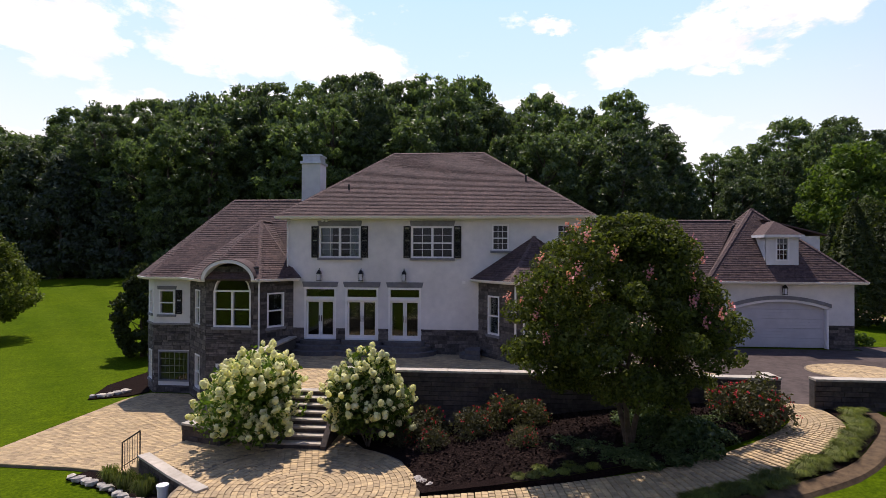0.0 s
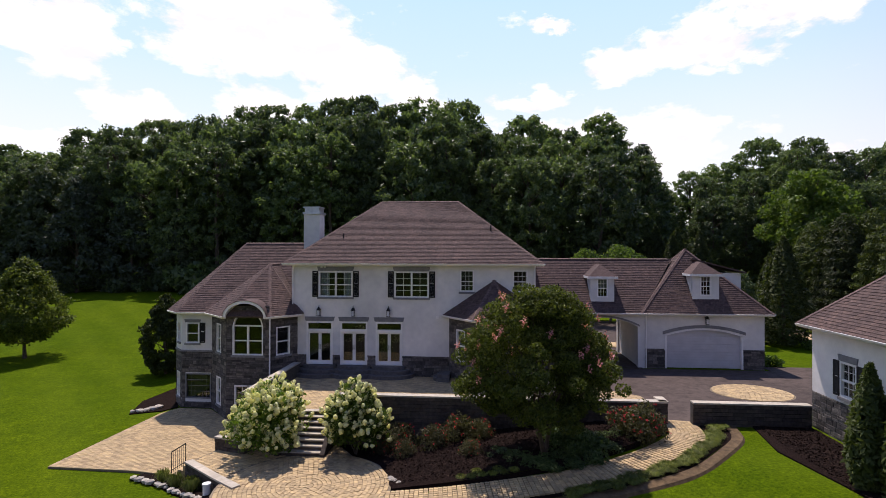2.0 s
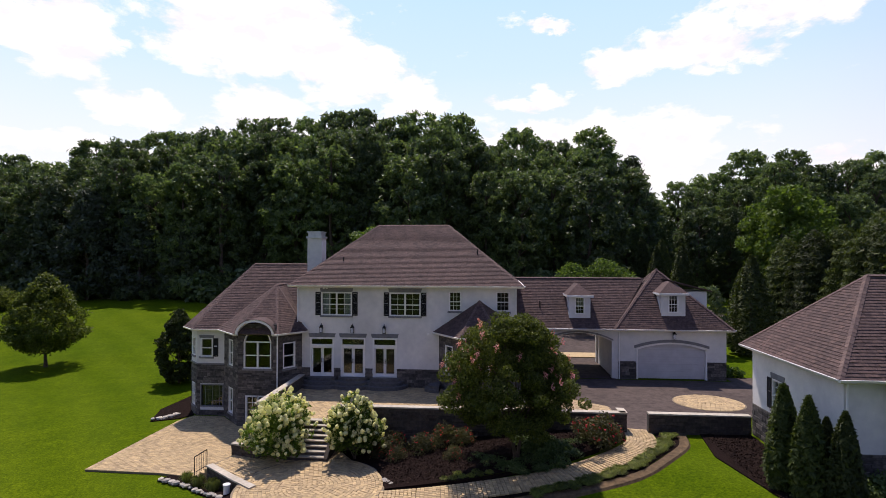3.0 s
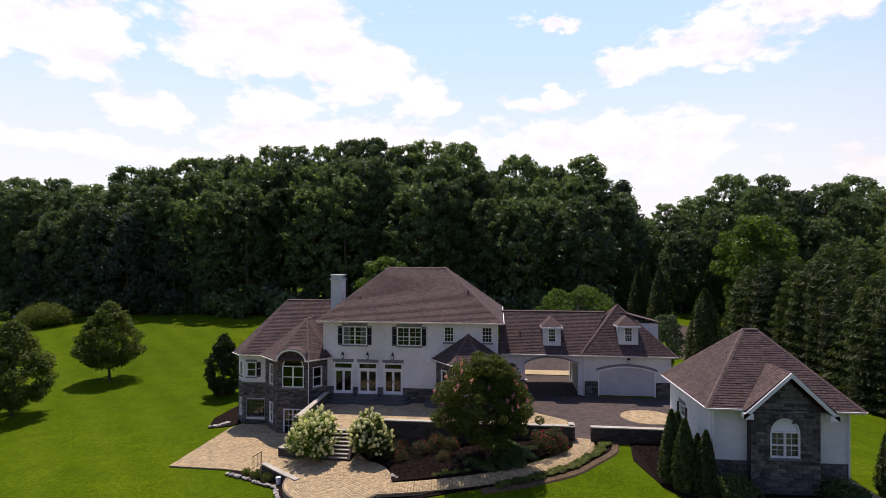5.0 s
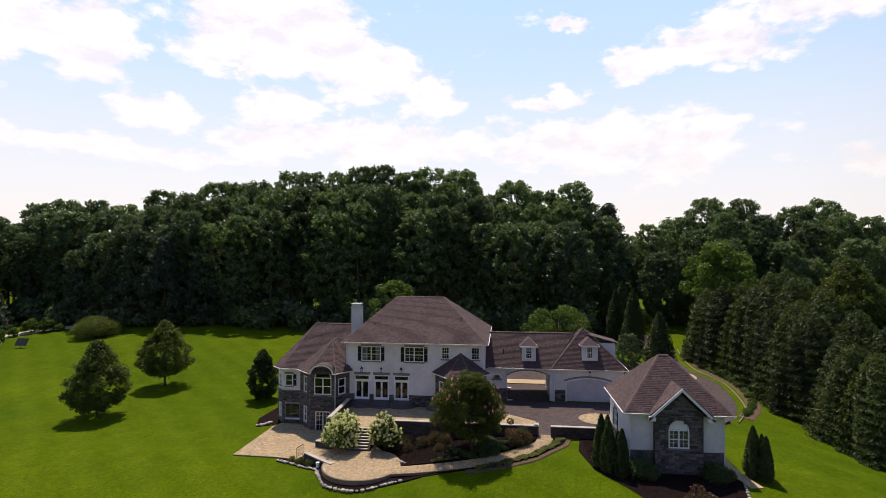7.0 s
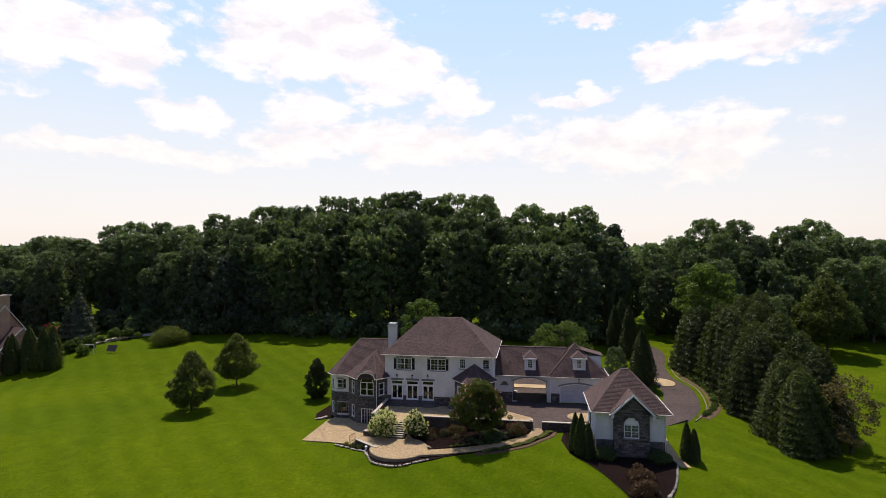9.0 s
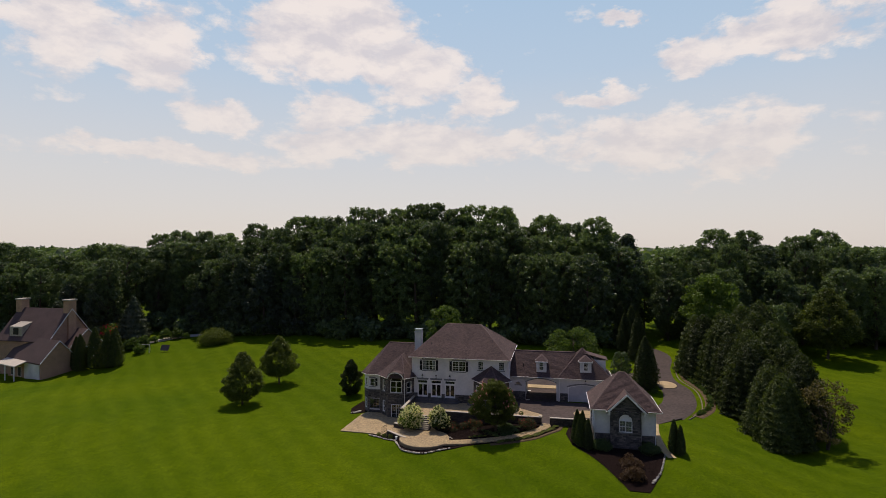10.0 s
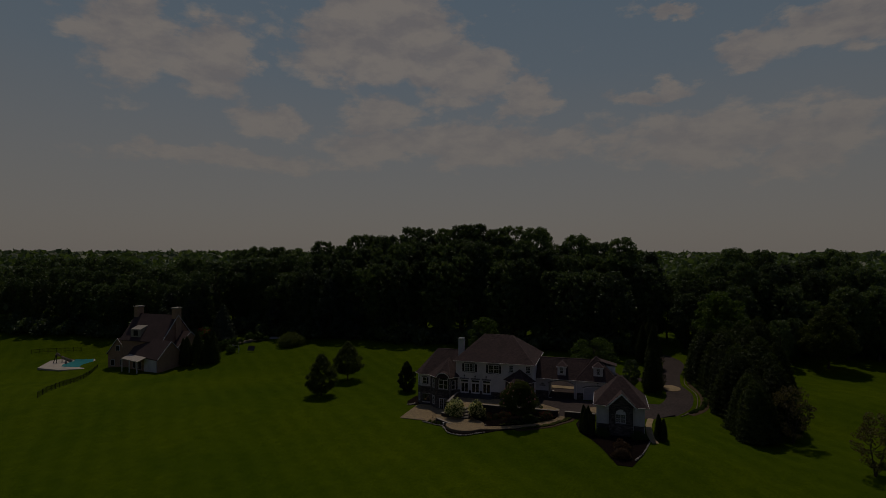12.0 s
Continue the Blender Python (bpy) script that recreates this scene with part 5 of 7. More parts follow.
def shrub(name, label, seed, R, H, n, leaf, material, blooms=None, nb=0, bsize=0.09, category="shrub", blobs=14, ball=False):
    """A leafy shrub, with flower heads if wanted."""
    rng = np.random.default_rng(seed)
    t = thing(name, label, category)
    bl = []
    for i in range(blobs):
        w, k = rng.uniform(0, 2 * math.pi), math.sqrt(rng.uniform(0, 1))
        z = rng.uniform(0.28, 0.8) * (1.12 - 0.5 * k)
        bl.append((R * 0.68 * k * math.cos(w), R * 0.68 * k * math.sin(w), H * z, min(R, H) * rng.uniform(0.28, 0.42)))
    p, d = crown_points(rng, n, bl)
    keep = p[:, 2] > 0.02
    part("foliage", quad_mesh("foliage", leaves(p[keep], d[keep], leaf, rng), material), None, t)
    for b in bl[:5]:
        part("stem", Geo().tube(((0, 0, -0.1), (b[0] * 0.5, b[1] * 0.5, b[2] * 0.5), b[:3]), (0.03, 0.02, 0.008), 5), M_BARK, t)
    if blooms is not None:
        q, e = crown_points(rng, nb * 4, [(b[0], b[1], b[2], b[3] * 1.06) for b in bl])
        good = (e[:, 2] > -0.45) & (np.linalg.norm(q[:, :2], axis=1) + np.maximum(q[:, 2] - H * 0.5, 0) * 0.5 > R * 0.45)
        q, e = q[good][:nb], e[good][:nb]
        if ball:
            heads = []
            for v_ in range(4):
                o = rng.normal(0, 1, (54, 3))
                o /= np.linalg.norm(o, axis=1)[:, None]
                up = np.maximum(o[:, 2:], 0)
                pos = o * (0.72, 0.72, 0.72) + np.concatenate((np.zeros_like(up), np.zeros_like(up), 0.75 * up), 1)
                heads.append(quad_mesh("flower_head", leaves(pos * bsize, o, bsize * 0.5, rng, 0.85, 0.2), blooms))
            for k_, (c, ax) in enumerate(zip(q, e)):
                ax = (Vector(ax) + Vector((0, 0, 0.6))).normalized()
                ob = part("flower_head", heads[k_ % 4], None, t)
                ob.matrix_basis = Matrix.LocRotScale(Vector(c) + ax * bsize * 0.5, ax.to_track_quat("Z", "Y"), Vector((1, 1, 1)) * float(rng.uniform(0.75, 1.3)))
        else:
            m = 9
            c = np.repeat(q, m, 0) + rng.normal(0, bsize * 0.5, (len(q) * m, 3))
            part("flowers", quad_mesh("flowers", leaves(c, np.repeat(e, m, 0), bsize * 0.45, rng, 0.8), blooms), None, t, kind="stuff")
    return t


def stand(ob, x, y, z=None, turn=0.0, scale=1.0):
    ob.matrix_basis = Matrix.LocRotScale((x, y, (gz(x, y) if z is None else z) - 0.03), Euler((0, 0, turn)), (scale, scale, scale))
    return ob


def again(ob, x, y, z=None, turn=0.0, scale=1.0, tall=1.0, label=""):
    c = copy_thing(ob, Matrix())
    c.matrix_basis = Matrix.LocRotScale((x, y, (gz(x, y) if z is None else z) - 0.05), Euler((0, 0, turn)), (scale, scale, scale * tall))
    return tagged(c, label) if label else c


# woodland behind the house
WOOD = [tree("woodland_tree", "tall dark green broadleaf tree at the wood's edge", 100 + i, 30.0, 5.6, 3.0 + i, 13500, 0.36, M_LEAF, blobs=430, shape="tall", lump=(0.06, 0.15), inner=0.25, tri=True, loose=True) for i in range(4)]
ROUND = [tree("woodland_tree", "broad dark green tree in the wood", 120 + i, 24.0, 7.4, 3.0, 13500, 0.36, M_LEAF, blobs=400, lump=(0.05, 0.13), inner=0.25, tri=True, loose=True) for i in range(3)]
BACK = [tree("woodland_tree", "crown of a tree deep in the wood", 126 + i, 28.0, 6.2, 3.0, 6000, 0.42, M_LEAF, blobs=200, shape="tall", lump=(0.07, 0.16), inner=0.25, tri=True, low=0.5, loose=True) for i in range(2)]
for w_ in WOOD + ROUND + BACK:
    tagged(w_, group="woodland trees")
# height of the wood's skyline along x
PROFILE = ((-240, 24), (-175, 25), (-152, 21), (-137, 25.5), (-121, 22), (-112, 29), (-97, 29.5), (-89, 23), (-80, 31), (-71, 29.5), (-64, 34.8), (-55.5, 31.5), (-48, 35.8), (-34, 35), (-22, 36.4), (-14.5, 34.6), (-8, 35.8), (-1.5, 34.8), (2.6, 29),
           (8, 32.2), (15, 30.4), (22, 31), (26, 28.6), (29.5, 22), (34.5, 17.5), (38, 22.5), (47, 24), (51, 27.5), (55.7, 28.6), (61, 27.5), (64, 22), (66.5, 19.5), (69, 25.5), (78, 27.8), (83, 26), (86, 21.5), (95, 24), (125, 24))


def wood_height(x):
    for (a, ha_), (b, hb_) in zip(PROFILE, PROFILE[1:]):
        if x <= b:
            return ha_ + (hb_ - ha_) * (x - a) / (b - a)
    return 24.0


rngw = random.Random(77)
used = set()
for row, (y0, k) in enumerate(((82, 0.70), (89, 0.86), (97, 1.0), (107, 0.95))):
    x = -238 + row * 2.0
    while x < 122:
        x += (rngw.uniform(5.2, 7.4) if row < 3 else rngw.uniform(9, 13)) * (1.5 if x < -178 else 1)
        y = y0 + rngw.uniform(-2.5, 2.5) - (8 if x < -108 and row < 2 else 0) + (4 if x > 34 else 0)
        if 24 < x < 36 and y < 90:
            continue
        top = wood_height(x) * rngw.uniform(0.97, 1.02) * k - gz(x, y)
        if row == 3:
            p, base_h, i = BACK[len(used) % 2], 28.0, 10 + len(used) % 2
        else:
            i = rngw.randrange(7)
            if top > 32 and rngw.random() < 0.6:
                i = rngw.randrange(4)
            p, base_h = (WOOD + ROUND)[i], 30.0 if i < 4 else 24.0
        s = top / base_h * 1.01
        wide = min(s, 1.08)
        if i not in used:
            used.add(i)
            stand(p, x, y, None, rngw.uniform(0, 6), s)
        else:
            again(p, x, y, None, rngw.uniform(0, 6), wide, s / wide)
for i_, (x_, y_, s_) in enumerate(((51, 67, 0.42), (56.5, 73, 0.46), (49, 76, 0.5), (61, 78, 0.45))):
    again(ROUND[i_ % 3], x_, y_, None, x_, s_)
# pines along the wood's edge
PN = tree("pine", "soft blue-green pine at the wood's edge", 151, 19.0, 6.4, 1.5, 12000, 0.34, M_PINE, blobs=260, shape="oval", lump=(0.07, 0.17), inner=0.25, tri=True, loose=True, category="pine")
stand(PN, -66, 77, None, 0.4, 1.0)
for x_, y_, s_ in ((-73, 79, 1.08), (-58, 79, 0.85), (-86, 80, 0.9), (-80, 80, 0.8), (-112, 72, 0.95), (-121, 70, 0.8), (-50, 79, 0.7), (29.5, 100, 1.36), (66, 104, 1.2), (-118, 64, 0.62)):
    again(PN, x_, y_, None, x_, s_)
stand(tree("bare_tree", "thin half-dead tree with pale bare branches", 152, 20.0, 3.6, 6.0, 260, 0.3, M_LEAF, M_ROCK, blobs=44, lump=(0.1, 0.2), stems=2), 30.5, 93)
# undergrowth of the wood's edge
UND = [shrub("understorey_shrub", "dark shrub under the woodland edge", 140 + i, 4.0, 5.0, 1500, 0.4, M_LEAF) for i in range(2)]
x, i = -235, 0
while x < 118:
    y = 79 + rngw.uniform(-2, 2) - (8 if x < -108 else 0) + (12 if x > 34 else 0)
    if not 22 < x < 38:
        (stand if i < 2 else again)(UND[i % 2], x, y, None, rngw.uniform(0, 6), rngw.uniform(0.85, 1.45))
        i += 1
    x += rngw.uniform(3, 4.6)

# far wooded country
def far_woods():
    rng = np.random.default_rng(5)
    blobs = []
    for i in range(2600):
        a = rng.uniform(-1.35, 1.35)
        r = rng.uniform(150, 1500) ** 1.0
        x_, y_ = r * math.sin(a), r * math.cos(a) + 20
        if y_ < 125 or (abs(x_) < 120 and y_ < 125):
            continue
        h = rng.uniform(11, 20) * (1 + r / 4000)
        blobs.append((x_, y_, gz(x_, y_) + h * 0.6, h * 0.55))
    for i in range(500):
        s = 1 if i % 2 else -1
        x_, y_ = s * rng.uniform(170, 420), rng.uniform(70, 200)
        blobs.append((x_, y_, gz(x_, y_) + 8, rng.uniform(6, 9)))
    # unseen woods added behind the camera's way, dark for the windows to reflect
    for i in range(420):
        a = rng.uniform(0.5 * math.pi, 1.5 * math.pi)
        r = rng.uniform(190, 320)
        x_, y_ = r * math.sin(a), r * math.cos(a) - 20
        blobs.append((x_, y_, gz(x_, y_) + rng.uniform(5, 14), rng.uniform(7, 11)))
    p, d = crown_points(rng, 110000, blobs)
    size = np.clip(np.linalg.norm(p[:, :2], axis=1) / 160, 0.8, 6)
    v = leaves(p, d, 1.0, rng)
    c = np.repeat(p, 4, 0)
    v = c + (v - c) * np.repeat(size, 4)[:, None]
    tagged(part("far_woods", quad_mesh("far_woods", v, M_LEAF), None), "distant rolling woodland to the horizon", "woodland", kind="stuff")


far_woods()

# trees of the lawn and garden
LT = tree("lawn_tree", "young round shade tree standing on the lawn", 215, 8.7, 3.9, 0.9, 26000, 0.13, M_LEAF_LIT, blobs=420, lump=(0.07, 0.15), shape="egg", inner=0.25, loose=True)
stand(LT, -40.8, 27.6, scale=1.0)
LT2 = tree("lawn_tree", "young shade tree with a clear trunk on the lawn", 202, 9.0, 4.2, 1.6, 26000, 0.13, M_LEAF_LIT, blobs=400, lump=(0.06, 0.14), shape="egg", inner=0.25, loose=True)
stand(LT2, -41.3, 40.6, scale=1.0)
again(LT2, 66.5, 73.0, None, 1.0, 1.62, label="round shade tree on the far meadow")


def myrtle_lobes():
    """Leaf clumps of a leaning, uneven crown: full on one side, low and stepped out on the other."""
    rng = random.Random(61)
    west = ((0.6, 2.2), (1.5, 3.3), (2.6, 3.8), (3.6, 3.8), (5.6, 3.2), (6.3, 2.1), (6.75, 0.9))
    east = ((0.6, 1.6), (1.9, 2.7), (2.7, 3.9), (3.4, 3.6), (4.1, 2.7), (5.0, 2.3), (6.2, 1.7), (6.75, 0.3))

    def width(tab, z):
        for (a, wa), (b, wb) in zip(tab, tab[1:]):
            if z <= b:
                return wa + (wb - wa) * max(0.0, (z - a) / (b - a))
        return 0.3
    out = []
    for i in range(260):
        z = 1.25 + 5.25 * rng.random() ** 0.85
        w, k = rng.uniform(0, 2 * math.pi), math.sqrt(rng.uniform(0.03, 1.0))
        half = width(east if math.cos(w) > 0 else west, z)
        r = rng.uniform(0.24, 0.58)
        out.append(((half - r * 0.7) * k * math.cos(w) / 3.6, (half * 0.85 - r * 0.7) * k * math.sin(w) / 3.6, z / 6.7, r / 3.6))
    return out


stand(tree("garden_tree", "crape myrtle with many stems and pink flowers", 203, 6.7, 3.6, 1.9, 90000, 0.06, M_MYRTLE, M_PALEBARK, blobs=0, stems=3, flowers=M_PINK, extra=myrtle_lobes()), 2.95, 16.8, gz(2.95, 16.8) + 0.1)
stand(tree("garden_tree", "large spreading tree beside the driveway", 204, 18.2, 6.6, 1.5, 16000, 0.27, M_SUNLEAF, blobs=120, lump=(0.12, 0.26)), 43.0, 69.0)
stand(tree("garden_tree", "low domed tree behind the connecting roof", 205, 8.4, 5.6, 1.5, 11000, 0.17, M_SUNLEAF, blobs=110, lump=(0.09, 0.2), inner=0.3), 14.0, 55.0)
stand(tree("garden_tree", "green tree standing behind the main roof", 206, 13.0, 4.4, 2.0, 9000, 0.19, M_SUNLEAF, blobs=100, lump=(0.09, 0.2), inner=0.3), -11.6, 53.5)
AIRY = stand(tree("garden_tree", "thin airy small tree at the evergreen row's end", 207, 9.0, 3.6, 1.2, 3200, 0.15, M_AIRY, blobs=70, stems=3, lump=(0.1, 0.2)), 45.0, 24.5)
# evergreen screen
EV = [conifer("evergreen", "dense dark evergreen in a screening row", 220 + i, 12.5, 4.7, 21000, M_CONIFER, 0.3, power=0.52, tri=True) for i in range(3)]
rnge = random.Random(41)
for i in range(17):
    t_ = i / 16
    x_, y_ = 38.6 + 1.2 * t_ + rnge.uniform(-0.7, 1.2), 49.0 - 25.5 * t_ + rnge.uniform(-0.5, 0.5)
    s_ = rnge.uniform(0.84, 1.1) * (1.0 - 0.2 * t_)
    (stand if i < 3 else again)(EV[i % 3], x_, y_, None, i * 1.3, s_)
for x_, y_, s_ in ((37.4, 53.5, 0.95), (37.2, 58.5, 0.9), (43.5, 52, 1.12), (43.5, 46, 1.08), (44.0, 40, 1.05), (48, 57, 1.15), (41, 54.5, 1.0), (44.4, 34.5, 0.95), (44.0, 29.5, 0.9), (49.5, 50, 0.8)):
    again(EV[1], x_, y_, None, x_, s_)
CO = conifer("cypress", "tall narrow green cypress behind the garage", 230, 10.8, 2.3, 8000, M_CONIFER, 0.2, column=True, taper=1.6)
stand(CO, 25.3, 76)
for x_, y_, s_ in ((27.3, 73, 0.97), (27.7, 66, 0.95), (25.5, 69.5, 0.9)):
    again(CO, x_, y_, None, x_, s_)
again(CO, 25.4, 42.2, None, 0.7, 0.98, 0.86, label="feathery green evergreen beside the drive")
again(CO, 26.6, 46.6, None, 2.7, 0.8, 0.9, label="feathery green evergreen behind the garage")
again(ROUND[1], 21.6, 42.5, None, 0.4, 0.26, label="small round dark tree behind the garage")
EVG = [tagged(e_, group="evergreen screen") for e_ in EV]
AR = conifer("arborvitae", "columnar dark green arborvitae beside the cottage", 231, 3.9, 0.68, 5200, M_CONIFER, 0.13, column=True)
stand(AR, 13.6, 12.9)
for x_, y_, s_ in ((14.4, 12.1, 0.92), (13.2, 13.9, 1.05), (14.3, 13.0, 0.8), (13.9, 15.0, 0.95), (24.1, 13.2, 0.98), (24.7, 12.5, 0.85), (24.9, 13.6, 0.8)):
    again(AR, x_, y_, None, x_, s_)

# shrubs
H1 = shrub("hydrangea", "big hydrangea covered in cream flower heads", 240, 1.95, 4.1, 8000, 0.085, M_HYDLEAF, M_BLOOM, 430, 0.106, blobs=52, ball=True)
stand(H1, -9.1, 18.4, CIRC - 0.1)
stand(shrub("hydrangea", "smaller rounded hydrangea with cream flower heads", 241, 1.55, 4.0, 7000, 0.085, M_HYDLEAF, M_BLOOM, 340, 0.106, blobs=46, ball=True), -5.15, 18.75, -2.25)
RO = shrub("rose_bush", "dark green rose bush with small red flowers", 242, 1.05, 1.75, 2600, 0.055, M_ROSELEAF, M_RED, 26, 0.055, blobs=34)
stand(RO, -3.2, 19.3, None, 0, 0.85)
for x_, y_, s_ in ((-2.9, 18.3, 0.6), (-1.65, 18.85, 0.78), (-0.6, 19.3, 0.9), (0.0, 17.5, 0.55), (0.4, 19.2, 0.7), (-4.0, 18.9, 0.5)):
    again(RO, x_, y_, None, x_ * 3, s_)
stand(shrub("rose_bush", "large rose bush with red flowers beside the path", 243, 1.25, 1.9, 4600, 0.06, M_ROSELEAF, M_RED, 70, 0.06, blobs=34), 6.95, 18.3)
JU = shrub("juniper", "low spreading juniper under the tree", 244, 1.5, 1.0, 6500, 0.06, M_JUNIPER, blobs=26)
stand(JU, 4.4, 17.0)
for x_, y_, s_ in ((3.0, 16.3, 0.75), (5.2, 17.7, 0.95), (1.5, 17.3, 0.7), (3.9, 18.6, 1.0), (2.2, 16.6, 0.7), (4.1, 17.9, 0.9), (6.0, 18.3, 0.7), (3.7, 16.5, 0.85)):
    again(JU, x_, y_, None, x_ * 3, s_, 0.6)
HO = tree("upright_evergreen", "tall dense dark evergreen at the house corner", 245, 6.3, 2.3, 0.3, 14000, 0.13, M_CONIFER, blobs=190, shape="egg", lump=(0.1, 0.22), inner=0.25, category="evergreen")
stand(HO, -24.7, 35.6)
stand(shrub("clipped_hedge", "broad clipped oval hedge on the lawn", 246, 4.9, 3.9, 20000, 0.13, M_LEAF_LIT, blobs=150), -73.6, 66.8)
PL = shrub("foundation_shrub", "dark rounded shrub by the cottage wall", 247, 1.35, 1.5, 5200, 0.07, M_JUNIPER, blobs=34)
stand(PL, 16.0, 12.4)
again(PL, 21.3, 12.4, None, 1, 1.0)
BR = shrub("bronze_shrub", "mounded bronze shrub in the mulch bed", 248, 1.5, 1.5, 2600, 0.1, M_DARKRED, blobs=20)
stand(BR, 18.6, 8.2)
again(BR, 18.6, 5.9, None, 2, 0.95)


def low_steps():
    t = thing("patio_steps", "three low paver steps between the two patios", "steps", kind="structure")
    a, b, o = Vector((-12.0, 17.1)), Vector((-11.55, 18.5)), Vector((-0.95, 0.31))
    for i in range(3):
        z = CIRC - 0.23 * (i + 1)
        p, q = a + o * 0.32 * i, b + o * 0.32 * i
        r, s = q + o * 0.34, p + o * 0.34
        part("tread", Geo().prism((tuple(s), tuple(p), tuple(q), tuple(r)), LOW - 0.1, z), M_PAVER, t)


low_steps()


# ---- small parts of the house ----
def lantern(side, u, z, parent):
    """A black wall lantern with bracket, cage and pale glass."""
    t = thing("wall_lantern", "", "")
    t.parent = parent
    c = Vector(side.p(u, 0.17, z))
    part("bracket", Geo().tube((side.p(u, 0.0, z + 0.2), side.p(u, 0.1, z + 0.42), c + Vector((0, 0, 0.36))), 0.018, 6), M_IRON, t)
    g = Geo()
    side.slab(g, u - 0.06, u + 0.06, 0.0, 0.03, z - 0.05, z + 0.28)
    part("back_plate", g, M_IRON, t)
    g = Geo()
    for a in (-0.09, 0.075):
        for o in (0.08, 0.245):
            g = Geo()
            side.slab(g, u + a, u + a + 0.015, o, o + 0.015, z - 0.18, z + 0.15)
            part("cage_bar", g, M_IRON, t)
    g = Geo()
    side.slab(g, u - 0.1, u + 0.1, 0.07, 0.27, z - 0.2, z - 0.17)
    part("lantern_base", g, M_IRON, t)
    g = Geo()
    g.hexa((side.p(u - 0.12, 0.29, z + 0.15), side.p(u + 0.12, 0.29, z + 0.15), side.p(u + 0.12, 0.05, z + 0.15), side.p(u - 0.12, 0.05, z + 0.15),
            side.p(u - 0.03, 0.2, z + 0.34), side.p(u + 0.03, 0.2, z + 0.34), side.p(u + 0.03, 0.14, z + 0.34), side.p(u - 0.03, 0.14, z + 0.34)))
    part("lantern_cap", g, M_IRON, t)
    g = Geo()
    side.slab(g, u - 0.07, u + 0.07, 0.1, 0.24, z - 0.17, z + 0.14)
    part("lantern_glass", g, M_CURTAIN, t)


for a, b in doors:
    lantern(FAC, (a + b) / 2 + FX - 0.02, 3.02, house)
lantern(GA, 15.15 - 11.2, 2.2, house)


def round_steps():
    """Three scalloped bluestone steps below the french doors."""
    t = thing("door_steps", "curved grey stone steps under the three doors", "steps", kind="structure")
    for i, z in enumerate((DZ - 0.02, DZ - 0.22, DZ - 0.43)):
        for a, b in doors:
            c, r = (a + b) / 2, 1.02 + 0.3 * i
            pts = [(c + r * math.cos(math.pi + math.pi * k / 14), 27.36 + (0.5 + 0.34 * i) * math.sin(math.pi + math.pi * k / 14)) for k in range(15)]
            zz = z - 0.004 * ((a + b) > -15) - 0.004 * ((a + b) > -12)
            part("tread", Geo().prism(pts, TERR - 0.05, zz), M_STEP, t)
    c = -2.9
    for i in range(2):
        r = 1.0 - 0.25 * i
        pts = [(-1.5 + r * math.cos(math.pi * 0.5 + math.pi * k / 14), 26.7 + r * 0.75 * math.sin(math.pi * 0.5 + math.pi * k / 14)) for k in range(15)]
        part("tread", Geo().prism(pts, TERR - 0.05, TERR + 0.2 + 0.2 * i), M_STEP, t)


round_steps()
part("roof_vent", Geo().tube(((-8.7, 29.5, 7.5), (-8.7, 29.5, 7.95)), 0.05, 8), M_BLACK, house, "dark vent pipe")
part("roof_vent", Geo().tube(((0.9, 30.3, 7.9), (0.9, 30.3, 8.5)), 0.05, 8), M_BLACK, house, "dark vent pipe")
part("roof_vent", Geo().tube(((5.6, 32.9, 3.9), (5.6, 32.9, 4.6)), 0.05, 8), M_BLACK, house, "dark vent pipe")
g = Geo()
FAC.slab(g, 8.95, 9.1, 0.0, 0.08, 2.72, 2.86)
part("meter_box", g, M_TRIM, house, "small white wall box")
g = Geo()
for u in (1.85, 2.05):
    FAC.slab(g, u, u + 0.09, 0.02, 0.2, 5.78, 5.9)
part("flood_light", g, M_TRIM, house, "white twin flood light under the eaves")
downpipe(-11.28, 27.3, E1 + 0.3, 5.9, house)
downpipe(3.47, 27.3, TERR, 5.9, house)
# voussoirs over the big arched window
vs = Geo()
for i in range(15):
    a, b = math.pi * (1 - i / 15) - 0.015, math.pi * (1 - (i + 1) / 15) + 0.015
    r0, r1 = (0.96, 0.87), (1.13, 1.06)
    q = [(-13.44 + r[0] * math.cos(w_), 2.36 + r[1] * math.sin(w_)) for r in (r0, r1) for w_ in (a, b)]
    vs.hexa(((q[0][0], 25.74, q[0][1]), (q[1][0], 25.74, q[1][1]), (q[1][0], 25.81, q[1][1]), (q[0][0], 25.81, q[0][1]),
             (q[2][0], 25.74, q[2][1]), (q[3][0], 25.74, q[3][1]), (q[3][0], 25.81, q[3][1]), (q[2][0], 25.81, q[2][1])))
part("voussoirs", vs, M_STONE, TW, kind="stuff")
vs = Geo()
for i in range(13):
    a, b = math.pi * (1 - i / 13) - 0.015, math.pi * (1 - (i + 1) / 13) + 0.015
    q = [(18.73 + r[0] * math.cos(w_), 2.35 + r[1] * math.sin(w_)) for r in ((0.77, 0.77), (0.98, 0.98)) for w_ in (a, b)]
    vs.hexa(((q[0][0], 12.87, q[0][1]), (q[1][0], 12.87, q[1][1]), (q[1][0], 12.96, q[1][1]), (q[0][0], 12.96, q[0][1]),
             (q[2][0], 12.87, q[2][1]), (q[3][0], 12.87, q[3][1]), (q[3][0], 12.96, q[3][1]), (q[2][0], 12.96, q[2][1])))
part("voussoirs", vs, M_STONE, cot, kind="stuff")


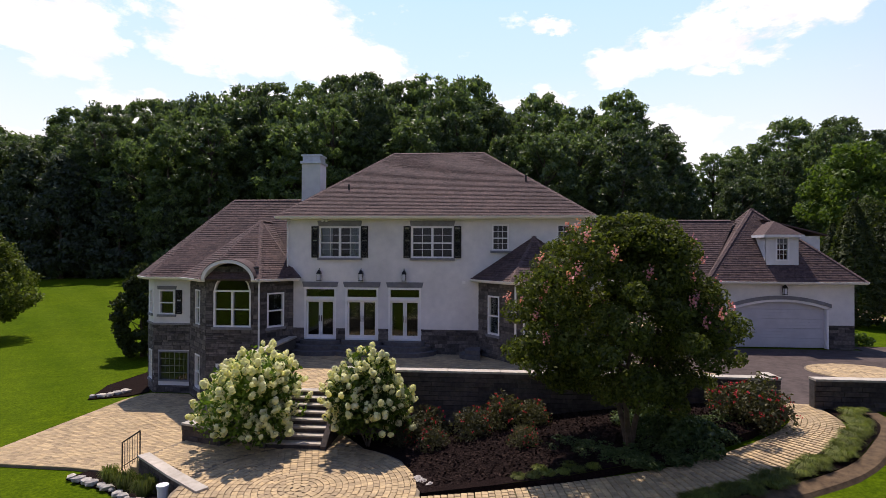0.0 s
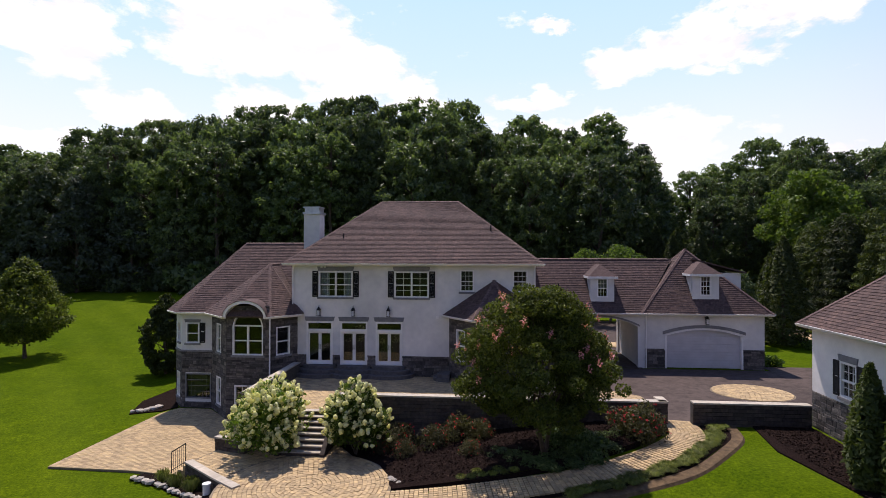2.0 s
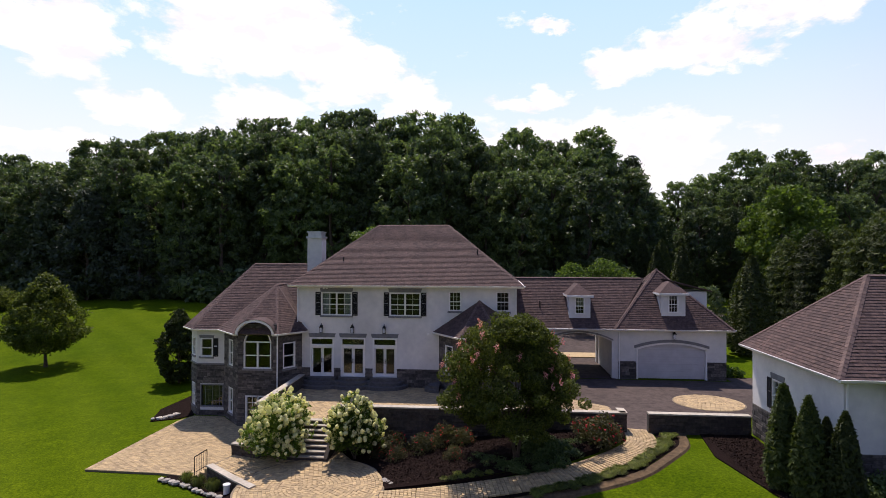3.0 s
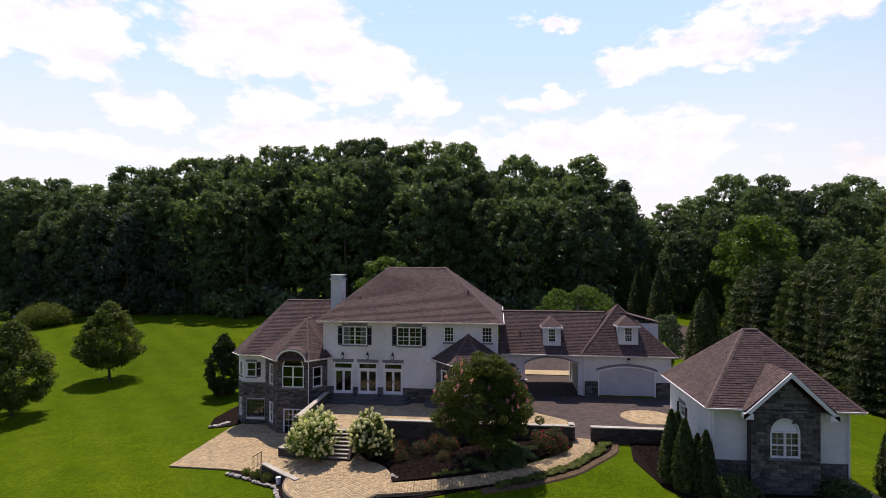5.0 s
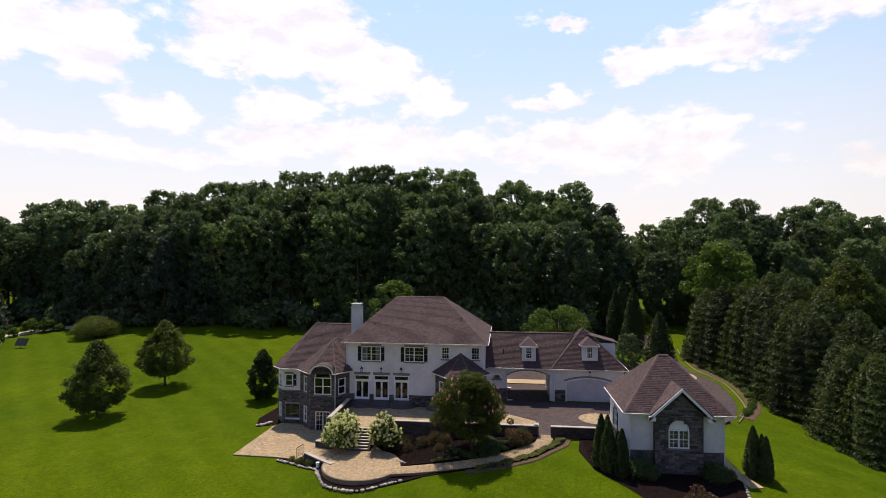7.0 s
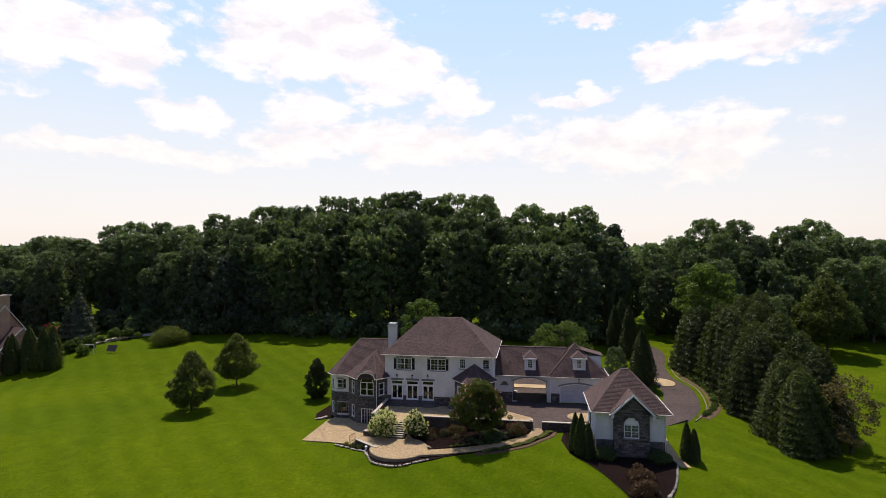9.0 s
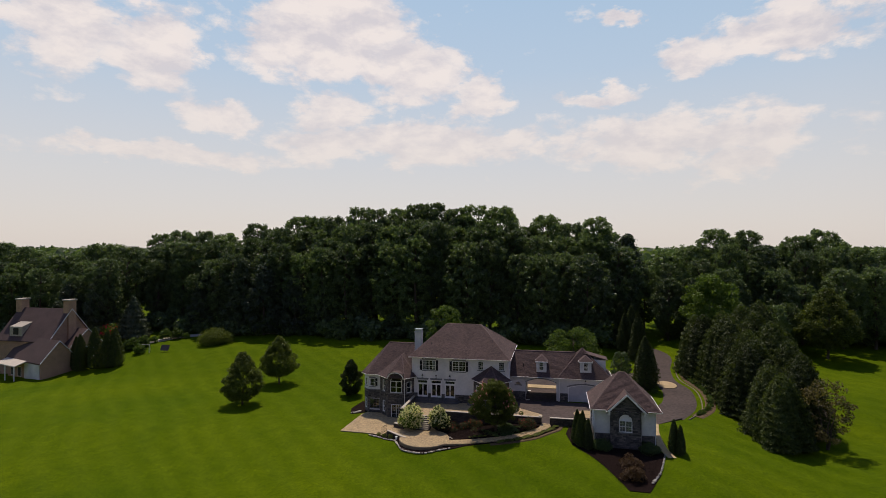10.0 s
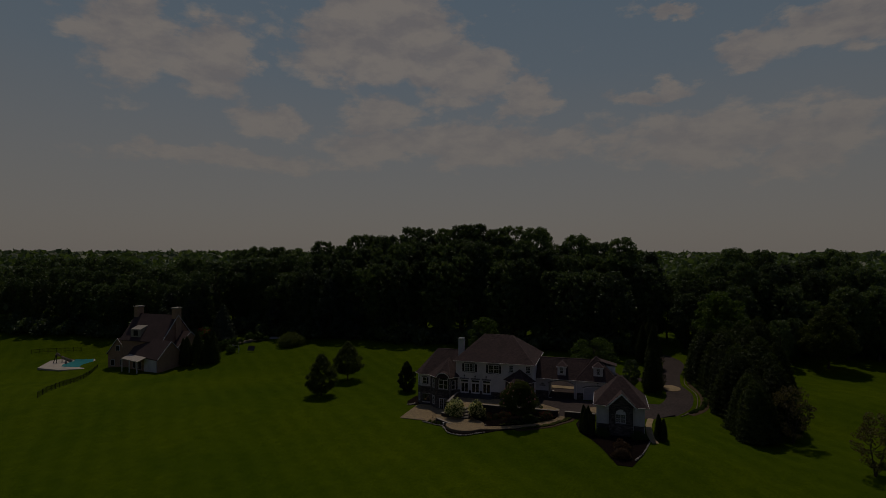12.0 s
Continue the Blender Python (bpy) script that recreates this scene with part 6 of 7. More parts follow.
# ---- bark chips ----
def bark_chips(x0, x1, y0, y1, keep, n, lift, seed):
    """Loose bark chips over a bed."""
    rng = np.random.default_rng(seed)
    x, y = rng.uniform(x0, x1, n), rng.uniform(y0, y1, n)
    p = np.array([(a, b, gz(a, b) + lift) for a, b in zip(x, y) if keep(a, b)])
    up = np.tile((0.0, 0.0, 1.0), (len(p), 1))
    tagged(part("bark_chips", quad_mesh("bark_chips", leaves(p, up, 0.055, rng, 0.45, 0.5), M_CHIP), None), "loose dark bark chips on the bed", "mulch", kind="stuff")


bark_chips(-6.2, 8.4, 15.3, 19.9, lambda x, y: y > 15.6 + 0.055 * max(x + 1, 0) ** 1.75 and (x > -3.6 or y > 18.2 - (x + 3.6)), 14000, 0.24, 91)
bark_chips(12.5, 14.8, 10.5, 19.8, lambda x, y: x > 12.5 + max(0.0, 13.2 - y) * 0.62, 5000, 0.075, 93)
bark_chips(12.6, 22.0, 4.5, 13.3, lambda x, y: abs(x - 18.6) < 0.9 + (y - 4.0) * 0.48, 7000, 0.075, 92)


# ---- edging stones, grasses ----
def rocks(pts, seed, label, step=0.34, size=0.16):
    rng = random.Random(seed)
    path = smooth_path(pts, 24)
    last = None
    for p in path:
        if last is not None and (p - last).length < step * rng.uniform(0.7, 1.3):
            continue
        last = p
        bm = bmesh.new()
        bmesh.ops.create_icosphere(bm, subdivisions=1, radius=size * rng.uniform(0.6, 1.25))
        for v in bm.verts:
            v.co.x *= 1.25 + rng.uniform(-0.25, 0.25)
            v.co.y *= 1 + rng.uniform(-0.2, 0.2)
            v.co.z *= 0.62 + rng.uniform(-0.15, 0.15)
        me = bpy.data.meshes.new("edging_stone")
        bm.to_mesh(me)
        bm.free()
        me.materials.append(M_ROCK)
        ob = tagged(new("edging_stone", me), label, "stone", "edging stones")
        ob.matrix_basis = pose(p.x, p.y, gz(p.x, p.y) + 0.12, 0, 0, rng.uniform(0, 360))


rocks(((-14.7, 17.4), (-13.0, 16.75), (-11.5, 15.7), (-10.3, 14.8), (-9.55, 13.5), (-8.2, 11.7), (-5.6, 11.12), (-3.4, 12.3), (-2.4, 12.8)), 301, "pale field stone edging the patio border")
rocks(((-3.9, 17.2), (-3.0, 16.1), (-2.6, 15.75)), 302, "pale field stone at the bed's corner", 0.25, 0.2)
rocks(((-20.9, 26.2), (-20.2, 26.7), (-19.8, 27.4)), 303, "pale stone in the corner bed", 0.4, 0.24)
rocks(((22.9, 11.8), (21.7, 7.6), (20.5, 5.4)), 304, "pale pebble edging the cottage bed", 0.3, 0.15)
sheet("planting_bed", ((-20.9, 25.9), (-19.3, 26.7), (-18.8, 27.6), (-19.5, 28.6), (-19.5, 32.5), (-21.4, 32.5), (-21.8, 28.5)), M_MULCH, "brown mulch corner bed beside the wing", "flower bed", lift=0.06, step=0.7, thick=0.3)


def tuft(seed, n=420, r=0.36, h=0.3):
    """A clump of arching strap leaves."""
    rng = np.random.default_rng(seed)
    t = thing("lily_turf", "striped green and cream lily turf clump", "grass clump", group="lily turf along the path")
    w = rng.uniform(0, 2 * math.pi, n)
    L = rng.uniform(0.5, 1.0, n)
    root = np.stack((np.cos(w), np.sin(w), np.zeros(n)), 1) * (rng.uniform(0, 0.6, n) * r)[:, None]
    mid = root + np.stack((np.cos(w) * r * 0.5 * L, np.sin(w) * r * 0.5 * L, h * L), 1)
    tip = root + np.stack((np.cos(w) * r * 1.1 * L, np.sin(w) * r * 1.1 * L, h * 0.55 * L), 1)
    s = np.stack((-np.sin(w), np.cos(w), np.zeros(n)), 1) * 0.009
    v = np.stack((root - s, root + s, mid + s, mid - s, mid - s, mid + s, tip + s * 0.2, tip - s * 0.2), 1).reshape(-1, 3)
    part("foliage", quad_mesh("foliage", v, M_GRASSY), None, t, kind="stuff")
    return t


TU = [tuft(310), tuft(311)]
rngt = random.Random(9)
edge = smooth_path(((3.6, 14.15), (5.6, 14.75), (8.0, 16.0), (9.9, 17.9), (10.5, 19.3)), 20)
n_t, last = 0, None
for p in edge:
    if last is not None and (p - last).length < 0.3:
        continue
    last = p
    for off in (0.0, -0.2):
        x_, y_ = p.x + rngt.uniform(-0.12, 0.12) + off * 0.4, p.y + rngt.uniform(-0.1, 0.1) + off
        k_ = rngt.uniform(0.5, 0.8)
        if n_t < 2:
            stand(TU[n_t], x_, y_, gz(x_, y_) + 0.1, 0, k_)
        else:
            again(TU[n_t % 2], x_, y_, gz(x_, y_) + 0.12, rngt.uniform(0, 6), k_)
        n_t += 1
for x_, y_ in ((-0.3, 15.5), (0.1, 15.45), (0.5, 15.5), (0.9, 15.5), (1.3, 15.55), (1.7, 15.65), (0.3, 15.8), (1.1, 15.85), (10.9, 19.3)):
    again(TU[0], x_, y_, gz(x_, y_) + 0.2, x_, 0.5)

FG = tuft(312, 300, 0.3, 0.6)
stand(FG, -13.3, 17.3, gz(-13.3, 17.3) + 0.05, 0, 0.9)
tagged(FG, "upright straw-tinged ornamental grass in the mulch", "grass clump")
for x_, y_, k_ in ((-12.4, 16.75, 1.0), (-11.2, 15.95, 1.1)):
    again(FG, x_, y_, gz(x_, y_) + 0.05, x_, k_)
pot = thing("planter", "small white round pot against the patio wall", "pot")
zp_ = gz(-10.2, 15.25) + 0.04
ring_ = lambda r, z: [(-10.2 + r * math.cos(k_ * math.pi / 8), 15.25 + r * math.sin(k_ * math.pi / 8)) for k_ in range(16)]
part("pot_body", Geo().prism(ring_(0.14, 0), zp_ - 0.02, zp_ + 0.42), M_TRIM, pot)
part("pot_rim", Geo().prism(ring_(0.165, 0), zp_ + 0.38, zp_ + 0.45), M_TRIM, pot)

# ---- neighbouring property ----
def gable_block(parent, n_, g_, l_, w, length, z0, ze, zr, wall_mat, over=0.5):
    """A brick block with a gabled roof; n_ is its near corner, g_ along the gable end, l_ along the ridge."""
    n_, g_, l_ = Vector(n_), Vector(g_), Vector(l_)
    P = lambda a, b, z: (*(n_ + g_ * a + l_ * b), z)
    walls = Geo()
    walls.hexa((P(0, 0, z0), P(w, 0, z0), P(w, length, z0), P(0, length, z0), P(0, 0, ze), P(w, 0, ze), P(w, length, ze), P(0, length, ze)))
    for b in (0, length):
        walls.face((P(0, b, ze), P(w, b, ze), P(w / 2, b, zr)))
    part("wall", walls, wall_mat, parent)
    s = (zr - ze) / (w / 2)
    for a0, sign in ((-over, 1), (w + over, -1)):
        pts = (P(a0, -over, ze - s * over), P(a0, length + over, ze - s * over), P(w / 2, length + over, zr), P(w / 2, -over, zr))
        up = [Vector(p) + Vector((0, 0, 0.15)) for p in pts]
        part("roof", Geo().hexa((*pts, *up)) if sign > 0 else Geo().hexa((*reversed(pts), *reversed(up))), M_SHINGLE, parent)
    for a0 in (0, w):
        t = Geo()
        q = [P(a0 - (over if a0 == 0 else -over), -over - 0.02, ze - s * over), P(w / 2, -over - 0.02, zr)]
        t.hexa((q[0], q[1], (q[1][0], q[1][1], q[1][2] - 0.01), (q[0][0], q[0][1], q[0][2] - 0.01),
                (q[0][0], q[0][1], q[0][2] + 0.22), (q[1][0], q[1][1], q[1][2] + 0.22), Vector(P(w / 2, -over + 0.1, zr + 0.22)), Vector(P(a0 - (over if a0 == 0 else -over), -over + 0.1, ze - s * over + 0.22))))
        part("bargeboard", t, M_TRIM, parent)
    return P


def simple_window(parent, P, a0, a1, b, z0, z1, along="a"):
    w = thing("window", "", "")
    w.parent = parent
    f, q = Geo(), Geo()
    e = -0.08
    if along == "a":
        f.hexa((P(a0, b + e, z0), P(a1, b + e, z0), P(a1, b, z0), P(a0, b, z0), P(a0, b + e, z1), P(a1, b + e, z1), P(a1, b, z1), P(a0, b, z1)))
        q.hexa((P(a0 + 0.1, b + e * 1.2, z0 + 0.1), P(a1 - 0.1, b + e * 1.2, z0 + 0.1), P(a1 - 0.1, b, z0 + 0.1), P(a0 + 0.1, b, z0 + 0.1),
                P(a0 + 0.1, b + e * 1.2, z1 - 0.1), P(a1 - 0.1, b + e * 1.2, z1 - 0.1), P(a1 - 0.1, b, z1 - 0.1), P(a0 + 0.1, b, z1 - 0.1)))
    else:
        f.hexa((P(b + e, a0, z0), P(b, a0, z0), P(b, a1, z0), P(b + e, a1, z0), P(b + e, a0, z1), P(b, a0, z1), P(b, a1, z1), P(b + e, a1, z1)))
        q.hexa((P(b + e * 1.2, a0 + 0.1, z0 + 0.1), P(b, a0 + 0.1, z0 + 0.1), P(b, a1 - 0.1, z0 + 0.1), P(b + e * 1.2, a1 - 0.1, z0 + 0.1),
                P(b + e * 1.2, a0 + 0.1, z1 - 0.1), P(b, a0 + 0.1, z1 - 0.1), P(b, a1 - 0.1, z1 - 0.1), P(b + e * 1.2, a1 - 0.1, z1 - 0.1)))
    part("window_frame", f, M_TRIM, w)
    part("pane", q, M_BLACK, w)


def neighbour():
    h = thing("brick_house", "large brown brick house with shingle gables and chimneys", "house")
    r, f = Vector((0.974, 0.228)), Vector((-0.228, 0.974))
    g_, l_ = r * math.cos(radians(60)) + f * math.sin(radians(60)), -r * math.sin(radians(60)) + f * math.cos(radians(60))
    P = gable_block(h, (-96.7, 40.5), g_, l_, 6.8, 14.6, -9.0, -1.2, 2.8, M_BRICK, 0.4)
    part("porch_roof", Geo().hexa((P(-2.6, 5.5, -2.4), P(0, 5.5, -1.5), P(0, 14.2, -1.5), P(-2.6, 14.2, -2.4), P(-2.6, 5.5, -2.2), P(0, 5.5, -1.3), P(0, 14.2, -1.3), P(-2.6, 14.2, -2.2))), M_POOLDECK, h, "pale lean-to porch roof")
    part("porch_wall", Geo().hexa((P(-0.2, 0.6, -5.6), P(0.05, 0.6, -5.6), P(0.05, 6.8, -5.6), P(-0.2, 6.8, -5.6), P(-0.2, 0.6, -1.9), P(0.05, 0.6, -1.9), P(0.05, 6.8, -1.9), P(-0.2, 6.8, -1.9))), M_STUCCO, h, "pale rendered wall panel")
    for b in (6.0, 10.0, 14.0):
        part("porch_post", Geo().hexa((P(-2.5, b, -8.6), P(-2.3, b, -8.6), P(-2.3, b + 0.2, -8.6), P(-2.5, b + 0.2, -8.6), P(-2.5, b, -2.3), P(-2.3, b, -2.3), P(-2.3, b + 0.2, -2.3), P(-2.5, b + 0.2, -2.3))), M_TRIM, h)
    for b in (8.5, 11.5):
        simple_window(h, P, b, b + 1.5, 0, -5.2, -3.0, "b")
    # tall main block, its ridge running across
    e1, e2 = r * 0.97 - f * 0.24, f * 0.97 + r * 0.24
    n_ = Vector((-108.0, 51.5)) + e1 * 7.2 - e2 * 5.5
    Q = gable_block(h, n_, e2, -e1, 11.0, 14.4, -7.0, 2.4, 8.9, M_BRICK, 0.4)
    simple_window(h, Q, 4.6, 6.2, 0, 4.6, 6.4)
    for b in (-0.4, 13.4):
        c = part("chimney", Geo().hexa((Q(4.6, b, 2), Q(6.6, b, 2), Q(6.6, b + 1.5, 2), Q(4.6, b + 1.5, 2), Q(4.6, b, 10.9), Q(6.6, b, 10.9), Q(6.6, b + 1.5, 10.9), Q(4.6, b + 1.5, 10.9))), M_BRICK, h, "brown brick chimney")
        part("chimney_cap", Geo().hexa((Q(4.4, b - 0.2, 10.9), Q(6.8, b - 0.2, 10.9), Q(6.8, b + 1.7, 10.9), Q(4.4, b + 1.7, 10.9), Q(4.4, b - 0.2, 11.2), Q(6.8, b - 0.2, 11.2), Q(6.8, b + 1.7, 11.2), Q(4.4, b + 1.7, 11.2))), M_CAP, c)
    d = part("dormer", Geo().hexa((Q(0.4, 8.0, 3.0), Q(4.0, 8.0, 3.0), Q(4.0, 11.5, 3.0), Q(0.4, 11.5, 3.0), Q(0.4, 8.0, 5.2), Q(4.0, 8.0, 6.4), Q(4.0, 11.5, 6.4), Q(0.4, 11.5, 5.2))), M_CAP, h, "pale roof dormer")
    part("dormer_window", Geo().hexa((Q(0.3, 9.0, 3.4), Q(0.4, 9.0, 3.4), Q(0.4, 10.4, 3.4), Q(0.3, 10.4, 3.4), Q(0.3, 9.0, 4.9), Q(0.4, 9.0, 4.9), Q(0.4, 10.4, 4.9), Q(0.3, 10.4, 4.9))), M_BLACK, d)
    L = gable_block(h, (-98.0, 48.5), g_, l_, 7.6, 21.0, -8.0, 0.4, 4.2, M_BRICK, 0.4)
    simple_window(h, L, 2.4, 5.2, 0, -2.4, 0.2)
    for b in (9.0, 13.5):
        dd = part("dormer", Geo().hexa((L(0.4, b, 1.2), L(2.4, b, 1.2), L(2.4, b + 1.8, 1.2), L(0.4, b + 1.8, 1.2), L(0.4, b, 2.5), L(2.4, b, 3.1), L(2.4, b + 1.8, 3.1), L(0.4, b + 1.8, 2.5))), M_BRICK, h, "small gabled roof dormer")
        part("dormer_window", Geo().hexa((L(0.3, b + 0.4, 1.4), L(0.4, b + 0.4, 1.4), L(0.4, b + 1.4, 1.4), L(0.3, b + 1.4, 1.4), L(0.3, b + 0.4, 2.3), L(0.4, b + 0.4, 2.3), L(0.4, b + 1.4, 2.3), L(0.3, b + 1.4, 2.3))), M_TRIM, dd)
    S = gable_block(h, (-119.4, 45.4), r, f, 5.8, 13.0, -10, -1.7, 2.3, M_BRICK, 0.35)
    simple_window(h, S, 2.3, 3.5, 0, -1.2, 0.4)
    simple_window(h, S, 0.8, 2.0, 0, -5.4, -3.6)
    simple_window(h, S, 3.6, 4.8, 0, -5.4, -3.6)


neighbour()
# pool, deck and fence
sheet("pool_deck", ((-139.4, 40.0), (-130.9, 39.9), (-123.4, 44.8), (-137.9, 56.9), (-144.4, 60.6), (-145.8, 48.6)), M_POOLDECK, "pale paved deck round the swimming pool", "pool deck", z=-6.25, thick=0.5)
tagged(part("pool_water", Geo().prism(((-134.6, 43.4), (-129.3, 44.1), (-130.4, 50.0), (-138.3, 56.8), (-143.4, 56.0), (-138.5, 50.1), (-137.2, 45.9)), -6.6, -6.235), M_WATER), "turquoise water of the swimming pool", "pool", kind="structure")
SLA, SLB = Vector((-140.7, 46.6)), Vector((-138.7, 50.0))
slide = thing("pool_slide", "dark curved slide beside the swimming pool", "slide")
part("slide_chute", Geo().tube([(*SLA.lerp(SLB, k_ / 6), -6.2 + 2.6 * (1 - k_ / 6) ** 1.5 + 0.2) for k_ in range(7)], 0.42, 8), M_WOOD, slide)
for k_ in (0.0, 0.35):
    part("slide_leg", Geo().tube(((*SLA.lerp(SLB, k_), -6.3), (*SLA.lerp(SLB, k_), -4.4 + (0.8 if k_ == 0 else -0.3))), 0.09, 6), M_IRON, slide)
part("ladder", Geo().tube(((SLA.x - 1.2, SLA.y, -6.25), (SLA.x, SLA.y, -3.5)), 0.12, 6), M_IRON, slide)
par = thing("parasol", "closed dark parasol on the pool deck", "parasol")
PX, PY = (-133.3, 43.8)
part("pole", Geo().tube(((PX, PY, -6.27), (PX, PY, -3.9)), 0.04, 6), M_IRON, par)
part("canopy", Geo().tube(((PX, PY, -5.4), (PX, PY, -5.0), (PX, PY, -3.7)), (0.34, 0.28, 0.05), 9), M_LINTEL, par)


def fence(a, b):
    t = thing("fence", "low black metal fence across the lawn", "fence", kind="structure")
    a, b = Vector(a), Vector(b)
    n = int((b - a).length / 2.4)
    pts = [a.lerp(b, i / n) for i in range(n + 1)]
    for p in pts:
        z = gz(p.x, p.y)
        part("post", Geo().box(p.x - 0.05, p.x + 0.05, p.y - 0.05, p.y + 0.05, z - 0.1, z + 1.35), M_IRON, t)
    for h in (0.25, 1.2):
        part("rail", Geo().tube([(p.x, p.y, gz(p.x, p.y) + h) for p in pts], 0.035, 5), M_IRON, t)
    for p, q in zip(pts, pts[1:]):
        g = Geo()
        for i in range(1, 12):
            c = p.lerp(q, i / 12)
            z = gz(c.x, c.y)
            g.box(c.x - 0.012, c.x + 0.012, c.y - 0.012, c.y + 0.012, z + 0.2, z + 1.28)
        part("pickets", g, M_IRON, t, kind="stuff")


fence((-98.5, 10.5), (-122.6, 44.8))
fence((-160, 53), (-146, 59))
ribbon("neighbour_drive", ((-106, 61), (-97, 62.5), (-91.5, 67), (-86.5, 73.5), (-74, 78), (-56, 82)), 4.0, M_CAP, "grey driveway of the neighbouring house", "driveway", lift=0.06)
# goal and board on the lawn
gt = thing("goal", "small white football goal on the lawn", "goal")
zg = gz(-86, 57.6)
for x_ in (-87.6, -84.8):
    part("goal_post", Geo().tube(((x_, 57.6, zg - 0.1), (x_, 57.6, zg + 2.1)), 0.06, 6), M_TRIM, gt)
    part("goal_stay", Geo().tube(((x_, 57.6, zg + 2.1), (x_ - 0.8, 59.2, zg)), 0.05, 6), M_TRIM, gt)
part("crossbar", Geo().tube(((-87.6, 57.6, zg + 2.1), (-84.8, 57.6, zg + 2.1)), 0.06, 6), M_TRIM, gt)
rb = thing("rebound_board", "dark tilted rebound frame on the lawn", "sports net")
zr_ = gz(-81, 58)
part("board", Geo().hexa(((-82.2, 58.0, zr_ + 0.5), (-80.0, 58.0, zr_ + 0.5), (-80.0, 58.1, zr_ + 0.5), (-82.2, 58.1, zr_ + 0.5), (-82.4, 58.9, zr_ + 1.7), (-80.2, 58.9, zr_ + 1.7), (-80.2, 59.0, zr_ + 1.7), (-82.4, 59.0, zr_ + 1.7))), M_BLACK, rb)
part("leg", Geo().tube(((-81.1, 58.1, zr_ - 0.05), (-81.1, 58.4, zr_ + 0.9)), 0.04, 6), M_IRON, rb)
# neighbour planting
SP = conifer("spruce", "blue-green spruce by the neighbouring house", 330, 9.5, 4.0, 9000, M_PINE, 0.34)
stand(SP, -99.8, 69.5, None, 0, 1.2)
for x_, y_, s_ in ((-92.5, 46.0, 0.8), (-90.2, 47.5, 0.9), (-94.6, 47.0, 0.72), (-87.3, 48.0, 0.82), (-86.0, 48.8, 0.85)):
    again(CO, x_, y_, None, x_, s_, 0.95, label="narrow green cypress in a clump on the lawn")
RS = shrub("round_shrub", "clipped round shrub along the neighbouring drive", 331, 1.7, 3.0, 1300, 0.2, M_SHRUB, blobs=18)
stand(RS, -92.3, 58.6)
for x_, y_, s_ in ((-87.2, 57.0, 0.95), (-89.6, 69.0, 1.1), (-87.2, 70.0, 1.1), (-90.4, 66.0, 0.7), (-84.8, 71.0, 0.6), (-91.4, 60.2, 1.1), (-90.2, 62.3, 1.1), (-95, 58, 0.8), (-99, 59, 1.1)):
    again(RS, x_, y_, None, x_, s_)
stand(shrub("pink_shrub", "tall shrub with rose-pink flower heads", 332, 2.8, 5.2, 1800, 0.24, M_SHRUB, M_RED, 90, 0.28, blobs=20), -105, 67.5)
again(AIRY, 51.5, 13.4, None, 2.0, 0.95, label="thin airy small tree on the open lawn")
# planting along the driveway
LB = shrub("low_shrub", "low rounded green shrub edging the driveway", 333, 0.7, 0.75, 600, 0.09, M_SHRUB)
n_l = 0
ribbon("drive_border", ((30.6, 29.6), (33.9, 35.5), (35.0, 43.0), (34.1, 50.0), (34.7, 57.0), (36.4, 66.0)), 1.9, M_SOIL, "bare planted strip along the driveway", "soil", lift=0.05)
ribbon("drive_kerb", ((29.0, 27.4), (31.0, 31.0), (32.7, 35.2), (33.75, 43.0), (32.75, 50.0), (33.4, 57.0), (35.0, 66.0)), 0.18, M_JOINT, "narrow tan kerb beside the driveway", "kerb", lift=0.13)
for p in smooth_path(((31.0, 30.6), (34.0, 36.0), (35.2, 43.0), (34.4, 50.0), (35.0, 57.0), (36.8, 66.0)), 7):
    (stand if n_l == 0 else again)(LB, p.x, p.y, None, p.x * 5, rngt.uniform(0.6, 1.0))
    n_l += 1
for x_, y_ in ((26.6, 40.5), (25.6, 42.5), (25.3, 45.0), (26.0, 47.5), (20.0, 33.4), (19.7, 34.4)):
    again(LB, x_, y_, None, x_ * 3, 1.1)


# ---- paving, piece by piece ----
PIECE = {}


def paver_mesh(w, d, h=0.06):
    key = (round(w, 3), round(d, 3))
    if key not in PIECE:
        a, b, e = w / 2 - 0.003, d / 2 - 0.003, 0.006
        PIECE[key] = Geo().hexa(((-a, -b, -h), (a, -b, -h), (a, b, -h), (-a, b, -h), (-a + e, -b + e, 0), (a - e, -b + e, 0), (a - e, b - e, 0), (-a + e, b - e, 0))).mesh("paver", M_PAVER)
    return PIECE[key]


def lay(items, parent, near, limit=290):
    """Pavers as (x, y, z, turn, w, d): the ones closest to a spot as single pieces, the rest joined."""
    items = sorted(items, key=lambda i: (i[0] - near[0]) ** 2 + (i[1] - near[1]) ** 2)
    for x, y, z, turn, w, d in items[:limit]:
        ob = part("paver", paver_mesh(w, d), None, parent)
        ob.matrix_basis = Matrix.LocRotScale((x, y, z), Euler((0, 0, turn)), None)
    rest = Geo()
    for x, y, z, turn, w, d in items[limit:]:
        c, s, e = math.cos(turn), math.sin(turn), 0.006
        a, b = w / 2 - 0.003, d / 2 - 0.003
        q = lambda u, v, k: (x + u * c - v * s, y + u * s + v * c, k)
        rest.hexa((q(-a, -b, z - 0.06), q(a, -b, z - 0.06), q(a, b, z - 0.06), q(-a, b, z - 0.06), q(-a + e, -b + e, z), q(a - e, -b + e, z), q(a - e, b - e, z), q(-a + e, b - e, z)))
    if rest.v:
        part("pavers", rest, M_PAVER, parent, kind="stuff")


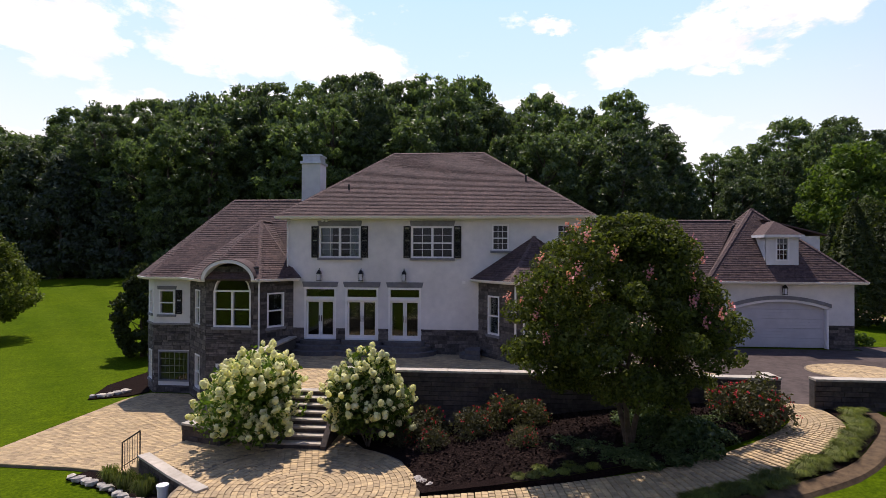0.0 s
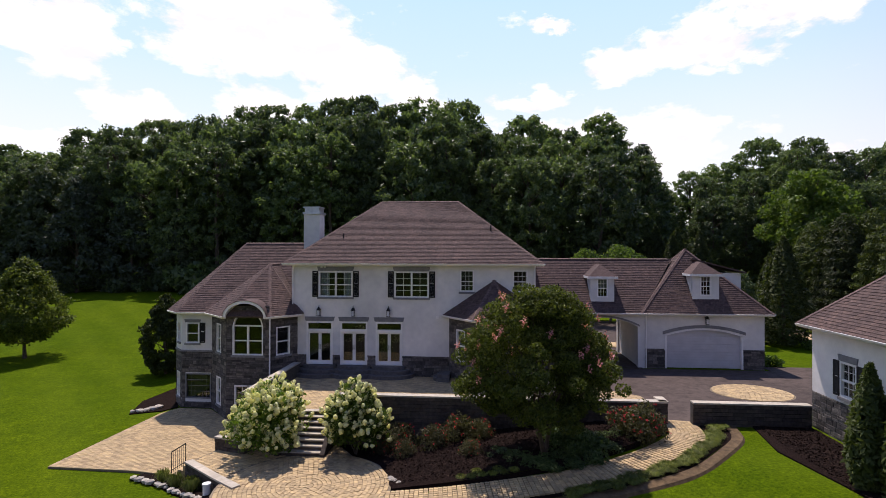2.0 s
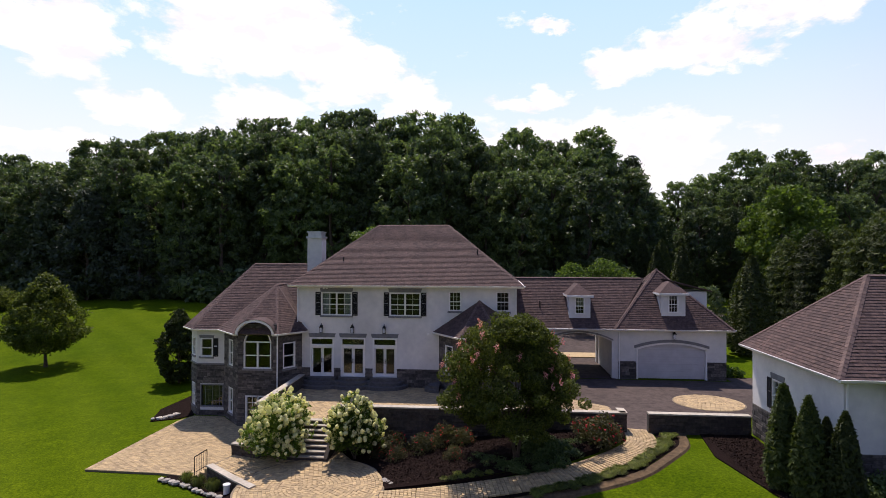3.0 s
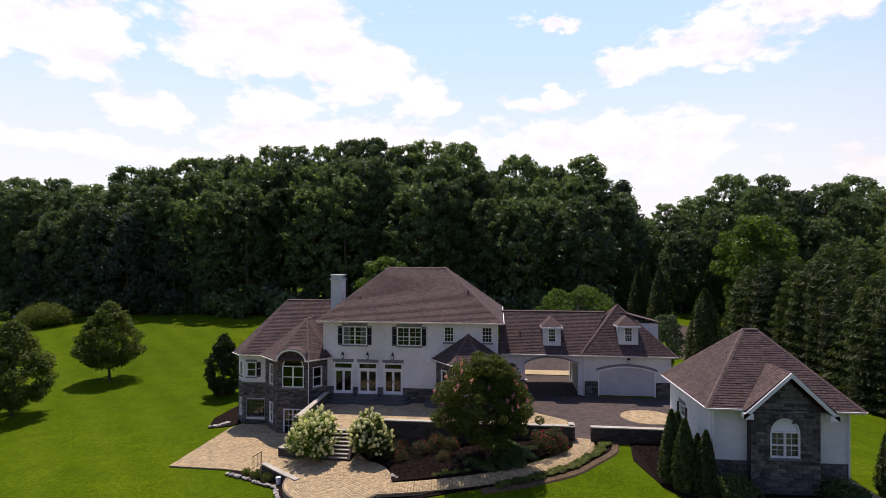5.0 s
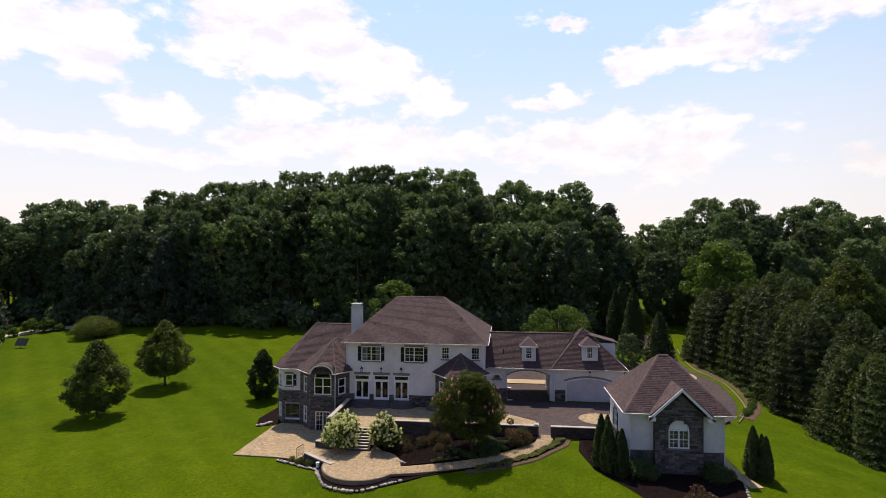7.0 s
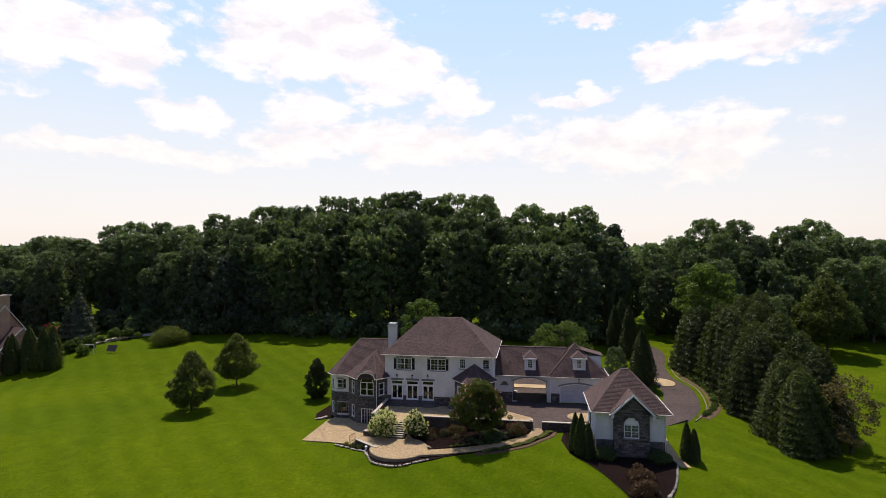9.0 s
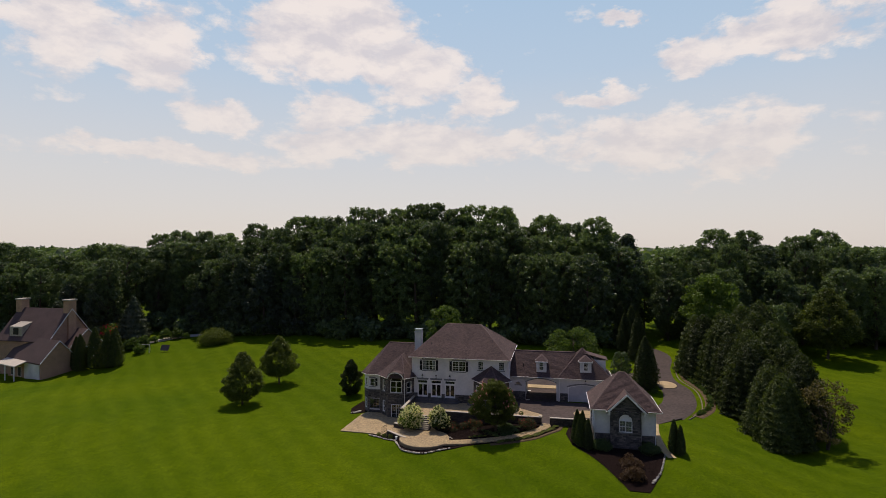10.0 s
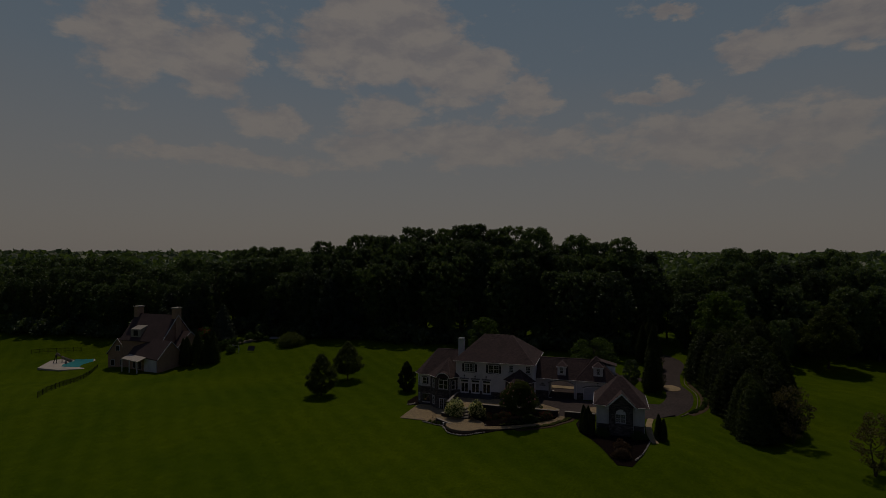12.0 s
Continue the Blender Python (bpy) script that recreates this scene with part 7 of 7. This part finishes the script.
def inside(p, poly):
    r = False
    for (ax, ay), (bx, by) in zip(poly, poly[1:] + poly[:1]):
        if (ay > p[1]) != (by > p[1]) and p[0] < (bx - ax) * (p[1] - ay) / (by - ay) + ax:
            r = not r
    return r


def rings(cx, cy, rx, ry, z, w=0.21, d=0.17, wob=0.006, seed=1):
    rng = random.Random(seed)
    out = []
    n = int(rx / d)
    for i in range(n):
        r = (i + 0.6) * d
        k = max(3, round(2 * math.pi * r / w))
        for j in range(k):
            a = 2 * math.pi * (j + 0.5 * (i % 2)) / k
            out.append((cx + r * math.cos(a), cy + r * ry / rx * math.sin(a), z + rng.uniform(-wob, wob), a + math.pi / 2, 2 * math.pi * r / k, d))
    return out


def rows(poly, z, w, d, turn=0.0, seed=2, skip=None, cut=None):
    rng = random.Random(seed)
    out = []
    c, s = math.cos(turn), math.sin(turn)
    us = [x * c + y * s for x, y in poly]
    vs_ = [-x * s + y * c for x, y in poly]
    v, k = min(vs_) + d / 2, 0
    while v < max(vs_):
        u = min(us) + (w / 2 if k % 2 else 0)
        while u < max(us):
            x, y = u * c - v * s, u * s + v * c
            corners = [((u + a) * c - (v + b) * s, (u + a) * s + (v + b) * c) for a in (-w / 2, w / 2) for b in (-d / 2, d / 2)]
            n_in = sum(inside(q, poly) for q in corners)
            if n_in == 4 and not (skip and skip(x, y)):
                out.append((x, y, z + rng.uniform(-0.004, 0.004), turn, w, d))
            elif n_in and cut is not None and not (skip and skip(x, y)):
                bit = clip_poly(list(zip(us, vs_)), (u - w / 2 + 0.006, u + w / 2 - 0.006, v - d / 2 + 0.006, v + d / 2 - 0.006))
                if len(bit) > 2:
                    cut.prism([(p[0] * c - p[1] * s, p[0] * s + p[1] * c) for p in bit], z - 0.04, z)
            u += w
        v += d
        k += 1
    return out


def named(name):
    return bpy.data.objects[name]


CUT, CUT2 = Geo(), Geo()
lay(rings(CC[0], CC[1], RC - 0.05, RC - 0.05, CIRC), named("round_patio"), (-6.3, 12.5))
lay(rows([(-12.0, 17.05), (-8.7, 14.85), (-4.6, 17.6), (-6.4, 19.9), (-11.3, 20.3), (-11.5, 18.6)], CIRC - 0.004, 0.21, 0.17, 0.5, 3, lambda x, y: (x - CC[0]) ** 2 + (y - CC[1]) ** 2 < (RC + 0.02) ** 2), named("patio_link"), (-9, 17))
lay(rows([(-10.9, 20.3), (8.7, 20.3), (8.7, 24.0), (4.2, 27.3), (-10.9, 27.3)], TERR, 0.27, 0.2, 0.0, 4, None, CUT), named("terrace"), (-7.5, 21.5))
lay(rows([(-19.4, 18.2), (-15.2, 18.1), (-13.2, 17.8), (-12.2, 17.2), (-11.6, 18.6), (-11.3, 20.2), (-11.3, 26.8), (-12.2, 25.6), (-14.7, 25.6), (-16.6, 27.5), (-18.7, 27.5), (-19.2, 26.3)], LOW, 0.24, 0.18, 0.4, 5, None, CUT2), named("lower_patio"), (-15, 20))
path_ = smooth_path(WALKPTS, 240)
items, acc = [], 0.0
for a_, b_ in zip(path_, path_[1:]):
    acc += (b_ - a_).length
    if acc >= 0.175:
        acc -= 0.175
        d_ = (b_ - a_).normalized()
        s_ = Vector((d_.y, -d_.x))
        for k_ in range(-4, 5):
            q_ = b_ + s_ * (k_ * 0.158)
            if (q_.x - CC[0]) ** 2 + (q_.y - CC[1]) ** 2 > RC ** 2:
                items.append((q_.x, q_.y, walkz(q_.x, q_.y), math.atan2(d_.y, d_.x) + math.pi / 2, 0.158, 0.17))
lay(items, named("garden_path"), (6.5, 16.5))
ov = tagged(part("paver_oval", Geo().prism([(15.2 + 2.1 * math.cos(k_ * math.pi / 20), 26.0 + 1.85 * math.sin(k_ * math.pi / 20)) for k_ in range(40)], DRIVE - 0.1, DRIVE + 0.006), M_JOINT), "oval of tan pavers set in the drive court", "paving", kind="structure")
lay(rings(15.2, 26.0, 2.05, 1.8, DRIVE + 0.03, 0.25, 0.2), ov, (15.2, 24.5), 200)
ribbon("side_path", ((23.6, 11.2), (23.1, 14.5), (23.2, 19.5), (23.8, 23.6)), 1.2, M_PAVER, "narrow tan paved path beside the cottage", "path", lift=0.05)
ov2 = tagged(part("paver_oval", Geo().prism([(29.6 + 1.7 * math.cos(k_ * math.pi / 20), 46.5 + 2.6 * math.sin(k_ * math.pi / 20)) for k_ in range(40)], gz(29.6, 46.5) - 0.1, gz(29.6, 46.5) + 0.1), M_PAVER), "oval of tan pavers set in the rear drive", "paving", kind="structure")
band = tagged(part("paver_band", Geo().box(4.0, 12.5, 39.5, 41.6, -1.2, -0.87), M_PAVER), "band of tan pavers behind the archway", "paving", kind="structure")
part("cut_pavers", CUT, M_PAVER, named("terrace"), kind="stuff")
part("cut_pavers", CUT2, M_PAVER, named("lower_patio"), kind="stuff")
